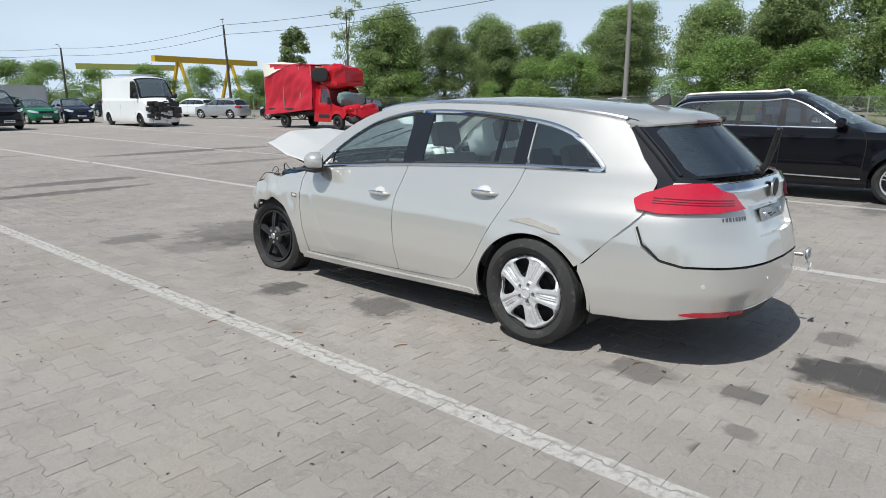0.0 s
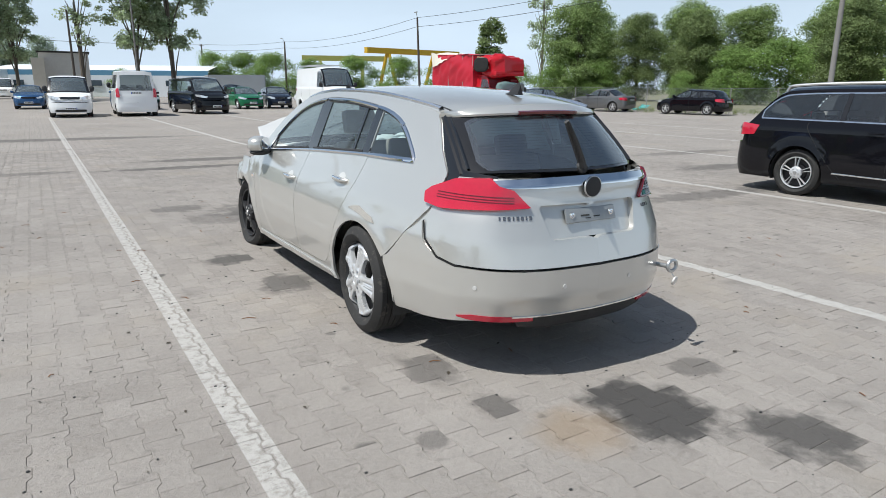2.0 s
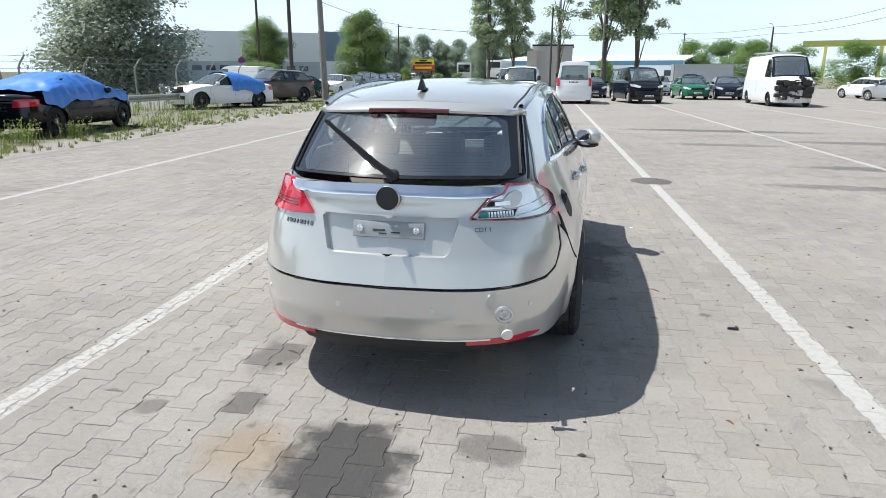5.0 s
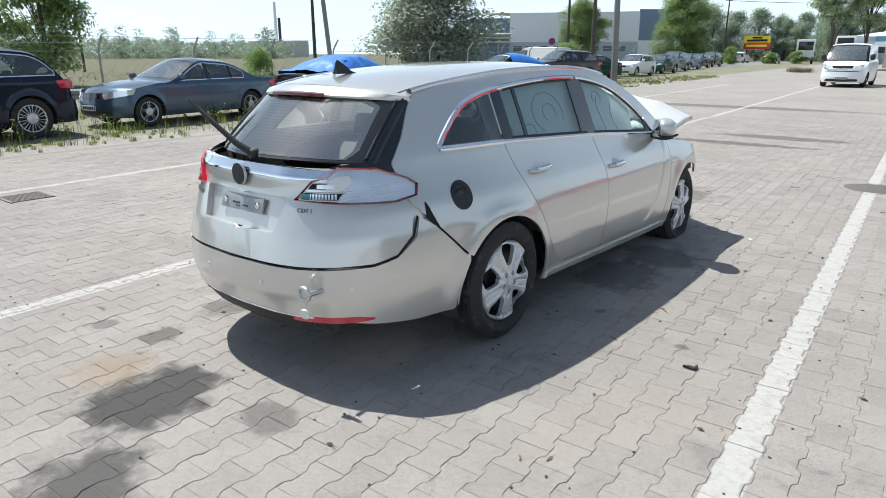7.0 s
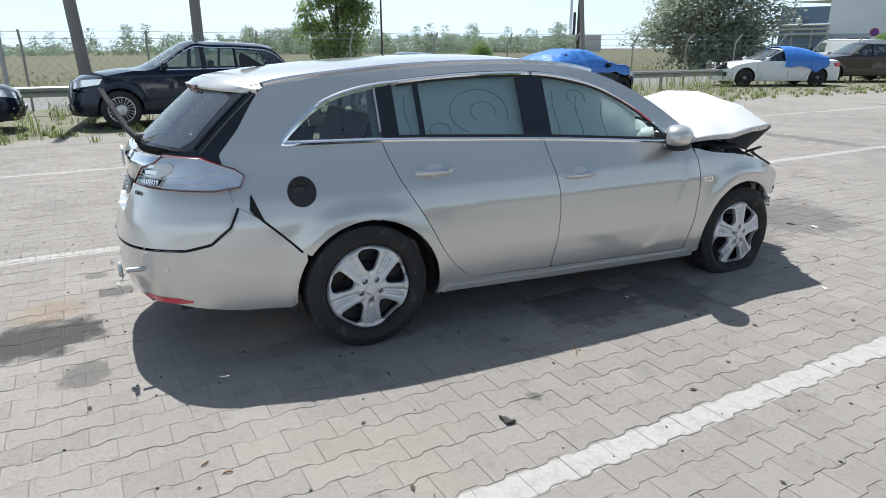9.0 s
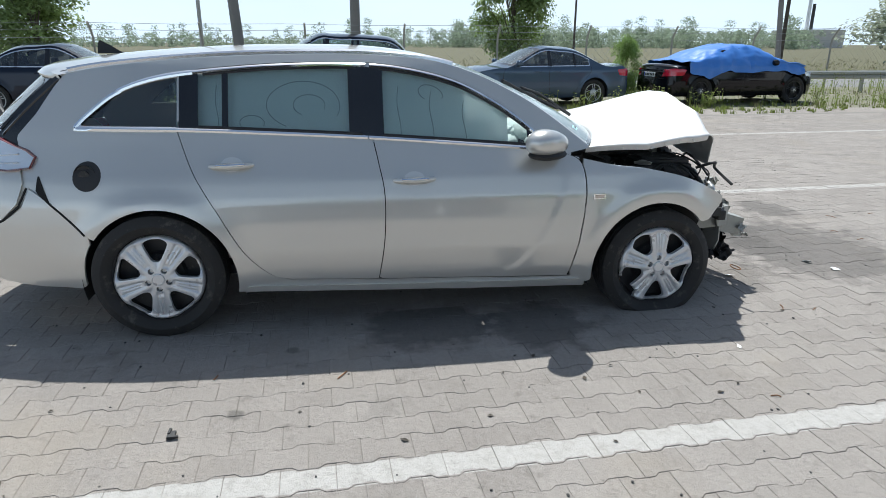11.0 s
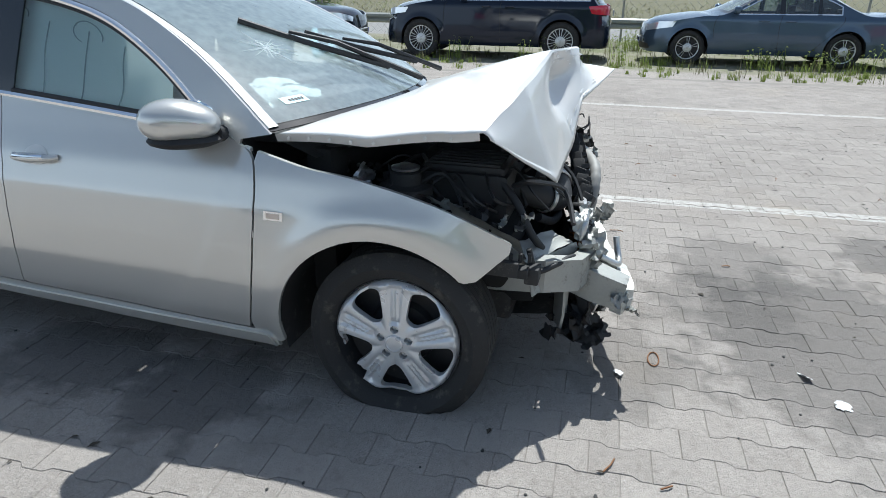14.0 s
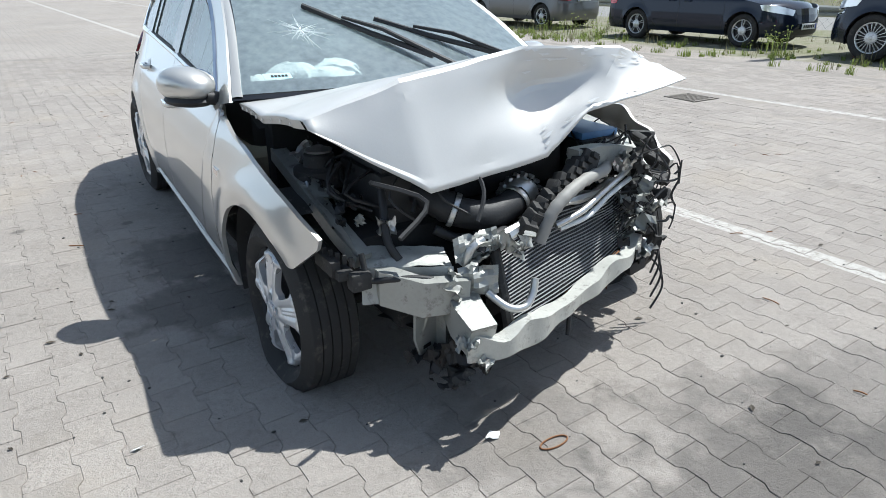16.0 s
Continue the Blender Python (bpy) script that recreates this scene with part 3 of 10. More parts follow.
# the window line and the seams of the flank
belt = [(-0.395, 1.078), (0.13, 1.070), (0.62, 1.048), (1.12, 1.020), (1.60, 0.985), (2.08, 0.948)]
crown = [(2.08, 0.955), (1.93, 1.085), (1.75, 1.205), (1.55, 1.300), (1.30, 1.360), (1.05, 1.383), (0.65, 1.380), (0.24, 1.350),
         (0.0, 1.315), (-0.19, 1.250), (-0.33, 1.150), (-0.395, 1.085)]
belt_s, crown_s = spline(belt, 6), spline(crown, 6)


def belt_z(y):
    return float(np.interp(y, belt_s[:, 0], belt_s[:, 1]))


def crown_z(y):
    return float(np.interp(y, crown_s[::-1, 0], crown_s[::-1, 1]))


def band(y0, y1, lift0, lift1, n=24):
    """The outline between belt and crown from y0 to y1."""
    ys = np.linspace(y0, y1, n)
    return [(y, belt_z(y) + lift0) for y in ys] + [(y, max(crown_z(y) + lift1, belt_z(y) + lift0 + 0.004)) for y in ys[::-1]]


seam_b = [(1.13, 0.275), (1.165, 0.50), (1.172, 0.74), (1.145, 0.90), (1.12, 1.02)]
seam_c = [(0.66, 0.295), (0.56, 0.325), (0.44, 0.45), (0.32, 0.667), (0.20, 0.88), (0.13, 1.07)]
seam_a = [(2.19, 0.247), (2.235, 0.45), (2.265, 0.73), (2.245, 0.88), (2.17, 0.925)]
b_s, c_s, a_s = (spline(q, 5).tolist() for q in (seam_b, seam_c, seam_a))
shrink = lambda pts, d: [(y + d, z) for y, z in pts]
top_f = [(y, crown_z(y) + 0.014) for y in np.linspace(2.07, 1.10, 26)]
top_r = [(y, crown_z(y) + 0.014) for y in np.linspace(1.10, 0.22, 22)]
door_f = shrink(a_s, -GAP) + [(2.12, 0.945)] + top_f + [(1.11, 1.20)] + shrink(b_s[::-1], GAP)
door_r = shrink(b_s, -GAP) + [(1.095, 1.20)] + top_r + [(0.19, 1.25)] + shrink(c_s[::-1], GAP)
glass_f = band(1.165, 2.02, 0.012, -0.012)
glass_r = band(0.22, 1.07, 0.012, -0.012)
glass_q = band(-0.375, 0.13, 0.012, -0.012)
for s in (1, -1):
    for nm, poly, hole, hy, hz in (("front_door", door_f, glass_f, 1.33, 0.815), ("rear_door", door_r, glass_r, 0.40, 0.90)):
        V, F = cut(skin, poly, [hole], (0.018, 0.018) if nm == "front_door" else (0.03, 0.03), 0.0, 0.014, s < 0)
        d = link_mesh(nm, V, F, SILVER, hero)
        # handle: a grip over a pressed hollow
        g = Heap()
        V, F = cut(skin, [(hy + 0.055 * math.cos(a), hz + 0.004 + 0.036 * math.sin(a)) for a in np.linspace(0, 2 * math.pi, 20)[:-1]], (), (0.012, 0.012), 0.0015, 0.0, s < 0)
        link_mesh("handle_recess", V, F, BLACK_MATT if nm == "x" else SILVER_PALE, d)
        row = []
        for i in range(13):
            q = i / 12
            y = hy - 0.105 + 0.21 * q
            out = 0.030 * math.sin(math.pi * min(1, max(0, q))) ** 0.35
            c = skin(y, hz)[0]
            row.append((s * (c[0] + out), y, hz - 0.004 + 0.006 * q))
        g.tube(row, [0.011 + 0.008 * math.sin(math.pi * i / 12) for i in range(13)], 10)
        grip = g.made("handle", SILVER, d)
        Heap().tube([(p[0] + s * 0.010, p[1], p[2] + 0.008) for p in row[2:-2]], 0.0075, 8).made("chrome_strip", CHROME, grip)
        st = ribbon(skin, [(y, belt_z(y) + 0.004) for y in (np.linspace(1.10, 2.10, 20) if nm == "front_door" else np.linspace(0.13, 1.095, 20))], 0.022, 0.011, 0.014, s < 0)
        link_mesh("chrome_belt_strip", *st, CHROME, d)
        lo, hi = (1.115, 2.075) if nm == "front_door" else (0.21, 1.095)
        st = ribbon(skin, [(y, crown_z(y) + 0.004) for y in np.linspace(lo, hi, 30)], 0.022, 0.010, 0.014, s < 0)
        link_mesh("chrome_roof_strip", *st, CHROME, d)
        st = ribbon(skin, [(y, belt_z(y) + 0.020) for y in (np.linspace(1.17, 2.0, 20) if nm == "front_door" else np.linspace(0.23, 1.07, 20))], 0.014, 0.004, 0.008, s < 0)
        link_mesh("window_seal", *st, BLACK_MATT, d)
        st = ribbon(skin, [(y, crown_z(y) - 0.012) for y in np.linspace(lo + 0.05, hi - 0.05, 30)], 0.014, 0.004, 0.008, s < 0)
        link_mesh("window_seal", *st, BLACK_MATT, d)
        V, F = cut(skin, hole, (), (0.04, 0.04), -0.006, 0.0, s < 0)
        gl = link_mesh("door_window", V, F, GLASS, d)
        # black pillar covers each side of the windows
        bars = ((1.10, 1.18), (1.95, 2.09)) if nm == "front_door" else ((1.0, 1.10), (0.355, 0.385), (0.14, 0.235))
        for lo, hi in bars:
            V, F = cut(skin, band(lo, hi, 0.012, -0.006, 6), (), (0.03, 0.03), 0.001, 0.008, s < 0)
            link_mesh("pillar_cover", V, F, BLACK_GLOSS, d)

# one pressed side: sill, quarter, roof frame and front pillar
roof_edge = [(2.30, 0.955), (2.05, 1.145), (1.85, 1.265), (1.65, 1.355), (1.40, 1.415), (1.05, 1.437), (0.60, 1.435), (0.20, 1.418), (-0.20, 1.380), (-0.42, 1.340)]
re_s = spline(roof_edge, 5)
tail_edge = [(-0.47, 1.28), (-0.56, 1.15), (-0.66, 1.04), (-0.64, 0.96), (-0.62, 0.86)]
quarter_low = [(-0.50, 0.735), (-0.335, 0.565)]
arch_r = arc(0.01, 0.31, 0.385, 143, -10, 22)
side_poly = [uz(*p) for p in re_s] + [uz(*p) for p in tail_edge] + [uz(*p) for p in quarter_low] + arch_r + [(0.385, 0.232), (1.2, 0.205), (2.30, 0.178)] + \
    [(2.285, 0.245), (2.19 + GAP, 0.244)] + shrink(a_s, GAP) + [(2.17, 0.93)]
hole_doors = [(2.19, 0.242), (1.13, 0.272), (0.66, 0.292)] + shrink(c_s[1:], -0.002) + [(0.185, 1.25)] + \
    [(y, crown_z(y) + 0.017) for y in np.linspace(0.215, 2.06, 40)] + [(2.12, 0.95), (2.17, 0.93)] + a_s[::-1]
for s in (1, -1):
    V, F = cut(skin, side_poly, [hole_doors, glass_q], (0.028, 0.028), 0.0, 0.014, s < 0)
    q = link_mesh("side_panel", V, F, SILVER, hero)
    V, F = cut(skin, glass_q, (), (0.04, 0.04), -0.006, 0.0, s < 0)
    link_mesh("quarter_window", V, F, GLASS_DARK, q)
    ring = [(y, belt_z(y) + 0.004) for y in np.linspace(0.13, -0.37, 14)] + [(y, z - 0.002) for y, z in crown_s[-14:][::-1]] + [(y, crown_z(y) + 0.004) for y in np.linspace(-0.18, 0.21, 10)]
    link_mesh("chrome_window_strip", *ribbon(skin, ring, 0.028, 0.012, 0.015, s < 0), CHROME, q)
    V, F = cut(skin, [(2.27, 0.225), (2.29, 0.178), (1.2, 0.203), (0.42, 0.23), (0.44, 0.262), (1.2, 0.24)], (), (0.03, 0.02), 0.012, 0.012, s < 0)
    link_mesh("sill_cover", V, F, SILVER, hero)
# seen through the seams: a dark inner shell and the floor
inner = [(2.27, 0.20), (2.24, 0.90), (1.1, 1.0), (0.0, 1.0), (-0.3, 0.9), (0.0, 0.73), (0.4, 0.55), (0.42, 0.20)]
both("inner_shell", inner, SHADE_BLACK, step=(0.06, 0.06), off=-0.022, rim=0)
under = Heap()
under.box((0, 1.35, 0.235), (1.52, 1.75, 0.12), bevel=0.03).box((0, -0.45, 0.38), (0.95, 0.95, 0.18), bevel=0.04).box((0, 0.1, 0.42), (1.15, 0.9, 0.25), bevel=0.03)
under.box((0, 2.62, 0.30), (1.05, 0.95, 0.16), bevel=0.03)
under.tube([(0.2, 2.4, 0.2), (0.22, 1.4, 0.18), (0.3, 0.4, 0.2), (0.45, -0.4, 0.24), (0.45, -0.9, 0.25)], 0.03)
under.made("underbody", BLACK_DUSTY, hero)
for s in (1, -1):
    for y, z, r in ((0.0, 0.31, 0.395), (2.71, 0.29, 0.40)):
        h = Heap()
        n = 22
        a0, a1 = (-0.25, 3.40) if y < 1 else (1.15, 3.45)
        V = [(s * x, y + rr * math.cos(a0 + (a1 - a0) * j / n), z + rr * math.sin(a0 + (a1 - a0) * j / n)) for x, rr in ((0.50, 0.05), (0.50, r), (skin(y, 0.6)[0][0] - 0.05, r)) for j in range(n + 1)]
        F = [(a * (n + 1) + j, a * (n + 1) + j + 1, (a + 1) * (n + 1) + j + 1, (a + 1) * (n + 1) + j) for a in range(2) for j in range(n)]
        h.add(V, F).made("wheel_arch_liner", BLACK_DUSTY, hero)

# rear bumper with its dark lower edge, reflectors and sensors
corner = skin.u_at(-0.78, 0.605)
bumper_top = [(skin.u0, 0.592), (skin.u0 + 0.45, 0.594), (corner - 0.09, 0.600), (corner + 0.03, 0.625), uz(-0.64, 0.70), uz(-0.60, 0.795), uz(-0.49, 0.722), uz(-0.345, 0.562)]
arch_back = arc(0.01, 0.31, 0.39, 141, 183, 8)
bumper_low = [uz(-0.41, 0.272), uz(-0.62, 0.278), uz(-0.86, 0.31), (skin.u0 + 0.50, 0.352), (skin.u0 + 0.25, 0.348), (skin.u0, 0.345)]
bumper = both("rear_bumper", bumper_top + arch_back + bumper_low, SILVER, step=(0.03, 0.025), rim=0.014, join=True)[0]
both("rear_valance", [(skin.u0, 0.350), (skin.u0 + 0.50, 0.354), (skin.u0 + 0.46, 0.285), (skin.u0 + 0.3, 0.262), (skin.u0, 0.255)], BLACK_MATT, step=(0.04, 0.02), off=-0.012, rim=0.01, join=True, parent=bumper)
both("chrome_lower_strip", [(skin.u0, 0.350), (skin.u0 + 0.50, 0.354), (skin.u0 + 0.50, 0.346), (skin.u0, 0.341)], CHROME, step=(0.04, 0.004), off=0.004, rim=0.006, join=True, parent=bumper)
both("rear_reflector", [(skin.u0 + 0.38, 0.352), (skin.u0 + 0.72, 0.356), (skin.u0 + 0.84, 0.338), (skin.u0 + 0.74, 0.325), (skin.u0 + 0.38, 0.322)], RED_LENS, step=(0.03, 0.01), off=0.003, rim=0.01, parent=bumper)
for u in (0.22, 0.70):
    both("parking_sensor", [(skin.u0 + u + 0.011 * math.cos(a), 0.505 + 0.011 * math.sin(a)) for a in np.linspace(0, 6.28, 13)[:-1]], SILVER_PALE, step=(0.006, 0.006), off=0.003, rim=0.004, parent=bumper)
strip("bumper_gap", [(skin.u0, 0.598), (skin.u0 + 0.45, 0.600), (corner - 0.09, 0.606), (corner + 0.03, 0.632), uz(-0.655, 0.71), uz(-0.61, 0.80)], 0.012, SHADE_BLACK, off=0.0018, depth=0.004)
both("corner_panel", [uz(-0.76, 0.61), uz(-0.70, 0.90), uz(-0.55, 0.92), uz(-0.46, 0.72), uz(-0.40, 0.60), uz(-0.60, 0.60)], SILVER, step=(0.02, 0.02), off=-0.013, rim=0)
# towing eye screwed in, out of true
tow = Heap()
tow.tube([(0.535, -1.04, 0.50), (0.54, -1.13, 0.505)], 0.012, 10)
tow.tube([(0.54 + 0.034 * math.cos(a), -1.155, 0.515 + 0.030 * math.sin(a)) for a in np.linspace(0, 2 * math.pi, 22)], 0.010, 8)
tow.made("towing_eye", ALUMINIUM, hero, "bare metal towing eye screwed into the bumper")
cap = Heap().lathe([(0, 0.026), (0.008, 0.025), (0.010, 0.001)], 20, pose(0.555, -1.165, 0.43, 10, 15, -75))
cap.tube([(0.545, -1.14, 0.49), (0.555, -1.16, 0.45)], 0.003, 6).made("towing_eye_cap", SILVER_PALE, hero)

# tailgate
tail_top = 1.035
hatch_edge = [(skin.u0, 0.606), (skin.u0 + 0.45, 0.608), (corner - 0.09, 0.614), (corner + 0.028, 0.64), uz(-0.665, 0.72), uz(-0.63, 0.82), uz(-0.645, 0.90)]
recess = [(skin.u0 - 0.01, 0.735), (skin.u0 + 0.285, 0.738), (skin.u0 + 0.345, 0.895), (skin.u0 + 0.34, 0.905), (skin.u0 - 0.01, 0.902)]
tailgate = both("tailgate", hatch_edge + [uz(-0.74, tail_top), (skin.u0 + 0.45, tail_top), (skin.u0, tail_top)], SILVER, [recess], (0.03, 0.025), rim=0.03, join=True)[0]
both("plate_recess", [(skin.u0, 0.735), (skin.u0 + 0.285, 0.738), (skin.u0 + 0.345, 0.895), (skin.u0 + 0.345, 0.905), (skin.u0, 0.902)], SILVER, step=(0.03, 0.02), off=-0.030, rim=0, join=True, parent=tailgate)
Heap().box((0, 0, 0), (0.33, 0.014, 0.075), pose(0, -1.060, 0.842, -20, 0, 0), bevel=0.005).made("plate_holder", surface("scuffed_grey_plate", (0.34, 0.35, 0.35), 0.45, 0.5, 0.2, 14, 90, 0.1), tailgate, "scraped empty number plate holder")
for s in (1, -1):
    Heap().lathe([(0, 0.016), (0.008, 0.015), (0.010, 0.008), (0.004, 0.007), (0.004, 0.001)], 14, pose(s * 0.13, -1.066, 0.845, 0, 0, -90)).made("plate_screw", CHROME, tailgate)
rng = random.Random(4)
for i in range(3):
    Heap().box((rng.uniform(-0.05, 0.06), -0.0085, rng.uniform(-0.025, 0.025)), (rng.uniform(0.02, 0.06), 0.002, rng.uniform(0.004, 0.010)), pose(0, -1.060, 0.842, -20, 0, 0)).made("scrape", BLACK_DUSTY, tailgate, "dark scrape on the plate holder")
both("chrome_bar", [(skin.u0, 0.995), (skin.u0 + 0.30, 0.990), (skin.u0 + 0.60, 0.992), (skin.u0 + 0.66, 1.030), (skin.u0 + 0.30, 1.040), (skin.u0, 1.042)], CHROME, step=(0.03, 0.012), off=0.012, rim=0.014, join=True, parent=tailgate)
emb = Heap().lathe([(0, 0.055), (0.010, 0.055), (0.012, 0.052), (0.008, 0.050)], 32, pose(0, -1.062, 0.985, 0, 0, -90))
emb.made("emblem_ring", ALUMINIUM, tailgate)
Heap().lathe([(0.010, 0.051), (0.012, 0.040), (0.012, 0.001)], 28, pose(0, -1.062, 0.985, 0, 0, -90)).made("emblem_disc", BLACK_MATT, tailgate, "black round disc, its emblem gone")
# lamps: the left one whole, the right one without its red cover
lamp = [(skin.u0 + 0.40, 0.900), (skin.u0 + 0.70, 0.888), uz(-0.70, 0.880), uz(-0.585, 0.895), uz(-0.560, 0.945), uz(-0.60, 0.975), uz(-0.74, 1.030), (skin.u0 + 0.66, 1.040), (skin.u0 + 0.60, 1.005), (skin.u0 + 0.50, 0.985)]
left_lamp = both("tail_lamp", lamp, RED_LENS, step=(0.025, 0.02), off=0.022, rim=0.03, sides=(-1,), label="red tail lamp, whole")[0]
for dz, w in ((0.000, 0.004), (0.013, 0.003), (0.026, 0.004)):
    both("lamp_line", [(skin.u0 + 0.50, 0.922 + dz), uz(-0.66, 0.930 + dz), uz(-0.66, 0.930 + w + dz), (skin.u0 + 0.50, 0.922 + w + dz)], RED_DARK, step=(0.03, 0.003), off=0.0245, rim=0.002, sides=(-1,), parent=left_lamp)
right_lamp = both("tail_lamp_inside", lamp, LAMP_MIRROR, step=(0.025, 0.02), off=0.004, rim=0.02, sides=(1,), label="bare silver tail lamp reflector without its cover")[0]
link_mesh("lamp_rim", *ribbon(skin, dense(lamp, 0.03), 0.009, 0.020, 0.02, False, True), RED_DARK, right_lamp)
# two dark slots with ribbed reflectors beside a frosted dome and the large bright outer chamber
for z0, z1, ua, ub in ((0.950, 0.978, 0.475, 0.640), (0.902, 0.936, 0.430, 0.660)):
    slot = link_mesh("lamp_slot", *cut(skin, [(skin.u0 + ua, z0), (skin.u0 + ub, z0), (skin.u0 + ub + 0.03, z1), (skin.u0 + ua + 0.03, z1)], (), (0.02, 0.01), 0.012, 0.01), SHADE_BLACK, right_lamp)
    link_mesh("slot_edge", *ribbon(skin, dense([(skin.u0 + ua, z0), (skin.u0 + ub, z0), (skin.u0 + ub + 0.03, z1), (skin.u0 + ua + 0.03, z1)], 0.02), 0.006, 0.017, 0.01, False, True), PLATE_WHITE, slot)
    for k in range(9):
        u = skin.u0 + ua + 0.060 + k * (ub - ua - 0.060) / 9
        link_mesh("reflector_rib", *cut(skin, box_poly(u, u + 0.012, z0 + 0.005, z1 - 0.005), (), (0.01, 0.008), 0.017, 0.006), LAMP_MIRROR, slot)
link_mesh("reverse_lens", *cut(skin, box_poly(skin.u0 + 0.445, skin.u0 + 0.495, 0.908, 0.930), (), (0.02, 0.008), 0.018, 0.006), TEAL_LENS, right_lamp)
link_mesh("lamp_dome", *cut(skin, [(skin.u0 + 0.665 + 0.065 * math.cos(a) + 0.03 * math.sin(a), 0.975 + 0.036 * math.sin(a)) for a in np.linspace(0, 6.2, 26)], (), (0.02, 0.01), 0.016, 0.012), FROSTED, right_lamp)
for za, zb in ((0.936, 0.958), (0.905, 0.918)):
    link_mesh("chamber_edge", *ribbon(skin, [(skin.u0 + 0.69, za), (skin.u0 + 0.86, (za + zb) / 2), (skin.u0 + 1.02, zb)], 0.006, 0.010, 0.008), PLATE_WHITE, right_lamp)
BADGE_GREY = surface("worn_badge_chrome", (0.22, 0.22, 0.23), 0.25, 0.8, 0.15)
# lettering, one letter after another round the curve of the tailgate
for txt, x0, z, size, adv in (("CDTI", 0.385, 0.845, 0.028, 0.020),):
    word = Heap()
    for i, ch in enumerate(txt):
        cu = bpy.data.curves.new("badge", "FONT")
        cu.body, cu.size, cu.extrude = ch, size, 0.002
        ob = new("badge_letter", cu)
        me = bpy.data.meshes.new_from_object(ob)
        bpy.data.objects.remove(ob)
        x = x0 + adv * (i if ch != "I" else i + 0.25)
        us = np.linspace(skin.u0, skin.u0 + 1.0, 80)
        P = skin(us, np.full(80, z + 0.012), 0.003)
        u = float(np.interp(abs(x), P[:, 0], us))
        p, q = skin(u, z, 0.003)[0], skin(u + 0.01, z, 0.003)[0]
        yaw = math.degrees(math.atan2(q[1] - p[1], q[0] - p[0])) * (1 if x > 0 else -1)
        word.add([v.co for v in me.vertices], [f.vertices for f in me.polygons], pose(x, p[1], z, 72, 0, yaw))
    word.made("badge_letters", BADGE_GREY, tailgate, smooth=False)

for i in range(8):
    x = 0.515 - 0.0205 * i
    us = np.linspace(skin.u0, skin.u0 + 1.0, 80)
    u = float(np.interp(x, skin(us, np.full(80, 0.85), 0.003)[:, 0], us))
    p, q = skin(u, 0.85, 0.003)[0], skin(u + 0.01, 0.85, 0.003)[0]
    Heap().box((0, 0, 0), (0.014 if i % 3 else 0.008, 0.004, 0.020), pose(-x, p[1], 0.85, -18, 0, -math.degrees(math.atan2(q[1] - p[1], q[0] - p[0]))), bevel=0.0015).made("badge_bar", BADGE_GREY, tailgate, smooth=False)

# roof, glass and spoiler
STATIONS = [(-1.045, 1.035, -0.745, 1.030), (-0.985, 1.065, -0.735, 1.050), (-0.83, 1.205, -0.60, 1.185), (-0.66, 1.350, -0.455, 1.312), (-0.60, 1.395, -0.425, 1.340),
            (-0.20, 1.445, -0.18, 1.382), (0.30, 1.480, 0.30, 1.424), (0.80, 1.490, 0.80, 1.439), (1.25, 1.470, 1.20, 1.433), (1.66, 1.385, 1.56, 1.383),
            (2.10, 1.200, 1.95, 1.210), (2.52, 0.985, 2.29, 0.962)]
top = Top(skin, STATIONS, 8, 2.4)
# black gloss cover between the rear window and the flank
both("rear_pillar_cover", [uz(-0.40, 1.352), uz(-0.465, 1.28), uz(-0.55, 1.15), uz(-0.645, 1.045), uz(-0.66, 1.00), (skin.u0 + 0.62, 1.00), (skin.u0 + 0.62, 1.045), uz(-0.745, 1.065), uz(-0.66, 1.16), uz(-0.56, 1.25), uz(-0.47, 1.33)], BLACK_GLOSS, step=(0.025, 0.025), off=-0.008, rim=0.0)
rear_glass = link_mesh("rear_window", *cut(top, [(-0.80, 1.08), (0.80, 1.08), (0.86, 1.4), (0.84, 2.7), (0.70, 2.9), (-0.70, 2.9), (-0.84, 2.7), (-0.86, 1.4)], (), (0.06, 0.12), 0.002, 0.0), GLASS_REAR, hero, "dusty rear window with heating wires")
link_mesh("rear_window_border", *cut(top, [(-1, 0.96), (1, 0.96), (1, 3.1), (-1, 3.1)], [[(-0.78, 1.12), (0.78, 1.12), (0.82, 1.4), (0.80, 2.66), (0.66, 2.84), (-0.66, 2.84), (-0.80, 2.66), (-0.82, 1.4)]], (0.03, 0.06), 0.0, 0.01), BLACK_GLOSS, rear_glass)
wires = Heap()
for i in range(17):
    t = 1.25 + i * 0.087
    V, F = ribbon(top, [(k, t) for k in np.linspace(-0.72, 0.72, 16)], 0.0016, -0.002, 0.001)
    wires.add(V, F)
wires.made("heating_wire", surface("heater_wire", (0.12, 0.08, 0.05), 0.7), rear_glass)
for s in (1, -1):
    link_mesh("rear_pillar_fin", *ribbon(top, [(s * 0.93, t) for t in np.linspace(1.15, 2.95, 14)], 0.028, 0.012, 0.02), BLACK_GLOSS, rear_glass)
roof = link_mesh("roof", *cut(top, [(-1, 3.85), (1, 3.85), (1, 9.02), (-1, 9.02)], (), (0.05, 0.12), 0.0, 0.02), SILVER, hero)
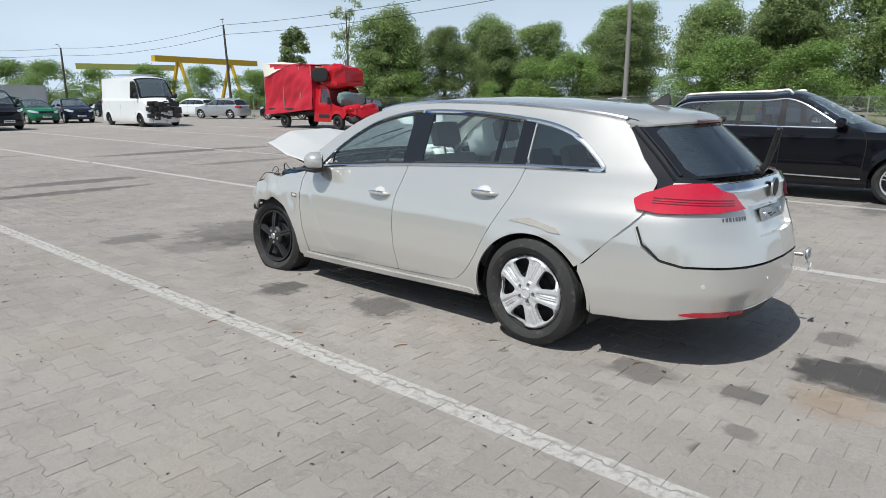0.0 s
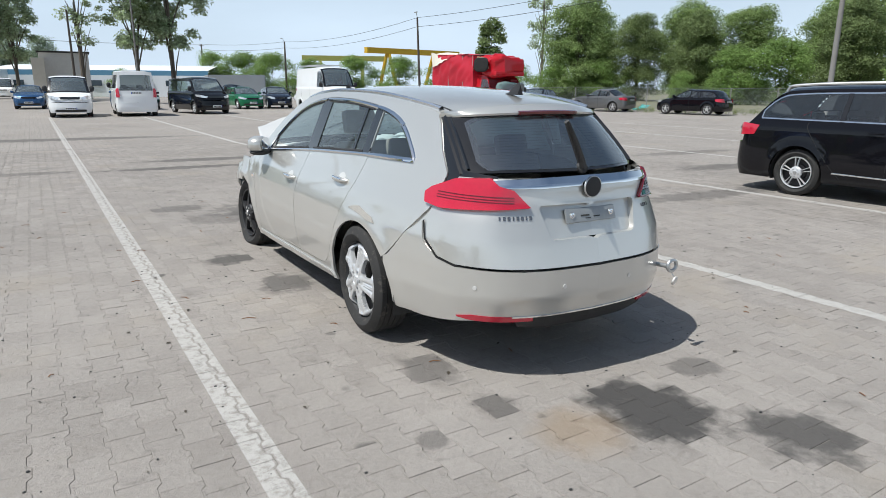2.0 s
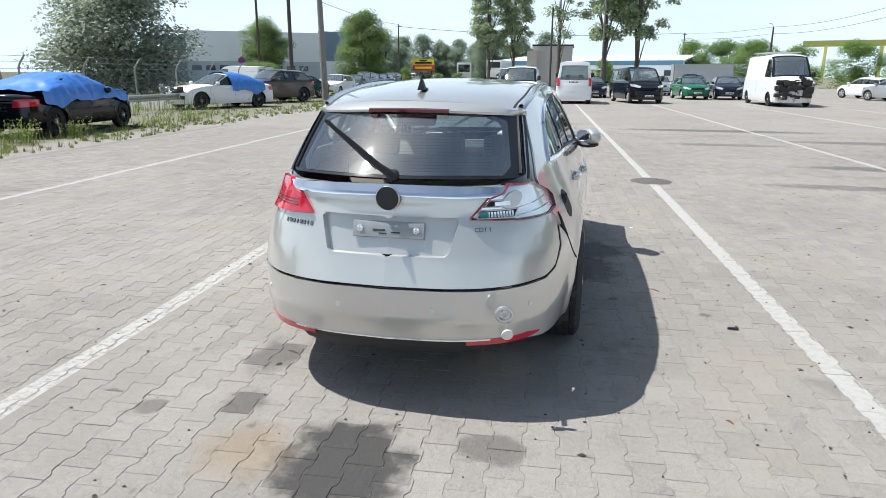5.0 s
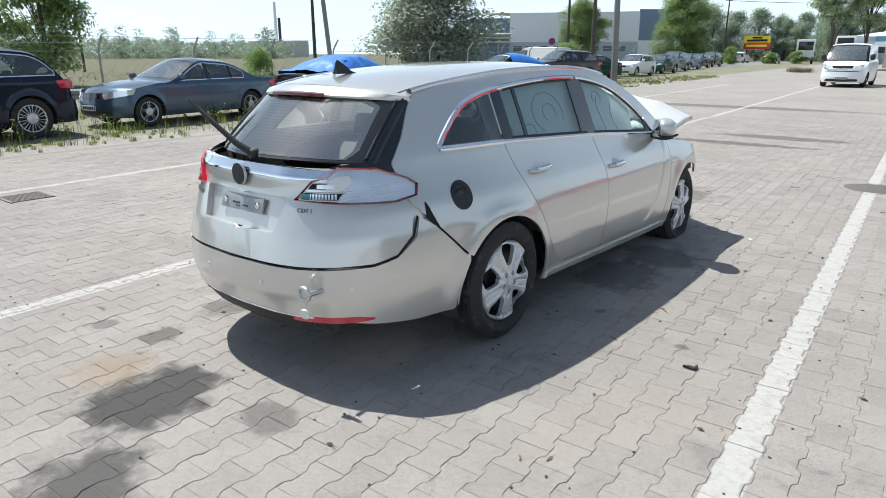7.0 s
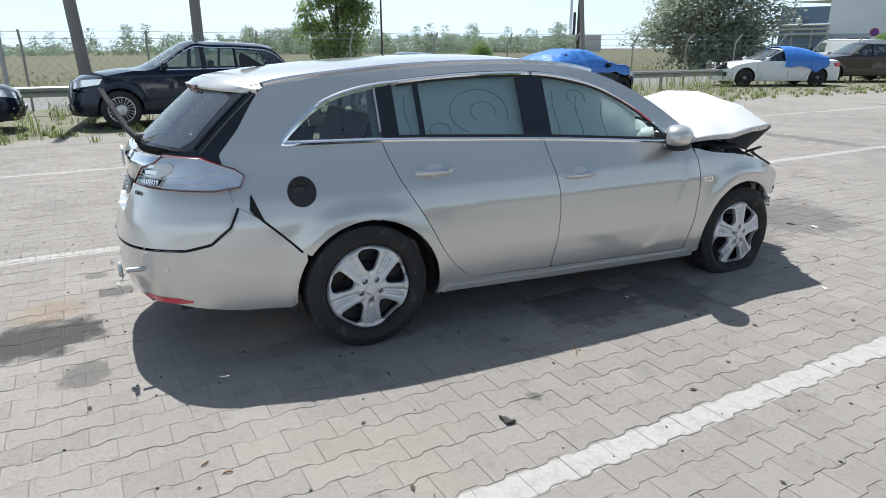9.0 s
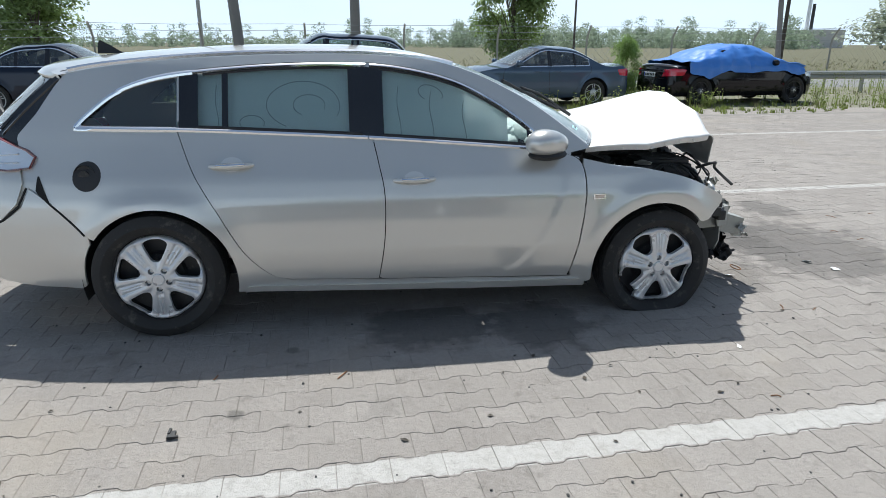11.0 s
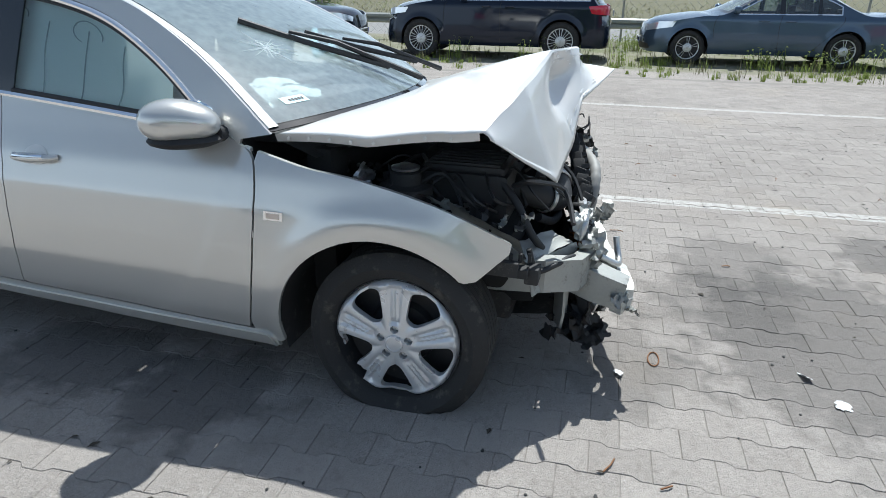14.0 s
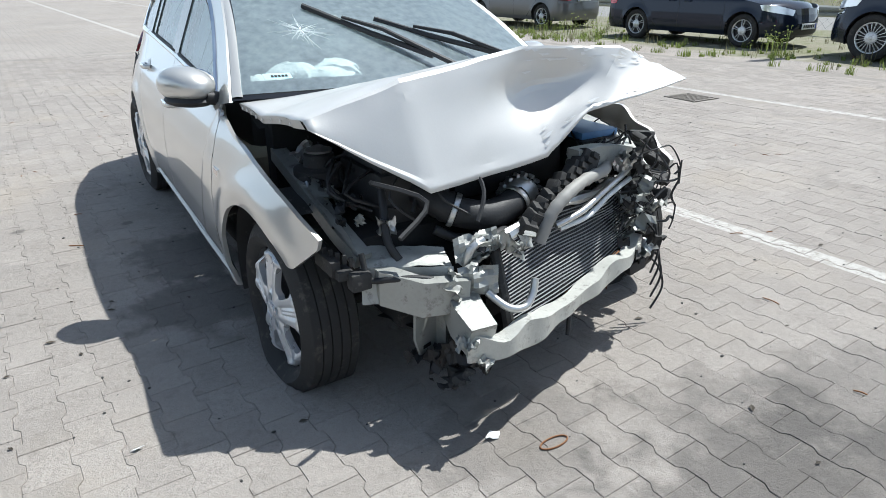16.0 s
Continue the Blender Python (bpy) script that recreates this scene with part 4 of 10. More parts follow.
# spoiler: a lip that runs out over the window
sp = Heap()
rows = []
for k in np.linspace(-1, 1, 33):
    a = abs(k)
    xe = 0.552
    ytip = -0.700 + 0.262 * a ** 2.4
    ztip = 1.345 - 0.026 * a ** 2
    base = top(k * 0.985, 4.0)[0]
    rows += [base + np.array([0, 0.01, 0.002]), np.array([k * xe, (ytip + base[1]) / 2 - 0.01, (ztip + base[2]) / 2 + 0.006]), np.array([k * xe, ytip, ztip + 0.004]), np.array([k * xe, ytip + 0.004, ztip - 0.007]), np.array([k * xe * 0.97, ytip + 0.09, ztip - 0.004])]
sp.add(rows, [(i * 5 + j, i * 5 + j + 1, (i + 1) * 5 + j + 1, (i + 1) * 5 + j) for i in range(32) for j in range(4)][::1])
spoiler = sp.made("roof_spoiler", SILVER, hero)
br = Heap()
rows = []
for k in np.linspace(-0.36, 0.36, 13):
    ytip, ztip = -0.700 + 0.262 * abs(k) ** 2.4, 1.345 - 0.026 * abs(k) ** 2
    rows += [(k * 0.552, ytip + 0.02, ztip + 0.014), (k * 0.552, ytip - 0.008, ztip + 0.006), (k * 0.552, ytip - 0.006, ztip - 0.008), (k * 0.552, ytip + 0.02, ztip - 0.012)]
br.add(rows, [(i * 4 + j, i * 4 + j + 1, (i + 1) * 4 + j + 1, (i + 1) * 4 + j) for i in range(12) for j in range(3)])
br.made("brake_light", RED_DARK, spoiler, "dark red high brake light")
for s in (1, -1):
    V, F = ribbon(top, [(s * 0.955, t) for t in np.linspace(4.2, 9.0, 40)], 0.045, 0.020, 0.022)
    link_mesh("roof_rail", V, F, surface("satin_roof_rail", (0.75, 0.77, 0.80), 0.22, 0.9, 0.05), hero, "slim silver roof rail")
    V, F = ribbon(top, [(s * 0.905, t) for t in np.linspace(4.0, 9.0, 40)], 0.026, 0.002, 0.004)
    link_mesh("roof_gutter", V, F, BLACK_MATT, hero)
fin = Heap()
P = top(0.0, 4.75)[0]
fin.add([(0, -0.085, 0.075), (0, -0.10, 0.055), (-0.02, -0.10, 0), (0.02, -0.10, 0), (0, 0.02, 0.012), (-0.014, 0.06, 0), (0.014, 0.06, 0), (0, -0.03, 0.045)],
        [(0, 7, 3, 1), (1, 3, 2), (0, 1, 2, 7), (7, 4, 6, 3), (7, 2, 5, 4), (4, 5, 6)], Matrix.Translation((P[0], P[1] - 0.0, P[2])))
fin.made("roof_antenna", BLACK_MATT, hero, "black shark fin antenna")
# windscreen with its dark border, cracked on the passenger side
screen = link_mesh("windscreen", *cut(top, [(-0.93, 9.06), (0.93, 9.06), (0.95, 10.9), (-0.95, 10.9)], (), (0.06, 0.1), 0.0, 0.0), GLASS_SHEEN, hero, "cracked windscreen")
link_mesh("windscreen_border", *cut(top, [(-1, 9.0), (1, 9.0), (1, 11.0), (-1, 11.0)], [[(-0.90, 9.12), (0.90, 9.12), (0.90, 10.70), (-0.90, 10.70)]], (0.03, 0.05), -0.003, 0.004), BLACK_GLOSS, screen)
for s in (1, -1):
    link_mesh("pillar_trim", *ribbon(top, [(s * 0.965, t) for t in np.linspace(9.05, 10.95, 24)], 0.05, 0.004, 0.01), SILVER, hero)


def on_screen(x, t):
    xe = float(np.interp(t, top.ts, top.xe))
    return top(x / xe, t, 0.002)[0]


crack = Heap()
rng = random.Random(11)
t0 = 10.05
c0 = (0.42, t0)
for i in range(34):
    a, L = rng.uniform(0, 6.28), rng.uniform(0.04, 0.15)
    pts = [on_screen(c0[0] + math.cos(a) * L * q + rng.uniform(-0.004, 0.004), c0[1] + math.sin(a) * L * q * 2.0) for q in (0.05, 0.3, 0.55, 0.8, 1.0)]
    crack.tube(pts, [0.0012, 0.0010, 0.0008, 0.0006, 0.0003], 4, False)
for r in (0.018, 0.033, 0.052):
    crack.tube([on_screen(c0[0] + r * math.cos(a) * rng.uniform(0.9, 1.1), c0[1] + 2 * r * math.sin(a) * rng.uniform(0.9, 1.1)) for a in np.linspace(0, 6.28, 18)], 0.0007, 4, False)
crack.made("crack", surface("crushed_glass", (0.85, 0.9, 0.9), 0.3, 0, 0.1, coat=0.5), screen, "star-shaped crack in the glass")
stick = Heap()
a, b, c, d = (on_screen(x, t) for x, t in ((0.665, 10.70), (0.565, 10.70), (0.565, 10.62), (0.665, 10.62)))
stick.add([a, b, c, d], [(0, 1, 2, 3)])
stick = stick.made("sticker", surface("pale_cyan_sticker", (0.55, 0.80, 0.82), 0.5), screen, "pale blue paper sticker")
mk = Heap()
for i in range(5):
    p, q = a + (b - a) * (0.25 + 0.13 * i), a + (b - a) * (0.25 + 0.13 * i + 0.09)
    e, f = (d - a) * 0.3, (d - a) * 0.65
    n = np.array([0, 0.0006, 0.0012])
    mk.add([p + e + n, q + e + n, q + f + n, p + f + n], [(0, 1, 2, 3)])
mk.made("sticker_print", INK, stick)
# wipers
for s, tip, base in ((1, (0.346, 1.915, 1.285), (-0.15, 2.52, 1.03)), (1, (0.057, 2.055, 1.225), (-0.52, 2.50, 1.03))):
    w = Heap()
    T, B = Vector(tip), Vector(base)
    mid = T.lerp(B, 0.5) + Vector((0, 0.0, 0.035))
    d = (T - B).normalized()
    w.tube([B, B.lerp(mid, 0.5), mid, T.lerp(mid, 0.5)], [0.013, 0.011, 0.010, 0.007], 6)
    w.tube([T, T.lerp(B, 0.33) - Vector((0, 0, 0.004)), T.lerp(B, 0.80) - Vector((0, 0, -0.004))], 0.012, 6)
    w.made("windscreen_wiper", BLACK_MATT, hero)
w = Heap().tube([(0.0, -0.985, 1.075), (-0.05, -1.03, 1.12), (-0.15, -1.09, 1.225), (-0.249, -1.139, 1.324)], [0.020, 0.016, 0.012, 0.007], 8)
w.tube([(-0.06, -1.02, 1.11), (-0.245, -1.125, 1.318)], 0.010, 6).lathe([(0, 0.03), (0.03, 0.028), (0.04, 0.02), (0.042, 0.001)], 16, pose(0, -0.96, 1.07, 0, 0, -90))
w.made("rear_wiper", BLACK_MATT, hero, "rear wiper arm standing away from the glass")
# door mirrors
for s in (1, -1):
    m = new("door_mirror")
    m.parent = hero
    # the right one is knocked back on its foot
    fold = Matrix.Translation((s * 0.845, 2.12, 0)) @ Matrix.Rotation(radians(-58 * s), 4, "Z") @ Matrix.Translation((-s * 0.845, -2.12, 0))
    h = Heap().ball((s * 0.965, 2.135, 1.002), (0.130, 0.088, 0.072), 26, 14, power=0.86)
    h.V = [fold @ Vector((x, y if y > 2.135 - 0.045 else 2.135 - 0.045 - (2.09 - y) * 0.12, 1.002 + (z - 1.002) * (0.80 + 0.20 * min(1, max(0, (abs(x) - 0.84) / 0.16))) - 0.012 * max(0, 0.95 - abs(x)) / 0.1)) for x, y, z in h.V]
    h.made("mirror_shell", SILVER, m)
    Heap().ball((s * 0.965, 2.081, 1.002), (0.110, 0.004, 0.058), 18, 8, fold, 0.8).made("mirror_glass", CHROME, m)
    Heap().tube([(s * 0.765, 2.10, 0.945), (s * 0.83, 2.115, 0.945), (s * 0.87, 2.12, 0.955)], [0.030, 0.028, 0.026], 10).ball((s * 0.955, 2.133, 0.938), (0.122, 0.086, 0.030), 20, 8, fold).made("mirror_foot", BLACK_MATT, m)

# fuel flap gone on the right side, and the torn bumper corner
flap = [(-0.318 + 0.072 * math.cos(a), 0.855 + 0.072 * math.sin(a)) for a in np.linspace(0, 2 * math.pi, 30)[:-1]]
both("fuel_filler_bowl", flap, BLACK_MATT, step=(0.018, 0.018), off=0.002, rim=0.004, sides=(1,), label="open black fuel filler without its flap")
Heap().lathe([(0, 0.058), (0.006, 0.056), (-0.004, 0.05), (-0.004, 0.03), (0.012, 0.028), (0.014, 0.001)], 26, pose(0.762, -0.318, 0.855, 0, 0, -8)).made("fuel_cap", BLACK_DUSTY, hero)
# the torn joint's shaded depth is painted as near-black strips on the skin
strip("torn_joint", spline([uz(-0.515, 0.742), uz(-0.43, 0.660), uz(-0.338, 0.566)], 8), 0.013, SHADE_BLACK, off=0.003, depth=0.005, sides=(1,))
both("torn_gap", [uz(-0.560, 0.785), uz(-0.546, 0.865), uz(-0.505, 0.750), uz(-0.495, 0.728), uz(-0.525, 0.745)], SHADE_BLACK, step=(0.008, 0.010), off=0.005, rim=0.01, sides=(1,), label="torn open bumper joint")
both("side_indicator", box_poly(2.305, 2.375, 0.688, 0.718), CHROME, step=(0.02, 0.01), off=0.005, rim=0.006)
both("side_indicator_lens", box_poly(2.315, 2.365, 0.694, 0.712), surface("amber_plastic", (0.72, 0.58, 0.48), 0.2, coat=0.8), step=(0.02, 0.01), off=0.0065, rim=0.004)
# scuffed dent over the left rear wheel
scuff = [(-0.20, 0.715), (-0.16, 0.745), (-0.08, 0.762), (0.02, 0.785), (0.12, 0.770), (0.17, 0.755), (0.06, 0.750), (-0.06, 0.738), (-0.12, 0.722)]
both("paint_scrape", scuff, surface("bare_scraped_paint", (0.33, 0.31, 0.28), 0.8, 0, 0.4, 30, 120), step=(0.012, 0.005), off=0.005, rim=0.003, sides=(-1,), label="grey scrape in the paint")

# front wings: the right one whole to its torn tip, the left one crumpled
wing_top = [(2.262, 0.90), (2.44, 0.862), (2.64, 0.838), (2.90, 0.775), (3.13, 0.668)]
wing = [(2.30, 0.20)] + shrink(a_s, 2 * GAP)[:-1] + spline(wing_top, 5).tolist() + [(3.165, 0.645), (3.03, 0.535), (2.985, 0.525)] + arc(2.70, 0.28, 0.375, 40, 190, 22)
both("front_wing", wing, SILVER, step=(0.025, 0.025), rim=0.016, sides=(1,))
V, F = cut(skin, wing, (), (0.025, 0.025), 0.0, 0.016, True)
V = np.array([[x - 0.05 * max(0, y - 2.5) * (1 + noise.noise((0, y * 7, z * 7))) + 0.035 * noise.noise((y * 9, z * 9, 1.0)) * min(1, max(0, y - 2.35) * 3),
               y - 0.10 * max(0, y - 2.75), z + 0.05 * noise.noise((y * 6, z * 6, 7.0)) * min(1, max(0, y - 2.4) * 3)] for x, y, z in V])
link_mesh("front_wing", V, F, SILVER, hero, "crumpled silver front wing", sharp=25)

for i, (y, z, w) in enumerate(((2.98, 0.66, 0.16), (3.04, 0.58, 0.14), (2.95, 0.74, 0.12), (3.08, 0.50, 0.12))):
    Heap().box((0, 0, 0), (0.05, w, 0.05), pose(-0.80, y, z, 12 * i - 20, 25 - 15 * i, 20), bevel=0.012).box((0.03, 0.04, 0.03), (0.03, w * 0.7, 0.02), pose(-0.80, y, z, 10 * i - 30, 20, 45 - 30 * i), bevel=0.006).made("headlamp_bracket", BLACK_DUSTY, hero)

# ---- bent hood: fold lines from the windscreen to the lip ----
def ruled(pts, n=12):
    """Straight runs between points, so that folds stay sharp."""
    P = np.array(pts, float)
    return np.concatenate([np.linspace(P[i], P[i + 1], n + 1)[:-1] for i in range(len(P) - 1)] + [P[-1:]])


cowl_line = spline([(0.785, 2.295, 0.950), (0.45, 2.44, 0.982), (0.05, 2.50, 0.985), (-0.35, 2.46, 0.97), (-0.72, 2.33, 0.93)], 12)
middle_line = ruled([(0.815, 2.64, 0.962), (0.46, 2.78, 1.065), (0.05, 2.83, 1.105), (-0.38, 2.83, 1.09), (-0.74, 2.70, 1.0)])
ridge_line = ruled([(0.80, 3.02, 1.012), (0.50, 3.09, 1.115), (0.05, 3.13, 1.195), (-0.36, 3.20, 1.180), (-0.66, 3.12, 1.085)])
lip_line = np.concatenate([np.linspace((0.795, 3.045, 0.985), (0.47, 3.225, 0.775), 13)[:-1], np.linspace((0.47, 3.225, 0.775), (0.0, 3.240, 0.83), 13)[:-1],
                           np.linspace((0.0, 3.240, 0.83), (-0.17, 3.245, 0.97), 13)[:-1], np.linspace((-0.17, 3.245, 0.97), (-0.53, 3.355, 1.065), 13)])
hood = Heap()
rows = []
NB = 44
for i in range(49):
    a, b, c, d = cowl_line[i], middle_line[i], ridge_line[i], lip_line[i]
    for j in range(NB + 1):
        q = j / NB
        if q < 0.3:
            s = q / 0.3
            p = a + (b - a) * s
            p = p + np.array([0, 0, 0.006 * math.sin(math.pi * s)])
        elif q < 0.6:
            s = (q - 0.3) / 0.3
            p = b + (c - b) * s + np.array([0, 0, 0.006 * math.sin(math.pi * s)])
        else:
            s = (q - 0.6) / 0.4
            p = c + (d - c) * s
            dent = math.exp(-((i - 27) / 6.0) ** 2 - ((s - 0.45) / 0.28) ** 2)
            p = p + np.array([0, 0.006 * math.sin(math.pi * s) - 0.10 * dent, 0.0])
        rough = min(1, q * 1.8) * (0.4 + 0.6 * (q > 0.5))
        f = noise.noise((p[0] * 5, p[1] * 5, p[2] * 4)) * 0.006 + noise.noise((p[0] * 14, p[1] * 14, 3)) * 0.002
        crease = -abs(math.sin(i * 0.42 + q * 2.0)) * 0.004 * rough
        fold = -0.020 * abs(noise.noise((p[0] * 4.2 + 2, p[1] * 4.0, p[2] * 4.4))) * min(1, max(0, q - 0.35) * 4) * (1 - 0.7 * (q > 0.97))
        p = p + np.array([0, 0.4 * f * rough + 0.8 * fold, f * rough + crease + 0.5 * fold])
        rows.append(p)
W = NB + 1
faces = [(i * W + j, i * W + j + 1, (i + 1) * W + j + 1, (i + 1) * W + j) for i in range(48) for j in range(NB)]
hood.add(rows, faces)
ho = hood.made("hood", SILVER_PALE, hero, "bent and folded silver hood", sharp=14)
sol = ho.modifiers.new("thickness", "SOLIDIFY")
sol.thickness, sol.offset = 0.004, -1
V = np.array(rows).reshape(49, W, 3)
fl = Heap()
for line in (V[0],):
    L = [tuple(p + np.array([-0.012, 0, -0.03])) for p in line[:27]]
    K = [tuple(p + np.array([0.002, 0, -0.002])) for p in line[:27]]
    k = len(L)
    fl.add(K + L, [(i, i + 1, k + i + 1, k + i) for i in range(k - 1)])
    for i in range(2, k - 1, 3):
        p = V[0][i]
        fl.lathe([(0, 0.006), (0.004, 0.006), (0.005, 0.001)], 8, Matrix.Translation((p[0] - 0.002, p[1], p[2] - 0.017)))
fl.made("hood_flange", SILVER_PALE, ho)
under_panel = Heap()
under_panel.add([tuple(V[i, j] + np.array([0, -0.03, -0.085])) for i in range(4, 45, 4) for j in range(4, 25, 4)], [(i * 6 + j, (i + 1) * 6 + j, (i + 1) * 6 + j + 1, i * 6 + j + 1) for i in range(10) for j in range(5)])
under_panel.made("hood_lining", BLACK_DUSTY, ho)
# primer showing along the torn fold
tears = Heap()
rng = random.Random(21)
for i in range(46):
    a = rng.randint(24, 41)
    j = rng.choice((27, 28, 29, 30, 31, 40, 41, 42)) if a > 20 else rng.randint(26, 29)
    p, n = V[a, j], np.array([0.02, 0.45, 0.35])
    L, w = rng.uniform(0.02, 0.07), rng.uniform(0.002, 0.009)
    e = (V[min(48, a + 1), j] - V[a, j]) / (np.linalg.norm(V[min(48, a + 1), j] - V[a, j]) + 1e-9)
    g = (V[a, j + 1] - V[a, j]) / (np.linalg.norm(V[a, j + 1] - V[a, j]) + 1e-9)
    o = p + np.array([0, 0.004, 0.004])
    tears.add([o, o + e * L * 0.6 + g * w * 0.2, o + e * L + g * w, o + e * L * 0.4 + g * w * 1.6], [(0, 1, 2, 3)])
tagged(tears.made("torn_paint", surface("flaked_primer", (0.80, 0.80, 0.79), 0.7, 0, 0.2, 40, 200), ho), kind="stuff")
Heap().add([(x, y, z) for x, y, z in spline([(0.76, 2.27, 0.93), (0.4, 2.42, 0.95), (0, 2.46, 0.955), (-0.4, 2.42, 0.95), (-0.76, 2.27, 0.93)], 6)] +
                  [(x, y + 0.16, z - 0.06) for x, y, z in spline([(0.76, 2.27, 0.93), (0.4, 2.42, 0.95), (0, 2.46, 0.955), (-0.4, 2.42, 0.95), (-0.76, 2.27, 0.93)], 6)],
                  [(i, i + 1, 25 + i + 1, 25 + i) for i in range(24)]).made("windscreen_cowl", BLACK_MATT, hero)

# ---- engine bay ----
# filler blocks in near black: the bay's deep shade is in their colour
Heap().box((0.02, 2.80, 0.52), (1.30, 0.62, 0.22), bevel=0.05).made("gearbox", SHADE_BLACK, hero)
Heap().box((0, 2.42, 0.62), (1.45, 0.10, 0.55), bevel=0.02).made("bulkhead", SHADE_BLACK, hero)
Heap().box((0.05, 3.08, 0.42), (0.95, 0.20, 0.24), bevel=0.04).made("fan_shroud", SHADE_BLACK, hero)
engine = Heap().box((-0.02, 2.83, 0.72), (0.52, 0.36, 0.16), bevel=0.03).box((-0.02, 2.83, 0.81), (0.44, 0.28, 0.05), bevel=0.02)
for i in range(5):
    Heap().box((-0.18 + 0.08 * i, 2.83, 0.838), (0.02, 0.26, 0.014), bevel=0.004).made("rib", BLACK_MATT, hero)
engine.made("engine_cover", BLACK_MATT, hero)
air = Heap().box((0.44, 2.90, 0.715), (0.27, 0.34, 0.19), pose(0, 0, 0), bevel=0.035).box((0.44, 2.90, 0.815), (0.23, 0.30, 0.03), bevel=0.012)
for i in range(6):
    Heap().box((0.34 + 0.04 * i, 2.90, 0.833), (0.012, 0.26, 0.012), bevel=0.004).made("rib", BLACK_MATT, hero)
air.made("air_filter_box", BLACK_MATT, hero)
hose = [(0.42, 3.00, 0.735), (0.40, 3.10, 0.715), (0.34, 3.18, 0.675), (0.24, 3.21, 0.65), (0.14, 3.20, 0.66), (0.08, 3.18, 0.675)]
hs = spline(hose, 8)
Heap().tube(hs, [0.052 + (0.005 if (i % 2 and i < 14) else 0) for i in range(len(hs))], 18).made("air_hose", BLACK_MATT, hero, "thick black corrugated air hose")
for i in (3, 15, 36):
    clamp = Heap()
    d = Vector(hs[i + 1] - hs[i]).to_track_quat("X", "Z").to_matrix().to_4x4()
    clamp.lathe([(-0.010, 0.056), (-0.008, 0.061), (0.008, 0.061), (0.010, 0.056)], 22, Matrix.Translation(hs[i]) @ d)
    clamp.made("hose_clamp", ALUMINIUM, hero)
turbo = Heap().lathe([(-0.06, 0.05), (-0.04, 0.075), (0.0, 0.08), (0.03, 0.07), (0.05, 0.04), (0.05, 0.001)], 22, pose(0.06, 3.16, 0.665, 0, 10, 80))
for i in range(18):
    turbo.box((0.09 * math.cos(i * 0.35), 0.0, 0.09 * math.sin(i * 0.35)), (0.012, 0.03, 0.012), pose(0.05, 3.15, 0.66, 0, 0, -10))
turbo.made("turbocharger", ALUMINIUM, hero)
tower = Heap().lathe([(-0.06, 0.10), (0.0, 0.095), (0.01, 0.06), (0.05, 0.055), (0.055, 0.045), (0.058, 0.001)], 26, pose(0.635, 2.71, 0.765, 0, -90, 0))
tower.made("strut_tower", BLACK_DUSTY, hero)
Heap().lathe([(0, 0.05), (0.008, 0.052), (0.012, 0.03), (0.02, 0.02), (0.02, 0.001)], 20, pose(0.635, 2.71, 0.824, 0, -90, 0)).made("strut_nut", ALUMINIUM, hero)
Heap().box((-0.44, 2.92, 0.70), (0.22, 0.30, 0.20), bevel=0.012).made("battery", BLACK_MATT, hero)
Heap().box((-0.44, 2.94, 0.815), (0.20, 0.22, 0.03), pose(0, 0, 0), bevel=0.008).made("battery_cover", surface("blue_plastic", (0.10, 0.22, 0.42), 0.4, 0, 0.2, 14, 90), hero, "blue battery cover")
Heap().box((-0.38, 2.66, 0.83), (0.22, 0.16, 0.10), bevel=0.02).made("fuse_box", BLACK_MATT, hero)

# suspension behind the front wheel
for s in (1, -1):
    Heap().tube([(s * 0.66, 2.73, 0.30), (s * 0.64, 2.72, 0.52), (s * 0.635, 2.71, 0.74)], [0.035, 0.032, 0.026], 10).made("damper", BLACK_DUSTY, hero)
    coil = [(s * 0.638 + 0.062 * math.cos(a), 2.715 + 0.062 * math.sin(a), 0.48 + 0.25 * a / 37.7) for a in np.linspace(0, 37.7, 90)]
    Heap().tube(coil, 0.007, 6).made("coil_spring", BLACK_MATT, hero)
    Heap().tube([(s * 0.25, 2.80, 0.27), (s * 0.45, 2.80, 0.25), (s * 0.66, 2.75, 0.22)], [0.035, 0.03, 0.025], 8).made("control_arm", BLACK_DUSTY, hero)
    Heap().tube([(s * 0.20, 2.73, 0.33), (s * 0.66, 2.74, 0.29)], 0.016, 8).made("drive_shaft", RUST, hero)
# inner wing rails and the front frame
rail = Heap()


def girder(h, pts, w, t, twist=0.0):
    """A hollow-looking box girder along points."""
    P = [Vector(p) for p in pts]
    V, F = [], []
    for i, p in enumerate(P):
        d = (P[min(i + 1, len(P) - 1)] - P[max(i - 1, 0)]).normalized()
        side = d.cross(Vector((0, 0, 1))).normalized()
        up = side.cross(d).normalized()
        ww, tt = (w[i] if isinstance(w, (list, tuple)) else w) / 2, (t[i] if isinstance(t, (list, tuple)) else t) / 2
        for a, b in ((-1, -1), (-1, -0.3), (-0.72, 0), (-1, 0.3), (-1, 1), (1, 1), (1, -1)):
            V.append(p + side * a * ww + up * b * tt)
    n = 7
    for i in range(len(P) - 1):
        for j in range(n):
            F.append((i * n + j, i * n + (j + 1) % n, (i + 1) * n + (j + 1) % n, (i + 1) * n + j))
    F += [tuple(range(n))[::-1], tuple(range((len(P) - 1) * n, len(P) * n))]
    h.add(V, F)
    return h


girder(rail, [(0.70, 2.45, 0.77), (0.71, 2.75, 0.71), (0.70, 3.00, 0.62), (0.68, 3.14, 0.56)], 0.06, 0.05)
rail.made("wing_rail", BARE_STEEL, hero)


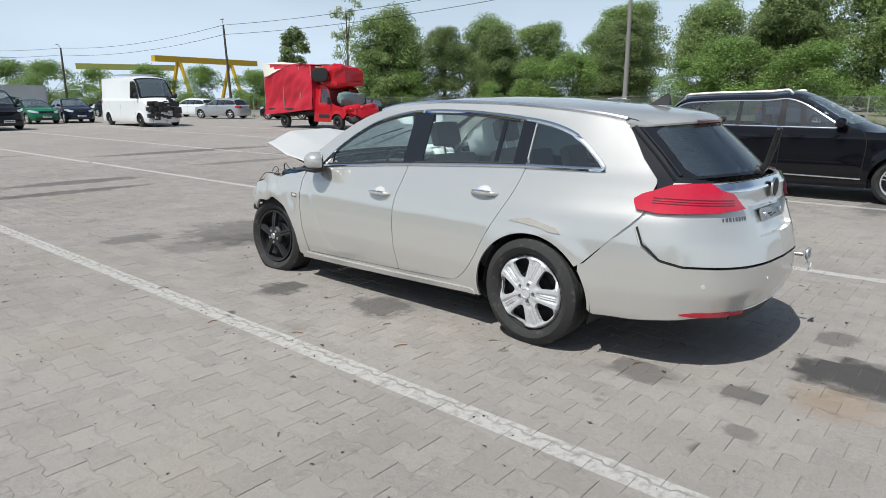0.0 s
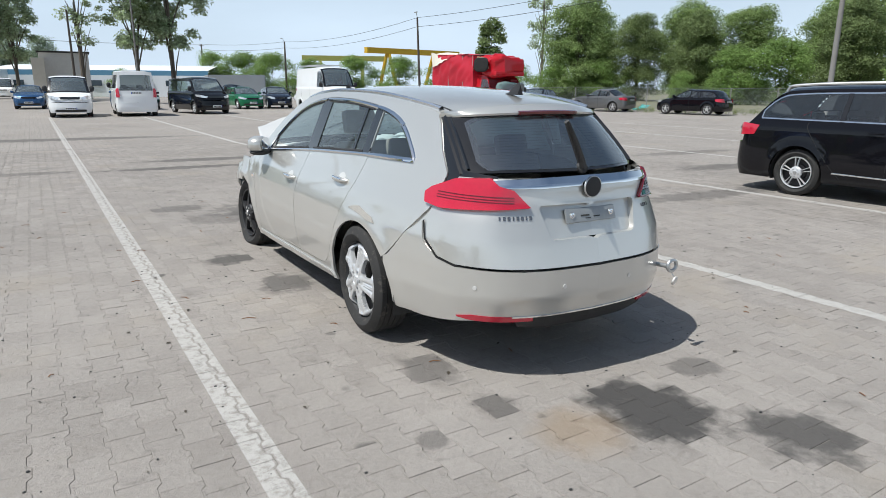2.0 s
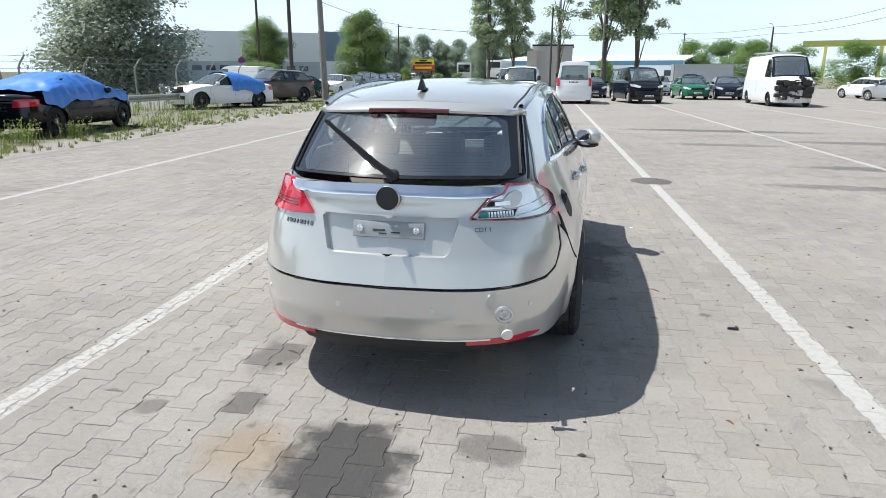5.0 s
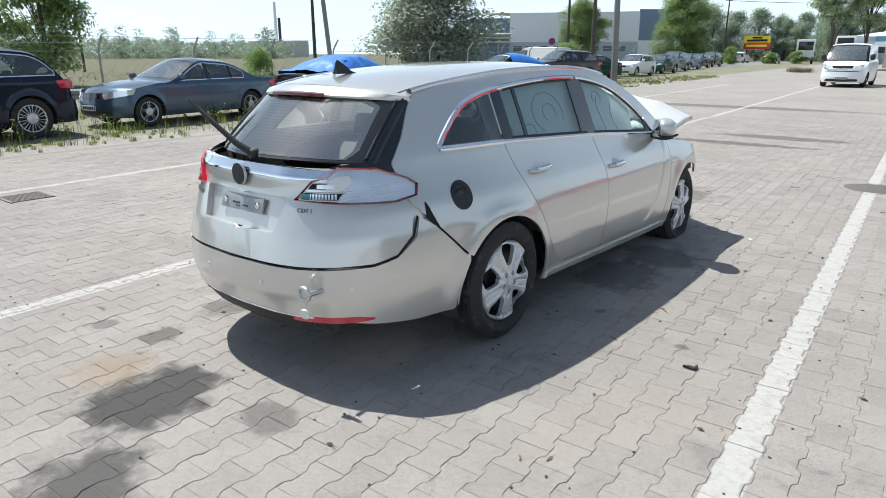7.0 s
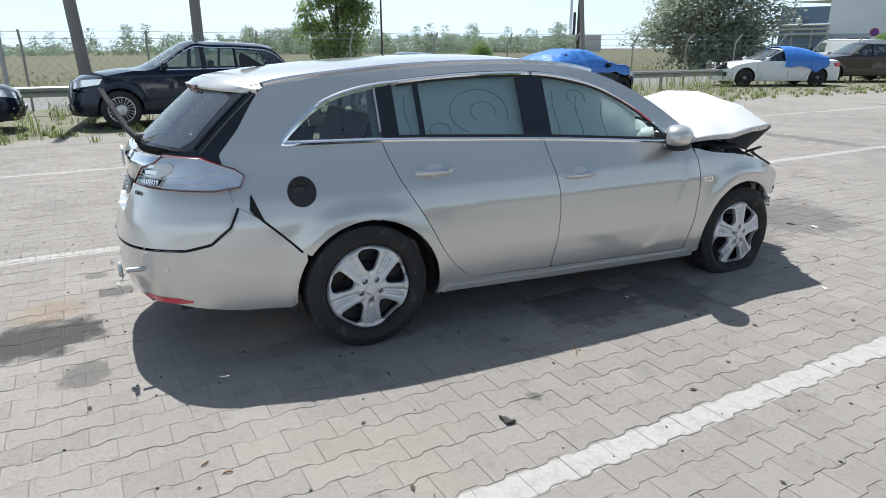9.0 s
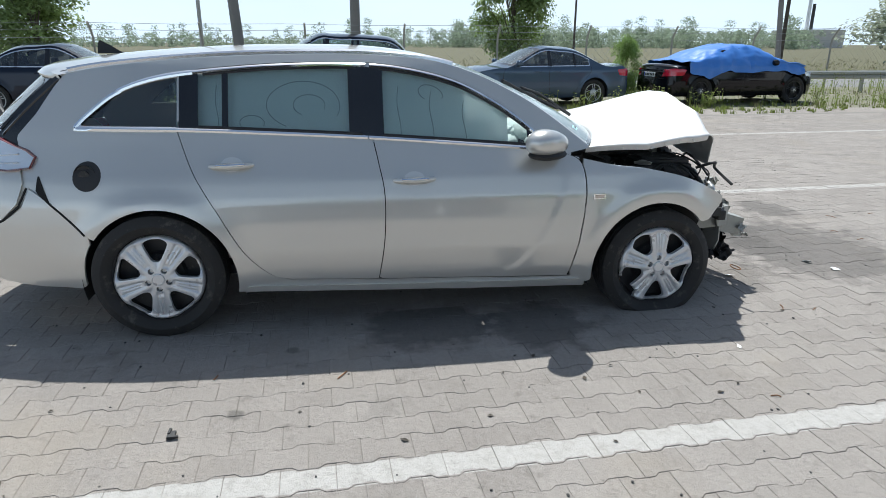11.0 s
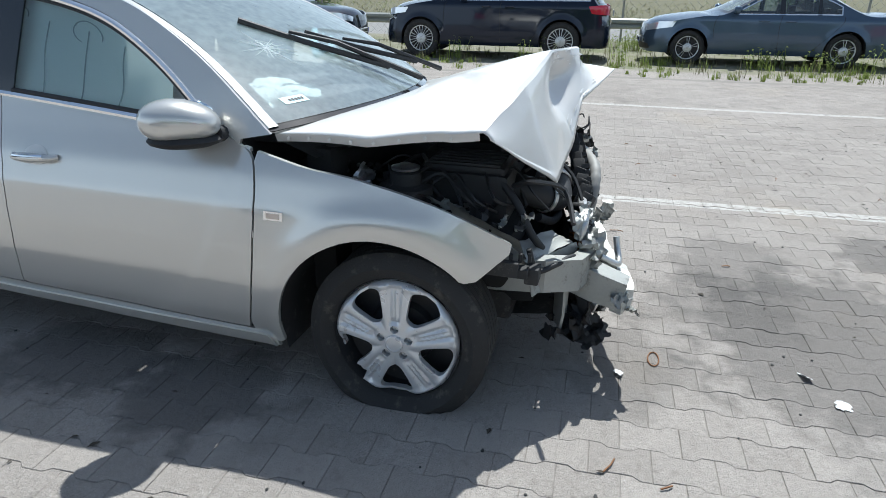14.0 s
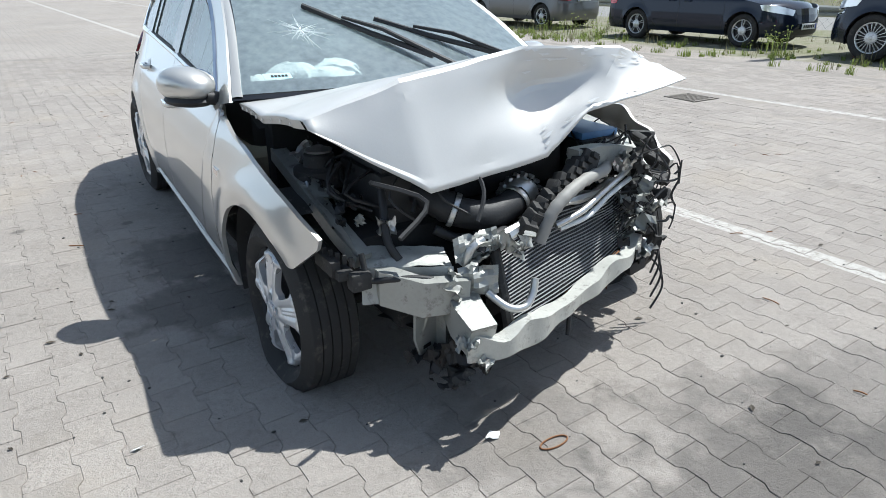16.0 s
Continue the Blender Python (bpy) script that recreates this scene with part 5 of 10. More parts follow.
def sheet(name, corners, material, nu=8, nv=6, bow=0.0, crumple=0.006, seed=0, thick=0.003, rag=0.0, label=""):
    """A bent sheet between four corners, with two faces and a torn far edge."""
    a, b, c, d = (np.array(q, float) for q in corners)
    n = np.cross(b - a, d - a)
    n /= np.linalg.norm(n)
    rows = []
    for i in range(nu + 1):
        for j in range(nv + 1):
            u, v = i / nu, j / nv
            p = a * (1 - u) * (1 - v) + b * u * (1 - v) + c * u * v + d * (1 - u) * v
            w = bow * math.sin(math.pi * u) * math.sin(math.pi * v) + crumple * noise.noise((u * 5 + seed, v * 4, seed * 3.1))
            e = (v > 0.99) * rag * noise.noise((u * 9, seed, 2.0))
            rows.append(p + n * w + (d - a) * e)
    k, m = len(rows), nv + 1
    F = [(i * m + j, i * m + j + 1, (i + 1) * m + j + 1, (i + 1) * m + j) for i in range(nu) for j in range(nv)]
    h = Heap().add(rows, F).add([p - n * thick for p in rows], [f[::-1] for f in F])
    return h.made(name, material, hero, label, sharp=25)


sheet("inner_wing_panel", ((0.765, 2.90, 0.762), (0.735, 3.14, 0.640), (0.665, 3.17, 0.520), (0.665, 2.93, 0.620)), BARE_STEEL, bow=0.012, seed=1, rag=0.15)
sheet("inner_wing_panel", ((0.690, 2.72, 0.775), (0.735, 2.92, 0.735), (0.640, 2.96, 0.690), (0.600, 2.74, 0.700)), BARE_STEEL, bow=-0.01, seed=4, crumple=0.02)
sheet("radiator_support", ((0.705, 3.165, 0.550), (0.440, 3.300, 0.545), (0.420, 3.215, 0.575), (0.660, 3.085, 0.585)), BARE_STEEL, bow=0.006, seed=7, crumple=0.012, rag=0.2)
sheet("radiator_support", ((0.705, 3.172, 0.550), (0.440, 3.307, 0.545), (0.445, 3.330, 0.440), (0.715, 3.190, 0.430)), BARE_STEEL, bow=0.008, seed=9, crumple=0.010)
sheet("torn_support", ((0.440, 3.320, 0.560), (0.300, 3.370, 0.600), (0.290, 3.330, 0.660), (0.420, 3.270, 0.620)), BARE_STEEL, bow=0.02, seed=12, crumple=0.03, rag=0.4)
sheet("torn_support", ((0.440, 3.330, 0.545), (0.330, 3.400, 0.560), (0.340, 3.420, 0.470), (0.440, 3.350, 0.450)), BARE_STEEL, bow=-0.02, seed=15, crumple=0.03, rag=0.3)
# added plate that blocks sun through the nose, keeping its shadow solid
sheet("engine_undertray", ((0.55, 2.95, 0.235), (-0.52, 2.95, 0.260), (-0.50, 3.27, 0.285), (0.40, 3.44, 0.255)), BLACK_DUSTY, 12, 8, -0.02, 0.02, 18, rag=0.12)
sheet("air_guide", ((0.30, 3.30, 0.30), (-0.45, 3.14, 0.33), (-0.45, 3.08, 0.62), (0.28, 3.26, 0.56)), BLACK_DUSTY, 10, 6, 0.0, 0.02, 21)
for i, (x, y, z) in enumerate(((0.690, 3.187, 0.492), (0.640, 3.213, 0.480), (0.560, 3.255, 0.500), (0.500, 3.285, 0.480))):
    Heap().lathe([(0.0, 0.013), (0.004, 0.012), (0.004, 0.006), (0.001, 0.005), (0.001, 0.0005)], 12, pose(x, y, z, 0, 0, 62)).made("bolt", ALUMINIUM if i % 2 else SHADE_BLACK, hero)
girder(Heap(), [(-0.70, 2.45, 0.80), (-0.70, 2.75, 0.76), (-0.64, 3.00, 0.72), (-0.55, 3.18, 0.66)], 0.07, 0.06).made("wing_rail", BARE_STEEL, hero)
girder(Heap(), [(0.60, 2.75, 0.46), (0.62, 3.05, 0.475), (0.64, 3.22, 0.49), (0.56, 3.32, 0.47), (0.42, 3.36, 0.465)], [0.07, 0.07, 0.06, 0.05, 0.05], [0.13, 0.13, 0.12, 0.12, 0.11]).made("chassis_rail", BARE_STEEL, hero)
girder(Heap(), [(0.42, 3.30, 0.42), (0.45, 3.40, 0.395), (0.46, 3.50, 0.37)], [0.10, 0.10, 0.09], [0.12, 0.12, 0.11]).made("crash_box", BARE_STEEL, hero, "pale grey crash box")
beam = spline([(0.50, 3.47, 0.345), (0.40, 3.51, 0.345), (0.20, 3.47, 0.335), (-0.02, 3.41, 0.345), (-0.28, 3.33, 0.375), (-0.50, 3.25, 0.39)], 8)
bh = girder(Heap(), beam, 0.050, [0.070 + 0.012 * math.sin(i * 0.5) for i in range(len(beam))])
bh.V = [(x + 0.008 * noise.noise((x * 12, y * 12, z * 12)), y + 0.030 * noise.noise((x * 8, y * 8, 5)), z + 0.022 * noise.noise((x * 9, 2, z * 14))) for x, y, z in bh.V]
bh.made("bumper_beam", surface("scraped_silver_steel", (0.54, 0.54, 0.50), 0.45, 0.3, 0.22, 9, 70, 0.3, dirt=(0.10, 0.085, 0.07), dirt_amount=0.2), hero, "bent bumper beam torn loose")
hang = Heap().plate([(-0.05, 0.0), (0.055, 0.0), (0.06, 0.13), (0.035, 0.20), (-0.05, 0.21)], 0.01, pose(0.53, 3.27, 0.44, -90, 0, 20)).plate([(-0.065, 0.0), (-0.05, 0.0), (-0.05, 0.2), (-0.065, 0.18)], 0.05, pose(0.53, 3.27, 0.44, -90, 0, 20))
hang.made("hanging_bracket", BARE_STEEL, hero)
Heap().plate([(-0.018, -0.006), (0.018, -0.006), (0.018, 0.006), (-0.018, 0.006)], 0.003, pose(0.53, 3.282, 0.265, -90, 0, 20)).made("bracket_slot", SHADE_BLACK, hero)
horn = Heap().lathe([(-0.02, 0.06), (0.0, 0.085), (0.02, 0.08), (0.03, 0.05), (0.03, 0.001)], 24, pose(0.33, 3.36, 0.235, 0, 62, 30)).lathe([(-0.03, 0.045), (0.06, 0.045), (0.065, 0.03), (0.065, 0.001)], 18, pose(0.37, 3.35, 0.30, 0, 20, 60))
horn.made("horn", BLACK_MATT, hero)
Heap().lathe([(0, 0.04), (0.05, 0.04), (0.055, 0.03)], 18, pose(0.40, 3.37, 0.305, 0, 20, 70)).made("pump", ALUMINIUM, hero)
lampbr = Heap().box((0.78, 3.08, 0.555), (0.03, 0.14, 0.05), pose(0, 0, 0)).box((0.76, 3.15, 0.54), (0.05, 0.06, 0.03)).box((0.72, 3.19, 0.52), (0.07, 0.05, 0.06), bevel=0.01)
for i in range(6):
    lampbr.box((0.79 - 0.01 * i, 3.03 + 0.03 * i, 0.585), (0.012, 0.012, 0.03))
lampbr.made("headlamp_bracket", BLACK_DUSTY, hero)

# radiator pack, bowed and pushed back on the left
def pack(sx, z):
    """A place on the bowed radiator: sx from 0 at the right end to 1 at the left, z from 0 to 1."""
    x = 0.285 - 0.79 * sx
    y = 3.435 - 0.22 * sx + 0.03 * math.sin(sx * 3.1) - 0.10 * z
    h0, h1 = 0.315 + 0.055 * sx, 0.575 + 0.07 * sx + 0.03 * math.sin(sx * 5)
    return Vector((x, y, h0 + (h1 - h0) * z))


core = Heap()
core.add([pack(i / 16, j / 6) - Vector((0, 0.035, 0)) for i in range(17) for j in range(7)], [(i * 7 + j, i * 7 + j + 1, (i + 1) * 7 + j + 1, (i + 1) * 7 + j) for i in range(16) for j in range(6)])
core = core.made("radiator_core", surface("dark_radiator_fins", (0.045, 0.045, 0.047), 0.6, 0.5, 0.5, 30, 220, 0.5), hero)
FIN = surface("dark_grey_fin", (0.34, 0.34, 0.34), 0.5, 0.6, 0.4, 20, 90)
for j in range(24):
    z = (j + 0.5) / 24
    Heap().tube([pack(i / 14, z + 0.015 * math.sin(i * 0.9 + j * 0.7) * (i / 14)) for i in range(15)], 0.0024, 5, False).made("radiator_tube", FIN, core)
Heap().tube([pack(i / 14, 1.04) + Vector((0, -0.01, 0.006)) for i in range(15)], [0.020 + 0.006 * math.sin(i * 1.7) for i in range(15)], 8).made("radiator_header", ALUMINIUM, hero)
Heap().tube([pack(0.0, q) + Vector((0.012, 0, 0)) for q in (-0.02, 0.35, 0.7, 1.06)], 0.020, 8).made("radiator_side_tank", BLACK_DUSTY, hero)
for k, (pts, r, mt, nm) in enumerate((
        ([(0.10, 3.33, 0.56), (0.06, 3.34, 0.66), (-0.02, 3.33, 0.715), (-0.14, 3.29, 0.735), (-0.28, 3.24, 0.735), (-0.36, 3.16, 0.73)], 0.022, surface("grey_rubber", (0.30, 0.29, 0.27), 0.6, 0, 0.15, 12, 90), "coolant_hose"),
        ([(0.02, 3.32, 0.60), (-0.10, 3.32, 0.63), (-0.24, 3.28, 0.665), (-0.38, 3.24, 0.70), (-0.47, 3.20, 0.715), (-0.50, 3.17, 0.70)], 0.012, ALUMINIUM, "cooling_pipe"),
        ([(-0.02, 3.30, 0.575), (-0.14, 3.31, 0.60), (-0.30, 3.26, 0.64), (-0.46, 3.21, 0.665)], 0.010, PLATE_WHITE, "cooling_pipe"),
        ([(0.36, 3.34, 0.585), (0.33, 3.33, 0.61), (0.26, 3.31, 0.62), (0.20, 3.26, 0.60)], 0.017, BLACK_MATT, "coolant_hose"),
        ([(0.40, 3.32, 0.54), (0.39, 3.33, 0.60), (0.34, 3.33, 0.625)], 0.015, ALUMINIUM, "cooling_pipe"),
        ([(0.37, 3.40, 0.47), (0.33, 3.46, 0.43), (0.27, 3.47, 0.42), (0.23, 3.46, 0.455), (0.215, 3.45, 0.50)], 0.013, ALUMINIUM, "cooling_pipe"),
        ([(0.70, 3.17, 0.60), (0.69, 3.20, 0.52), (0.64, 3.26, 0.53), (0.56, 3.30, 0.53), (0.50, 3.32, 0.50), (0.46, 3.33, 0.40), (0.42, 3.38, 0.30), (0.34, 3.44, 0.26), (0.28, 3.44, 0.27)], 0.010, BLACK_MATT, "hose"),
        ([(0.55, 3.02, 0.80), (0.58, 3.10, 0.72), (0.60, 3.16, 0.62), (0.58, 3.2, 0.56)], 0.014, BLACK_MATT, "hose"),
        ([(0.42, 3.16, 0.62), (0.35, 3.20, 0.585), (0.28, 3.22, 0.59), (0.22, 3.2, 0.61)], 0.017, BLACK_MATT, "hose"),
        ([(-0.10, 3.30, 0.33), (-0.06, 3.34, 0.24), (-0.04, 3.36, 0.16)], 0.008, BLACK_DUSTY, "loose_strut"),
)):
    s = spline(pts, 7)
    Heap().tube(s, [r * (1 + (0.10 if (i % 3 == 0 and nm == "coolant_hose") else 0)) for i in range(len(s))], 12).made(nm, mt, hero)
lock = Heap()
rng = random.Random(8)
for i in range(11):
    q = i / 10
    c = Vector((0.16 - 0.36 * q, 3.31 - 0.09 * q, 0.60 + 0.235 * q - 0.07 * q * q))
    lock.box((0, 0, 0), (0.075 * rng.uniform(0.7, 1.2), 0.05, 0.085 * rng.uniform(0.7, 1.2)), Matrix.Translation(c) @ pose(0, 0, 0, rng.uniform(-25, 25), -32 + rng.uniform(-12, 12), rng.uniform(-15, 15)), bevel=0.008)
    lock.box((0, 0.03, 0.03), (0.03, 0.03, 0.02), Matrix.Translation(c) @ pose(0, 0, 0, 20, -30, 0))
lock.made("front_panel", BLACK_DUSTY, hero, "broken dusty plastic front panel")
cross = girder(Heap(), [(-0.16, 3.19, 0.785), (-0.28, 3.18, 0.775), (-0.40, 3.15, 0.76), (-0.52, 3.12, 0.735)], 0.06, [0.07, 0.085, 0.08, 0.07])
cross.made("upper_crossmember", BARE_STEEL, hero)
rng = random.Random(31)


def scrap(h, c, size, seed, nu=5, nv=4, bend=0.6):
    """A torn, buckled piece of sheet metal."""
    rg = random.Random(seed)
    m = Matrix.Translation(c) @ pose(0, 0, 0, rg.uniform(-70, 70), rg.uniform(-60, 60), rg.uniform(0, 360))
    nu, nv = nu * 2, nv * 2
    V = []
    for i in range(nu):
        for j in range(nv):
            x, y = (i / (nu - 1) - 0.5) * size, (j / (nv - 1) - 0.5) * size * 0.7
            edge = 0.02 * size * (i in (0, nu - 1) or j in (0, nv - 1))
            x, y = x * (1 + 0.35 * noise.noise((y * 5 / size, seed, 1.0))), y * (1 + 0.45 * noise.noise((x * 5 / size, seed, 8.0)))
            V.append((x + rg.uniform(-edge, edge), y + rg.uniform(-edge, edge), bend * size * (noise.noise((x * 4.5 / size, y * 4.5 / size, seed * 1.7)) * 0.8 + 0.25 * abs(noise.noise((x * 9 / size, y * 9 / size, seed * 2.9))))))
    F = [(i * nv + j, i * nv + j + 1, (i + 1) * nv + j + 1, (i + 1) * nv + j) for i in range(nu - 1) for j in range(nv - 1)]
    k = len(V)
    V2 = [(x, y, z - 0.004) for x, y, z in V]
    h.add(V, F, m)
    h.add(V2, [f[::-1] for f in F], m)
    return h


for i, (c, sz) in enumerate((((0.36, 3.33, 0.58), 0.12), ((0.28, 3.38, 0.61), 0.10), ((0.22, 3.40, 0.60), 0.09), ((0.47, 3.36, 0.51), 0.10),
                             ((0.51, 3.49, 0.37), 0.07), ((0.47, 3.53, 0.31), 0.06))):
    scrap(Heap(), c, sz, 40 + i).made("torn_sheet", BARE_STEEL, hero, sharp=20)
for i in range(16):
    c = (0.66 + rng.uniform(-0.10, 0.05), 2.42 + 0.046 * i + rng.uniform(-0.03, 0.03), 0.835 - 0.011 * i + rng.uniform(-0.05, 0.01))
    scrap(Heap(), c, rng.uniform(0.04, 0.10), 180 + i, 4, 4).made("bracket", (BLACK_MATT, BLACK_DUSTY, BARE_STEEL, ALUMINIUM)[i % 4], hero, sharp=20)
for i in range(12):
    a = Vector((rng.uniform(0.35, 0.68), rng.uniform(2.55, 3.1), 0.78 - 0.0 * i))
    Heap().tube(spline([a, a + Vector((rng.uniform(-0.12, 0.12), 0.08, 0.04)), a + Vector((rng.uniform(-0.15, 0.15), 0.17, -0.02)), a + Vector((rng.uniform(-0.1, 0.1), 0.22, -0.10))], 4), rng.uniform(0.004, 0.009), 5).made("cable", BLACK_MATT, hero)
for i in range(10):
    c = (0.42 + rng.uniform(-0.12, 0.14), 3.34 + rng.uniform(-0.10, 0.10), rng.uniform(0.19, 0.36))
    scrap(Heap(), c, rng.uniform(0.07, 0.15), 220 + i, 5, 4).made("torn_plastic", (BLACK_DUSTY, BLACK_MATT)[i % 2], hero, sharp=20)
for i in range(26):
    c = (-0.50 + rng.uniform(-0.09, 0.14), 3.18 + rng.uniform(-0.12, 0.12), rng.uniform(0.36, 0.78))
    scrap(Heap(), c, rng.uniform(0.06, 0.14), 80 + i, 4, 4).made("torn_sheet", (BARE_STEEL, BLACK_DUSTY, BLACK_MATT, ALUMINIUM)[i % 4], hero, sharp=20)
for i in range(30):
    a = Vector((-0.42 + rng.uniform(-0.18, 0.12), 3.02 + rng.uniform(-0.15, 0.25), rng.uniform(0.45, 0.84)))
    pts = [a]
    for k in range(5):
        a = a + Vector((rng.uniform(-0.10, 0.05), rng.uniform(-0.02, 0.08), rng.uniform(-0.09, 0.055)))
        a.x = max(a.x, -0.70)
        a.y = min(a.y, 3.26)
        pts.append(a.copy())
    Heap().tube(spline(pts, 4), rng.uniform(0.0025, 0.007), 5).made("cable", BLACK_MATT, hero)
for i in range(5):
    a = Vector((-0.56 - 0.02 * i, 3.22, 0.52 - 0.06 * i))
    Heap().tube(spline([a, a + Vector((-0.03, 0.03, -0.05)), a + Vector((-0.035, 0.05, -0.13)), a + Vector((-0.02 + 0.01 * i, 0.045, -0.22))], 4), 0.005, 5).made("hanging_cable", BLACK_MATT, hero)
for i in range(8):
    scrap(Heap(), (-0.35 + rng.uniform(-0.2, 0.2), 3.16 + rng.uniform(-0.1, 0.1), rng.uniform(0.24, 0.32)), rng.uniform(0.08, 0.16), 140 + i).made("torn_sheet", (RUST, BLACK_DUSTY)[i % 2], hero, sharp=20)
girder(Heap(), [(0.35, 3.12, 0.24), (0.0, 3.16, 0.22), (-0.35, 3.12, 0.25), (-0.55, 3.10, 0.27)], 0.07, 0.06).made("subframe", RUST, hero)
Heap().box((-0.52, 3.27, 0.21), (0.09, 0.06, 0.05), pose(0, 0, 0, 0, 12, 0), bevel=0.006).made("loose_block", BLACK_MATT, hero)

# ---- wheels ----
WX = 0.772
wheel(hero, pose(WX, -0.005, 0.330, 180), 0.330, 0.215, 0.232, "cover", ALLOY, True)
wheel(hero, pose(-WX, 0.005, 0.330, 20), 0.330, 0.215, 0.232, "cover", ALLOY, False)
wheel(hero, pose(WX, 2.745, 0.263, 0, 0, 1), 0.330, 0.215, 0.232, "chipped", ALLOY, True, flat=0.067)
wheel(hero, pose(-WX - 0.02, 2.735, 0.290, 0, 2, 5), 0.330, 0.215, 0.232, "blade", STEEL_BLACK, False, flat=0.04)

# ---- cabin ----
head = Heap()
head.add(top(*[q.ravel() for q in np.meshgrid(np.linspace(-0.93, 0.93, 12), np.linspace(3.9, 9.0, 20), indexing="ij")], -0.03), [(i * 20 + j, i * 20 + j + 1, (i + 1) * 20 + j + 1, (i + 1) * 20 + j) for i in range(11) for j in range(19)])
head.made("headlining", BEIGE, hero)


def seat(x, y, mt, wide=0.50, tall=0.62, parent=hero, name="seat"):
    e = new(name)
    e.parent = parent
    Heap().box((x, y + 0.02, 0.42), (wide, 0.52, 0.16), bevel=0.06).made("cushion", mt, e)
    m = pose(x, y - 0.23, 0.48, -16, 0, 0)
    Heap().box((0, 0, tall / 2), (wide * 0.94, 0.14, tall), m, bevel=0.055).made("backrest", mt, e)
    if wide < 0.7:
        Heap().box((0, 0.01, tall + 0.15), (0.26, 0.09, 0.18), m, bevel=0.04).made("headrest", mt, e)
        Heap().tube([m @ Vector((-0.05, 0, tall - 0.02)), m @ Vector((-0.05, 0, tall + 0.08))], 0.007, 6).tube([m @ Vector((0.05, 0, tall - 0.02)), m @ Vector((0.05, 0, tall + 0.08))], 0.007, 6).made("headrest_post", CHROME, e)
    else:
        for dx in (-0.42, 0.0, 0.42):
            Heap().box((dx, 0.01, tall + 0.07), (0.25, 0.08, 0.15), m, bevel=0.035).made("headrest", mt, e)
    return e


seat(0.37, 1.15, BEIGE, name="passenger_seat")
seat(-0.37, 1.15, BEIGE, name="driver_seat")
seat(0.0, 0.30, BEIGE, 1.30, 0.56, name="rear_bench")
Heap().box((0, 1.92, 0.82), (1.42, 0.42, 0.22), bevel=0.06).box((0, 2.18, 0.90), (1.30, 0.30, 0.04), bevel=0.015).box((-0.37, 1.80, 0.95), (0.34, 0.2, 0.07), bevel=0.03).box((0, 1.45, 0.55), (0.22, 0.8, 0.22), bevel=0.03).made("dashboard", DASH, hero)
sw = Heap().tube([(-0.37 + 0.18 * math.cos(a), 1.60 + 0.06 * math.sin(a), 0.90 + 0.17 * math.sin(a)) for a in np.linspace(0, 6.2832, 30)], 0.014, 8)
sw.ball((-0.37, 1.61, 0.90), (0.08, 0.03, 0.07), 14, 8)
sw.made("steering_wheel", DASH, hero)
Heap().box((0, 0.95, 0.30), (1.35, 2.5, 0.05)).box((0, -0.42, 0.55), (1.15, 0.65, 0.4), bevel=0.04).box((0, -0.82, 0.50), (1.10, 0.42, 0.12), bevel=0.03).made("cabin_floor", DARK_CLOTH, hero)
for s in (1, -1):
    pts = []
    Vc, Fc = [], []
    ys = np.linspace(0.12, 1.86, 60)
    for i, y in enumerate(ys):
        zt, zb = crown_z(y) - 0.005, max(belt_z(y) - 0.03, 0.96)
        for j in range(15):
            q = j / 14
            z = zb + (zt - zb) * q
            x = skin(y, z)[0][0] - 0.050 - 0.028 * math.sin(math.pi * q) * (0.6 + 0.4 * math.sin(y * 9)) + 0.010 * noise.noise((y * 8, z * 8, s))
            Vc.append((s * x, y, z))
    Fc = [(i * 15 + j, i * 15 + j + 1, (i + 1) * 15 + j + 1, (i + 1) * 15 + j) for i in range(59) for j in range(14)]
    if s > 0:
        cur = Heap().add(Vc, Fc).made("curtain_airbag", AIRBAG, hero, "blown white curtain airbag behind the side windows")
        seams = Heap()
        grid = np.array(Vc).reshape(60, 15, 3)

        def on_bag(i, j):
            i, j = min(max(i, 0), 58.99), min(max(j, 0), 13.99)
            a, b, p, q = int(i), int(j), i % 1, j % 1
            return grid[a, b] * (1 - p) * (1 - q) + grid[a + 1, b] * p * (1 - q) + grid[a, b + 1] * (1 - p) * q + grid[a + 1, b + 1] * p * q + np.array([0.004, 0, 0])

        for i in (7, 34, 39, 45, 51):
            seams.tube([on_bag(i + 0.25 * math.sin(j * 0.6), j) for j in np.linspace(1, 11, 30)], 0.0024, 4, False)
        for ci, cj, r in ((22, 6.5, 4.6), (23, 6.5, 2.0), (34, 11.4, 0.9), (45, 10.6, 1.6), (13, 3, 1.5)):
            seams.tube([on_bag(ci + r * math.cos(a) * 1.4, cj + r * math.sin(a)) for a in np.linspace(-0.4, 4.2, 34)], 0.0024, 4, False)
        seams.made("airbag_seam", surface("grey_thread", (0.34, 0.42, 0.43), 0.9), cur)
bag = Heap()
rng = random.Random(5)
for i in range(9):
    bag.ball((0.42 + rng.uniform(-0.20, 0.20), 1.98 + rng.uniform(-0.10, 0.14), 0.965 + rng.uniform(-0.01, 0.05)), (rng.uniform(0.06, 0.13), rng.uniform(0.06, 0.12), rng.uniform(0.035, 0.06)), 14, 9)
bag.V = [(x + 0.02 * noise.noise((x * 16, y * 16, z * 16)), y + 0.02 * noise.noise((x * 16, y * 16, 9)), z + 0.02 * noise.noise((x * 20, y * 20, 4))) for x, y, z in bag.V]
bag.made("front_airbag", AIRBAG, hero, "limp white airbag lying on the dashboard")
bag2 = Heap()
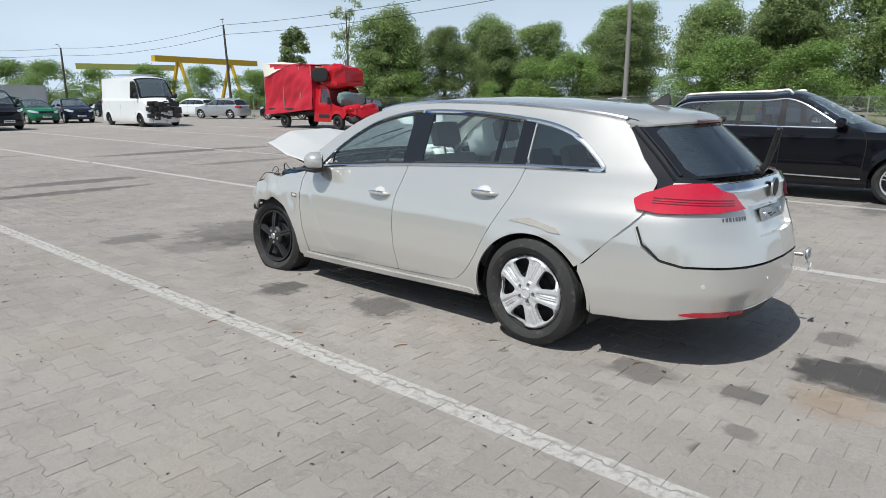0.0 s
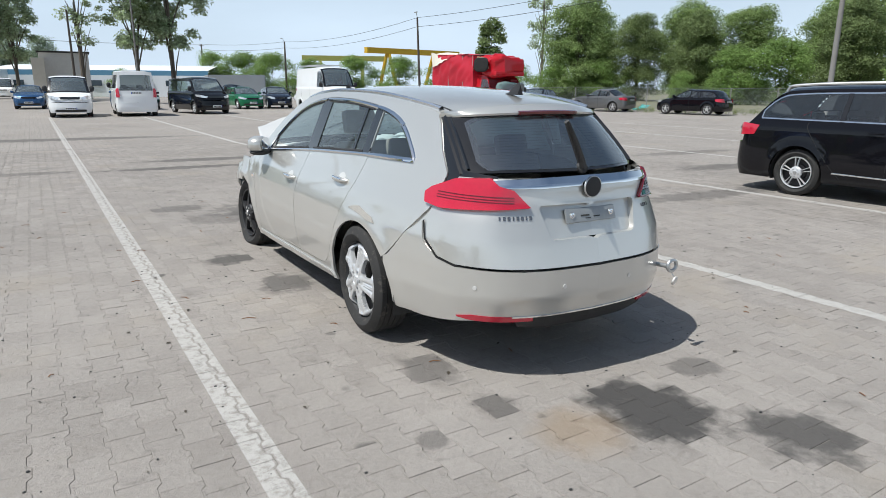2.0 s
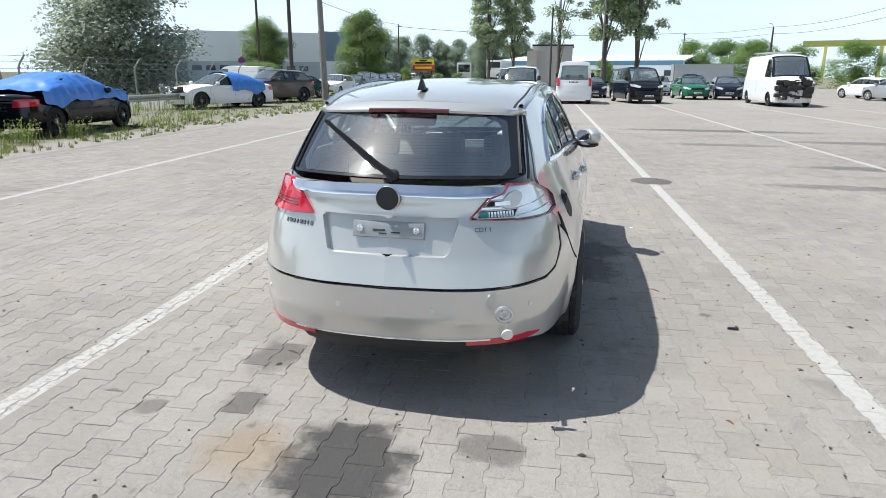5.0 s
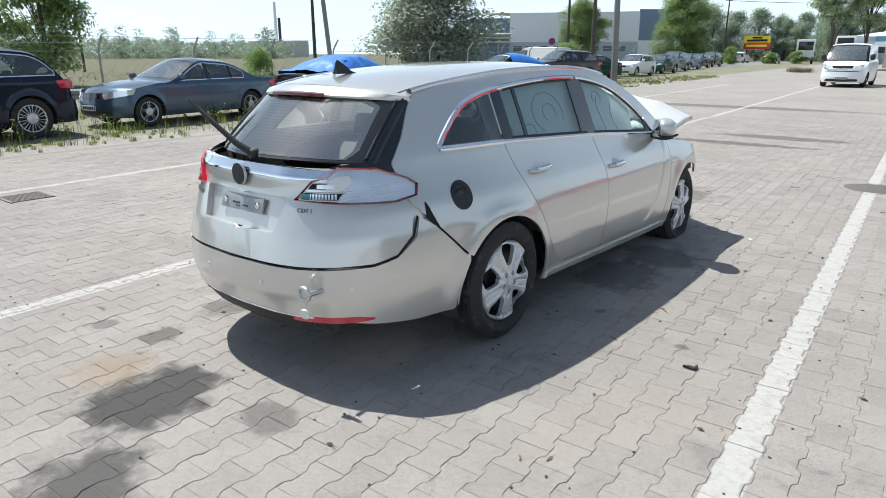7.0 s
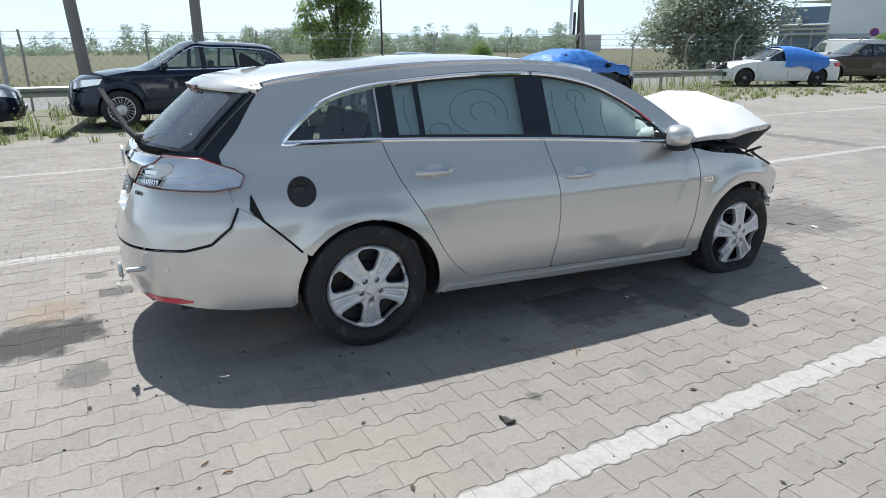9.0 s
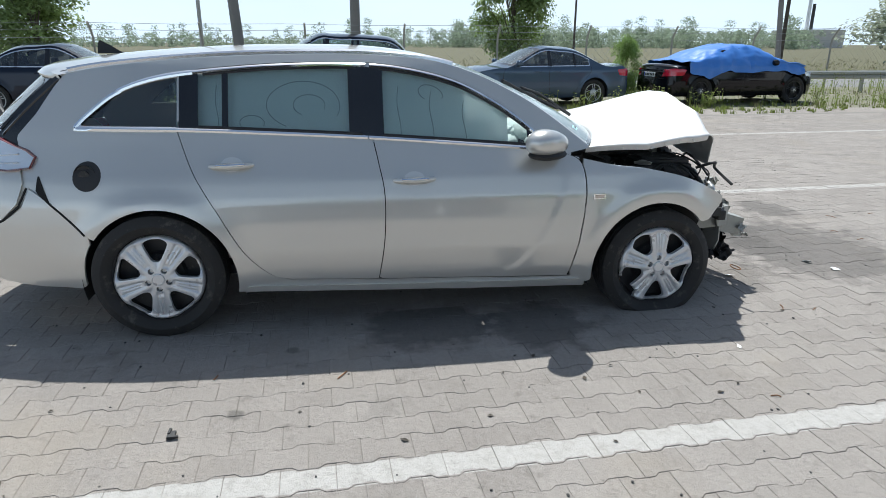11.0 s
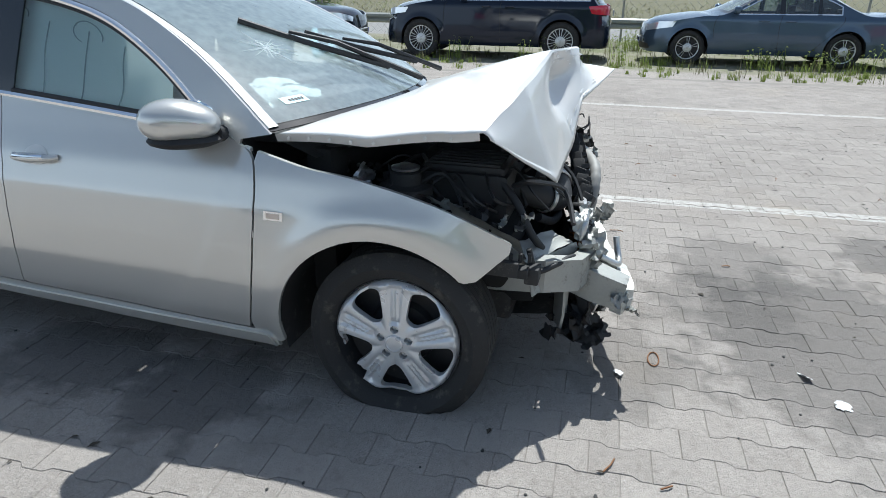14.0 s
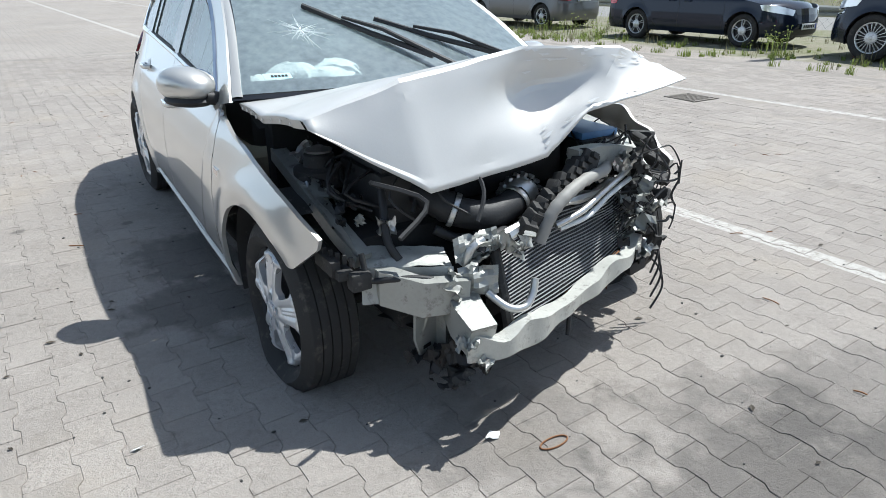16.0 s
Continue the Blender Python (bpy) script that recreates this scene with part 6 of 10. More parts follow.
for i in range(5):
    bag2.ball((-0.37 + rng.uniform(-0.10, 0.10), 1.60 + rng.uniform(-0.06, 0.06), 0.87 + rng.uniform(-0.08, 0.06)), (0.09, 0.06, 0.07), 12, 8)
bag2.V = [(x + 0.02 * noise.noise((x * 16, y * 16, z * 16)), y, z + 0.02 * noise.noise((x * 20, y * 20, 4))) for x, y, z in bag2.V]
bag2.made("wheel_airbag", surface("pale_blue_cloth", (0.45, 0.66, 0.76), 0.9, 0, 0.1), hero)
Heap().box((0.0, 1.72, 1.315), (0.26, 0.02, 0.07), pose(0, 0, 0), bevel=0.01).made("inside_mirror", BLACK_MATT, hero)

# ---- ground ----
TH = math.atan(0.041)
CT, ST = math.cos(TH), math.sin(TH)
LINES = (-10.35, -5.93, -1.80, 2.215, 6.37, 10.95, 15.3, 19.8)


def lot(a, b, z=0.0):
    """A place in the paving's own directions: a across the bays, b along them."""
    return Vector((a * CT - b * ST, a * ST + b * CT, z))


# dark oil and water marks: place, half sizes, strength
STAINS = ((-1.20, 2.15, 0.22, 0.20, 0.75), (-0.98, 1.22, 0.24, 0.26, 0.65), (-0.69, -1.21, 0.13, 0.14, 0.6), (-0.06, -1.62, 0.30, 0.36, 0.92),
          (0.36, -2.10, 0.24, 0.26, 0.8), (-0.10, 4.45, 0.85, 0.70, 0.50), (-0.85, 4.10, 0.50, 0.38, 0.36), (-0.30, 3.95, 0.45, 0.40, 0.3), (0.02, 10.7, 1.3, 0.35, 0.55), (4.9, 16.2, 3.0, 0.5, 0.6),
          (0.92, 1.40, 0.30, 0.45, 0.55), (1.00, 2.00, 0.32, 0.35, 0.55), (-1.25, 4.93, 0.35, 0.25, 0.5), (-0.6, 9.4, 1.5, 0.25, 0.6), (-3.2, 18.0, 4.5, 0.6, 0.55),
          (0.35, 3.55, 0.35, 0.30, 0.35), (-0.76, -0.70, 0.14, 0.22, 0.55), (8.9, 4.8, 1.4, 0.4, 0.5), (5.6, 2.6, 1.6, 0.3, 0.45), (-1.83, 1.87, 0.06, 0.05, 0.7),
          (0.55, -1.38, 0.15, 0.13, 0.5), (6.2, 8.4, 1.7, 0.35, 0.5), (4.6, 6.2, 1.2, 0.25, 0.45), (8.8, 10.6, 2.0, 0.4, 0.45), (10.5, 7.2, 1.8, 0.35, 0.4), (7.6, 13.2, 2.2, 0.4, 0.45), (12.8, 15.0, 2.6, 0.5, 0.45), (-3.4, 9.6, 1.3, 0.25, 0.4), (4.2, 12.0, 1.4, 0.3, 0.45), (6.6, -0.6, 0.9, 0.3, 0.5), (-1.36, -1.24, 0.05, 0.04, 0.6), (-1.09, -1.35, 0.05, 0.05, 0.45))


def paving_material(name, joints):
    m, n, l, b = nodes_of(name)

    def math_node(op, x, y=None, z=None):
        k = n.new("ShaderNodeMath")
        k.operation = op
        for i, v in enumerate((x, y, z)):
            if v is None:
                continue
            if isinstance(v, (int, float)):
                k.inputs[i].default_value = v
            else:
                l.new(v, k.inputs[i])
        return k.outputs[0]

    geo = n.new("ShaderNodeNewGeometry")
    sep = n.new("ShaderNodeSeparateXYZ")
    l.new(geo.outputs["Position"], sep.inputs[0])
    x, y = sep.outputs[0], sep.outputs[1]
    a = math_node("ADD", math_node("MULTIPLY", x, CT), math_node("MULTIPLY", y, ST))
    bb = math_node("SUBTRACT", math_node("MULTIPLY", y, CT), math_node("MULTIPLY", x, ST))

    def tex(scale, detail=5, rough=0.6):
        k = n.new("ShaderNodeTexNoise")
        k.inputs["Scale"].default_value, k.inputs["Detail"].default_value, k.inputs["Roughness"].default_value = scale, detail, rough
        l.new(geo.outputs["Position"], k.inputs["Vector"])
        return k.outputs["Fac"]

    big, mid, grit, speck = tex(0.35), tex(2.6), tex(38, 3), tex(260, 2)
    info = n.new("ShaderNodeObjectInfo")
    rnd = math_node("FRACT", math_node("ADD", info.outputs["Random"], geo.outputs["Random Per Island"]))
    if joints:
        rnd = 0.5
    tone = math_node("ADD", math_node("MULTIPLY", big, 0.60), math_node("MULTIPLY", mid, 0.32))
    tone = math_node("ADD", tone, math_node("MULTIPLY", grit, 0.42))
    tone = math_node("ADD", tone, math_node("MULTIPLY_ADD", rnd, 0.16, -0.03))
    ramp = n.new("ShaderNodeValToRGB")
    ramp.color_ramp.elements[0].position, ramp.color_ramp.elements[1].position = 0.30, 0.86
    ramp.color_ramp.elements[0].color, ramp.color_ramp.elements[1].color = (0.200, 0.177, 0.157, 1), (0.365, 0.331, 0.299, 1)
    l.new(tone, ramp.inputs[0])
    col = ramp.outputs[0]

    def over(col, colour, fac):
        k = n.new("ShaderNodeMix")
        k.data_type = "RGBA"
        l.new(fac, k.inputs[0])
        l.new(col, k.inputs[6])
        k.inputs[7].default_value = (*colour, 1)
        return k.outputs[2]

    def step(v, lo, hi):
        k = n.new("ShaderNodeMapRange")
        k.interpolation_type = "SMOOTHSTEP"
        l.new(v, k.inputs[0])
        k.inputs[1].default_value, k.inputs[2].default_value = lo, hi
        return k.outputs[0]

    # light and dark grains of the concrete
    col = over(col, (0.50, 0.48, 0.45), math_node("MULTIPLY", step(speck, 0.58, 0.70), 0.75))
    col = over(col, (0.09, 0.085, 0.08), math_node("MULTIPLY", step(speck, 0.44, 0.31), 0.75))
    # grime in smears and crumbs
    col = over(col, (0.10, 0.092, 0.083), math_node("MULTIPLY", step(tex(9, 8, 0.72), 0.56, 0.70), 0.42))
    col = over(col, (0.085, 0.080, 0.074), math_node("MULTIPLY", step(tex(1.3, 7, 0.68), 0.55, 0.74), 0.45))
    # sandy drifts
    col = over(col, (0.36, 0.31, 0.245), math_node("MULTIPLY", step(tex(0.8, 4), 0.52, 0.72), 0.35))
    if joints:
        # bond drawn in where the blocks lie too far off to be told apart
        row = math_node("DIVIDE", math_node("SUBTRACT", a, 0.042), 0.14)
        shift = math_node("MULTIPLY", math_node("MODULO", math_node("FLOOR", row), 2.0), 0.1)
        e1 = math_node("ABSOLUTE", math_node("SUBTRACT", math_node("FRACT", row), 0.5))
        e2 = math_node("ABSOLUTE", math_node("SUBTRACT", math_node("FRACT", math_node("DIVIDE", math_node("ADD", bb, shift), 0.2)), 0.5))
        line = math_node("MAXIMUM", step(e1, 0.46, 0.49), step(e2, 0.47, 0.49))
        col = over(col, (0.12, 0.11, 0.10), math_node("MULTIPLY", line, 0.55))
    # oil marks
    wob = tex(5.5, 6)
    # liquids spread block by block: half of each edge follows the joints
    cell = math_node("FLOOR", math_node("DIVIDE", math_node("SUBTRACT", a, 0.042), 0.14))
    qa = math_node("MULTIPLY_ADD", cell, 0.14, 0.112)
    odd = math_node("MULTIPLY", math_node("ABSOLUTE", math_node("MODULO", cell, 2.0)), 0.1)
    qb = math_node("ADD", math_node("MULTIPLY", math_node("FLOOR", math_node("ADD", math_node("DIVIDE", math_node("SUBTRACT", bb, odd), 0.2), 0.5)), 0.2), odd)
    qa = math_node("ADD", math_node("MULTIPLY", qa, 0.35), math_node("MULTIPLY", a, 0.65))
    qb = math_node("ADD", math_node("MULTIPLY", qb, 0.35), math_node("MULTIPLY", bb, 0.65))
    qx = math_node("SUBTRACT", math_node("MULTIPLY", qa, CT), math_node("MULTIPLY", qb, ST))
    qy = math_node("ADD", math_node("MULTIPLY", qa, ST), math_node("MULTIPLY", qb, CT))
    for sx, sy, rx, ry, amt in STAINS:
        dx = math_node("DIVIDE", math_node("SUBTRACT", qx, sx), rx)
        dy = math_node("DIVIDE", math_node("SUBTRACT", qy, sy), ry)
        d = math_node("SQRT", math_node("ADD", math_node("MULTIPLY", dx, dx), math_node("MULTIPLY", dy, dy)))
        d = math_node("ADD", d, math_node("MULTIPLY_ADD", wob, 1.5, -0.75))
        col = over(col, (0.055, 0.052, 0.050), math_node("MULTIPLY", step(d, 1.12, 0.62), amt))
    rust = math_node("SQRT", math_node("ADD", math_node("POWER", math_node("SUBTRACT", x, -0.48), 2), math_node("POWER", math_node("SUBTRACT", y, -1.60), 2)))
    col = over(col, (0.30, 0.20, 0.10), math_node("MULTIPLY", step(math_node("ADD", rust, math_node("MULTIPLY", wob, 0.25)), 0.42, 0.20), 0.4))
    # small scattered drips
    vor = n.new("ShaderNodeTexVoronoi")
    vor.inputs["Scale"].default_value = 1.7
    l.new(geo.outputs["Position"], vor.inputs["Vector"])
    col = over(col, (0.08, 0.075, 0.07), math_node("MULTIPLY", step(math_node("ADD", vor.outputs["Distance"], math_node("MULTIPLY", wob, 0.18)), 0.155, 0.115), 0.55))
    # painted bay lines, worn
    mask = None
    for c in LINES:
        k = step(math_node("ABSOLUTE", math_node("SUBTRACT", a, c)), 0.070, 0.064)
        mask = k if mask is None else math_node("MAXIMUM", mask, k)
    mask = math_node("MULTIPLY", mask, step(bb, 34.0, 33.6))
    # paint chipped along the zigzag joints
    bt = math_node("ABSOLUTE", math_node("SUBTRACT", math_node("FRACT", math_node("ADD", math_node("DIVIDE", bb, 0.2), 0.5)), 0.5))
    zig = math_node("MULTIPLY_ADD", step(bt, 0.19, 0.31), 0.02, -0.01)
    d1 = math_node("ABSOLUTE", math_node("SUBTRACT", math_node("FRACT", math_node("ADD", math_node("DIVIDE", math_node("SUBTRACT", math_node("SUBTRACT", a, 0.1805), zig), 0.28), 0.5)), 0.5))
    d2 = math_node("ABSOLUTE", math_node("SUBTRACT", math_node("FRACT", math_node("ADD", math_node("DIVIDE", math_node("ADD", math_node("SUBTRACT", a, 0.3205), zig), 0.28), 0.5)), 0.5))
    chip = math_node("ADD", math_node("MINIMUM", d1, d2), math_node("MULTIPLY_ADD", tex(21, 5), 0.10, -0.05))
    mask = math_node("MULTIPLY", mask, math_node("SUBTRACT", 1.0, math_node("MULTIPLY", step(chip, 0.042, 0.012), 0.8)))
    mask = math_node("MULTIPLY", mask, math_node("SUBTRACT", 1.0, math_node("MULTIPLY", step(tex(16, 8, 0.75), 0.44, 0.64), math_node("MULTIPLY_ADD", step(a, 0.0, 1.0), -0.48, 0.88))))
    col = over(col, (0.50, 0.48, 0.45), math_node("MULTIPLY", mask, math_node("MULTIPLY_ADD", grit, 0.5, 0.70)))
    if joints:
        # beyond the paving: sandy verge, then grass
        edge = math_node("ADD", a, math_node("MULTIPLY_ADD", tex(0.9, 5), 2.4, -1.2))
        verge = math_node("MAXIMUM", step(edge, -9.8, -10.4), math_node("MAXIMUM", step(a, 37.0, 38.0), step(bb, 100.0, 104.0)))
        green = n.new("ShaderNodeValToRGB")
        green.color_ramp.elements[0].position, green.color_ramp.elements[1].position = 0.46, 0.64
        green.color_ramp.elements[0].color, green.color_ramp.elements[1].color = (0.23, 0.215, 0.16, 1), (0.135, 0.155, 0.062, 1)
        l.new(math_node("ADD", math_node("MULTIPLY", tex(0.5, 6), 0.6), math_node("MULTIPLY", tex(7, 4), 0.4)), green.inputs[0])
        k = n.new("ShaderNodeMix")
        k.data_type = "RGBA"
        l.new(verge, k.inputs[0])
        l.new(col, k.inputs[6])
        l.new(green.outputs[0], k.inputs[7])
        col = k.outputs[2]
        # the open field beyond the road, browner and darker
        col = over(col, (0.125, 0.118, 0.066), step(a, -24.0, -25.0))
        road = math_node("MULTIPLY", step(a, -17.0, -17.2), step(a, -23.4, -23.2))
        col = over(col, (0.24, 0.235, 0.225), road)
    l.new(col, b.inputs["Base Color"])
    b.inputs["Roughness"].default_value = 0.88
    b.inputs["Specular IOR Level"].default_value = 0.3
    bump = n.new("ShaderNodeBump")
    bump.inputs["Strength"].default_value, bump.inputs["Distance"].default_value = 1.0, 0.008
    l.new(math_node("ADD", grit, math_node("MULTIPLY", speck, 0.5)), bump.inputs["Height"])
    l.new(bump.outputs[0], b.inputs["Normal"])
    return m


PAVING = paving_material("concrete_block", False)
GROUND = paving_material("far_paving_and_verge", True)
SAND = surface("joint_sand", (0.235, 0.213, 0.19), 0.95, 0, 0.3, 6, 150, 0.3)

ring = [0.0, 12, 30, 70, 160, 400, 1200]
gh = Heap()
R, A = (0.001, 14, 24, 45, 90, 200, 500, 1500), 48
gh.add([(r * math.cos(2 * math.pi * j / A), 8 + r * math.sin(2 * math.pi * j / A), -0.012) for r in R for j in range(A)],
       [(i * A + j, i * A + (j + 1) % A, (i + 1) * A + (j + 1) % A, (i + 1) * A + j)[::-1] for i in range(len(R) - 1) for j in range(A)])
ground = gh.made("ground", GROUND)
tagged(ground, "grey concrete block paving with white bay lines, sandy verge beyond", "ground", kind="structure")

# interlocking double-T blocks
HL, WW, NW = 0.0993, 0.0790, 0.0596
half = [(WW, -HL), (WW, -0.062), (NW, -0.038), (NW, 0.038), (WW, 0.062), (WW, HL)]
block = half + [(-x, y) for x, y in half[::-1]]


def block_mesh():
    t = [(x * 0.975, y * 0.98, 0.0) for x, y in block]
    o = [(x, y, -0.0022) for x, y in block]
    d = [(x, y, -0.014) for x, y in block]
    k = len(block)
    F = [(0, 1, 10, 11), (1, 2, 9, 10), (2, 3, 8, 9), (3, 4, 7, 8), (4, 5, 6, 7)]
    F += [(i, k + i, k + (i + 1) % k, (i + 1) % k) for i in range(k)]
    F += [(k + i, 2 * k + i, 2 * k + (i + 1) % k, k + (i + 1) % k) for i in range(k)]
    return t + o + d, F


BV, BF = block_mesh()
near_mesh = link_mesh("paver", BV, BF, PAVING, smooth=False)
paver_data = near_mesh.data
bpy.data.objects.remove(near_mesh)
pave = thing("pavement", "grey interlocking concrete blocks with worn white lines", "pavement")
tagged(pave, kind="structure")
BVA = np.array(BV)
rng = random.Random(77)
rest_V, rest_F, far_V, far_F = [], [], [], []
TOPF = [(0, 1, 10, 11), (1, 2, 9, 10), (2, 3, 8, 9), (3, 4, 7, 8), (4, 5, 6, 7)]
for i in range(-62, 66):
    a = (i + 0.5) * 0.14 + 0.042
    for j in range(-48, 72):
        b = j * 0.2 + (i % 2) * 0.1
        p = lot(a, b)
        dz, rx, ry = rng.uniform(-0.0018, 0.0006), rng.uniform(-0.007, 0.007), rng.uniform(-0.007, 0.007)
        near = -5.6 < a < 5.2 and -6.0 < b < 7.0
        if 1.0 < a < 2.55 and -1.1 < b < 4.0:
            o = new("paver", paver_data)
            o.parent = pave
            o.matrix_world = Matrix.Translation((p.x, p.y, dz)) @ Matrix.Rotation(TH, 4, "Z") @ Matrix.Rotation(rx, 4, "X") @ Matrix.Rotation(ry, 4, "Y")
            continue
        V = BVA if near else BVA[:12]
        P = np.stack([p.x + V[:, 0] * CT - V[:, 1] * ST, p.y + V[:, 0] * ST + V[:, 1] * CT, V[:, 2] + dz + V[:, 1] * rx - V[:, 0] * ry], 1)
        if near:
            k = len(rest_V)
            rest_V += P.tolist()
            rest_F += [tuple(q + k for q in f) for f in BF]
        else:
            k = len(far_V)
            far_V += P.tolist()
            far_F += [tuple(q + k for q in f) for f in TOPF]
for nm, V, F in (("paver_field", rest_V, rest_F), ("paver_field", far_V, far_F)):
    me = bpy.data.meshes.new(nm)
    me.from_pydata(V, [], F)
    me.materials.append(PAVING)
    o = tagged(new(nm, me), kind="stuff")
    o.parent = pave
bed = Heap()
c4 = [lot(-8.9, -9.8, -0.0040), lot(9.3, -9.8, -0.0040), lot(9.3, 14.5, -0.0040), lot(-8.9, 14.5, -0.0040)]
bed.add(c4, [(0, 1, 2, 3)])
bedo = bed.made("joint_sand", SAND, pave)
tagged(bedo, "dark sand in the paving joints", kind="stuff")
# manhole and grate in the paving
mh = thing("manhole_cover", "round cast iron manhole cover set in the paving", "manhole")
h = Heap().lathe([(0, 0.001), (0, 0.29), (-0.004, 0.30), (-0.008, 0.305), (-0.008, 0.345), (-0.002, 0.35), (-0.010, 0.36)], 40, pose(1.97, 6.18, 0.003, 0, -90, 0))
h.made("lid", surface("cast_iron", (0.15, 0.135, 0.12), 0.7, 0.4, 0.3, 12, 90, 0.3), mh)
gr = thing("drain_grate", "small rusty square drain grate in the paving", "drain")
h = Heap()
for i in range(9):
    h.box((-5.4 - 0.2 + i * 0.05, -0.25, 0.004), (0.022, 0.40, 0.012))
h.box((-5.4, -0.46, 0.004), (0.46, 0.03, 0.014)).box((-5.4, -0.04, 0.004), (0.46, 0.03, 0.014))
h.made("grate", surface("weathered_iron", (0.21, 0.19, 0.165), 0.8, 0.3, 0.3, 14, 90, 0.2), gr)

# ---- parked cars ----
SHAPES = {
    # stations from tail to nose: y / length, middle height, edge height, bow of the edge in metres; then the glass between stations
    "sedan": ([(0.0, 0.60, 0.58, 0.20), (0.022, 0.70, 0.665, 0.18), (0.15, 0.715, 0.68, 0.09), (0.30, 0.955, 0.905, 0.06), (0.42, 1.0, 0.955, 0), (0.53, 0.985, 0.945, -0.06),
               (0.715, 0.705, 0.675, -0.16), (0.80, 0.672, 0.64, -0.16), (0.93, 0.605, 0.565, -0.20), (0.985, 0.50, 0.47, -0.26)], (2, 3), (5, 6), 0.50),
    "hatch": ([(0.0, 0.45, 0.45, 0.20), (0.012, 0.60, 0.59, 0.19), (0.045, 0.665, 0.645, 0.14), (0.125, 0.93, 0.88, 0.07), (0.25, 0.985, 0.935, 0), (0.45, 1.0, 0.95, 0), (0.55, 0.98, 0.94, -0.06),
               (0.755, 0.685, 0.655, -0.17), (0.85, 0.635, 0.60, -0.17), (0.95, 0.555, 0.52, -0.22), (0.985, 0.47, 0.44, -0.27)], (2, 3), (6, 7), 0.45),
    "estate": ([(0.0, 0.45, 0.45, 0.20), (0.012, 0.62, 0.60, 0.19), (0.04, 0.69, 0.665, 0.14), (0.115, 0.94, 0.885, 0.07), (0.20, 0.985, 0.935, 0), (0.40, 1.0, 0.95, 0), (0.515, 0.985, 0.945, -0.06),
                (0.70, 0.70, 0.67, -0.17), (0.80, 0.66, 0.63, -0.17), (0.94, 0.585, 0.55, -0.22), (0.985, 0.48, 0.45, -0.27)], (2, 3), (6, 7), 0.48),
    "suv": ([(0.0, 0.40, 0.40, 0.20), (0.012, 0.58, 0.57, 0.19), (0.04, 0.66, 0.64, 0.14), (0.13, 0.93, 0.885, 0.07), (0.25, 0.985, 0.94, 0), (0.42, 1.0, 0.955, 0), (0.52, 0.985, 0.95, -0.06),
             (0.695, 0.715, 0.69, -0.17), (0.80, 0.68, 0.655, -0.17), (0.94, 0.605, 0.575, -0.22), (0.985, 0.46, 0.43, -0.27)], (2, 3), (6, 7), 0.45),
    "tall": ([(0.0, 0.25, 0.25, 0.06), (0.003, 0.40, 0.40, 0.06), (0.006, 0.45, 0.45, 0.05), (0.015, 0.93, 0.92, 0.03), (0.06, 0.985, 0.965, 0), (0.40, 1.0, 0.975, 0), (0.735, 0.975, 0.945, -0.04),
              (0.885, 0.575, 0.555, -0.17), (0.93, 0.515, 0.50, -0.18), (0.975, 0.44, 0.425, -0.22), (0.99, 0.34, 0.325, -0.28)], (2, 3), (6, 7), 0.11),
    "van": ([(0.0, 0.30, 0.30, 0.10), (0.004, 0.44, 0.44, 0.10), (0.010, 0.53, 0.53, 0.09), (0.028, 0.93, 0.915, 0.05), (0.08, 0.985, 0.955, 0), (0.40, 1.0, 0.97, 0), (0.66, 0.985, 0.955, -0.04),
             (0.845, 0.605, 0.585, -0.17), (0.91, 0.555, 0.535, -0.18), (0.97, 0.475, 0.455, -0.24), (0.99, 0.38, 0.36, -0.28)], (2, 3), (6, 7), 0.16),
}


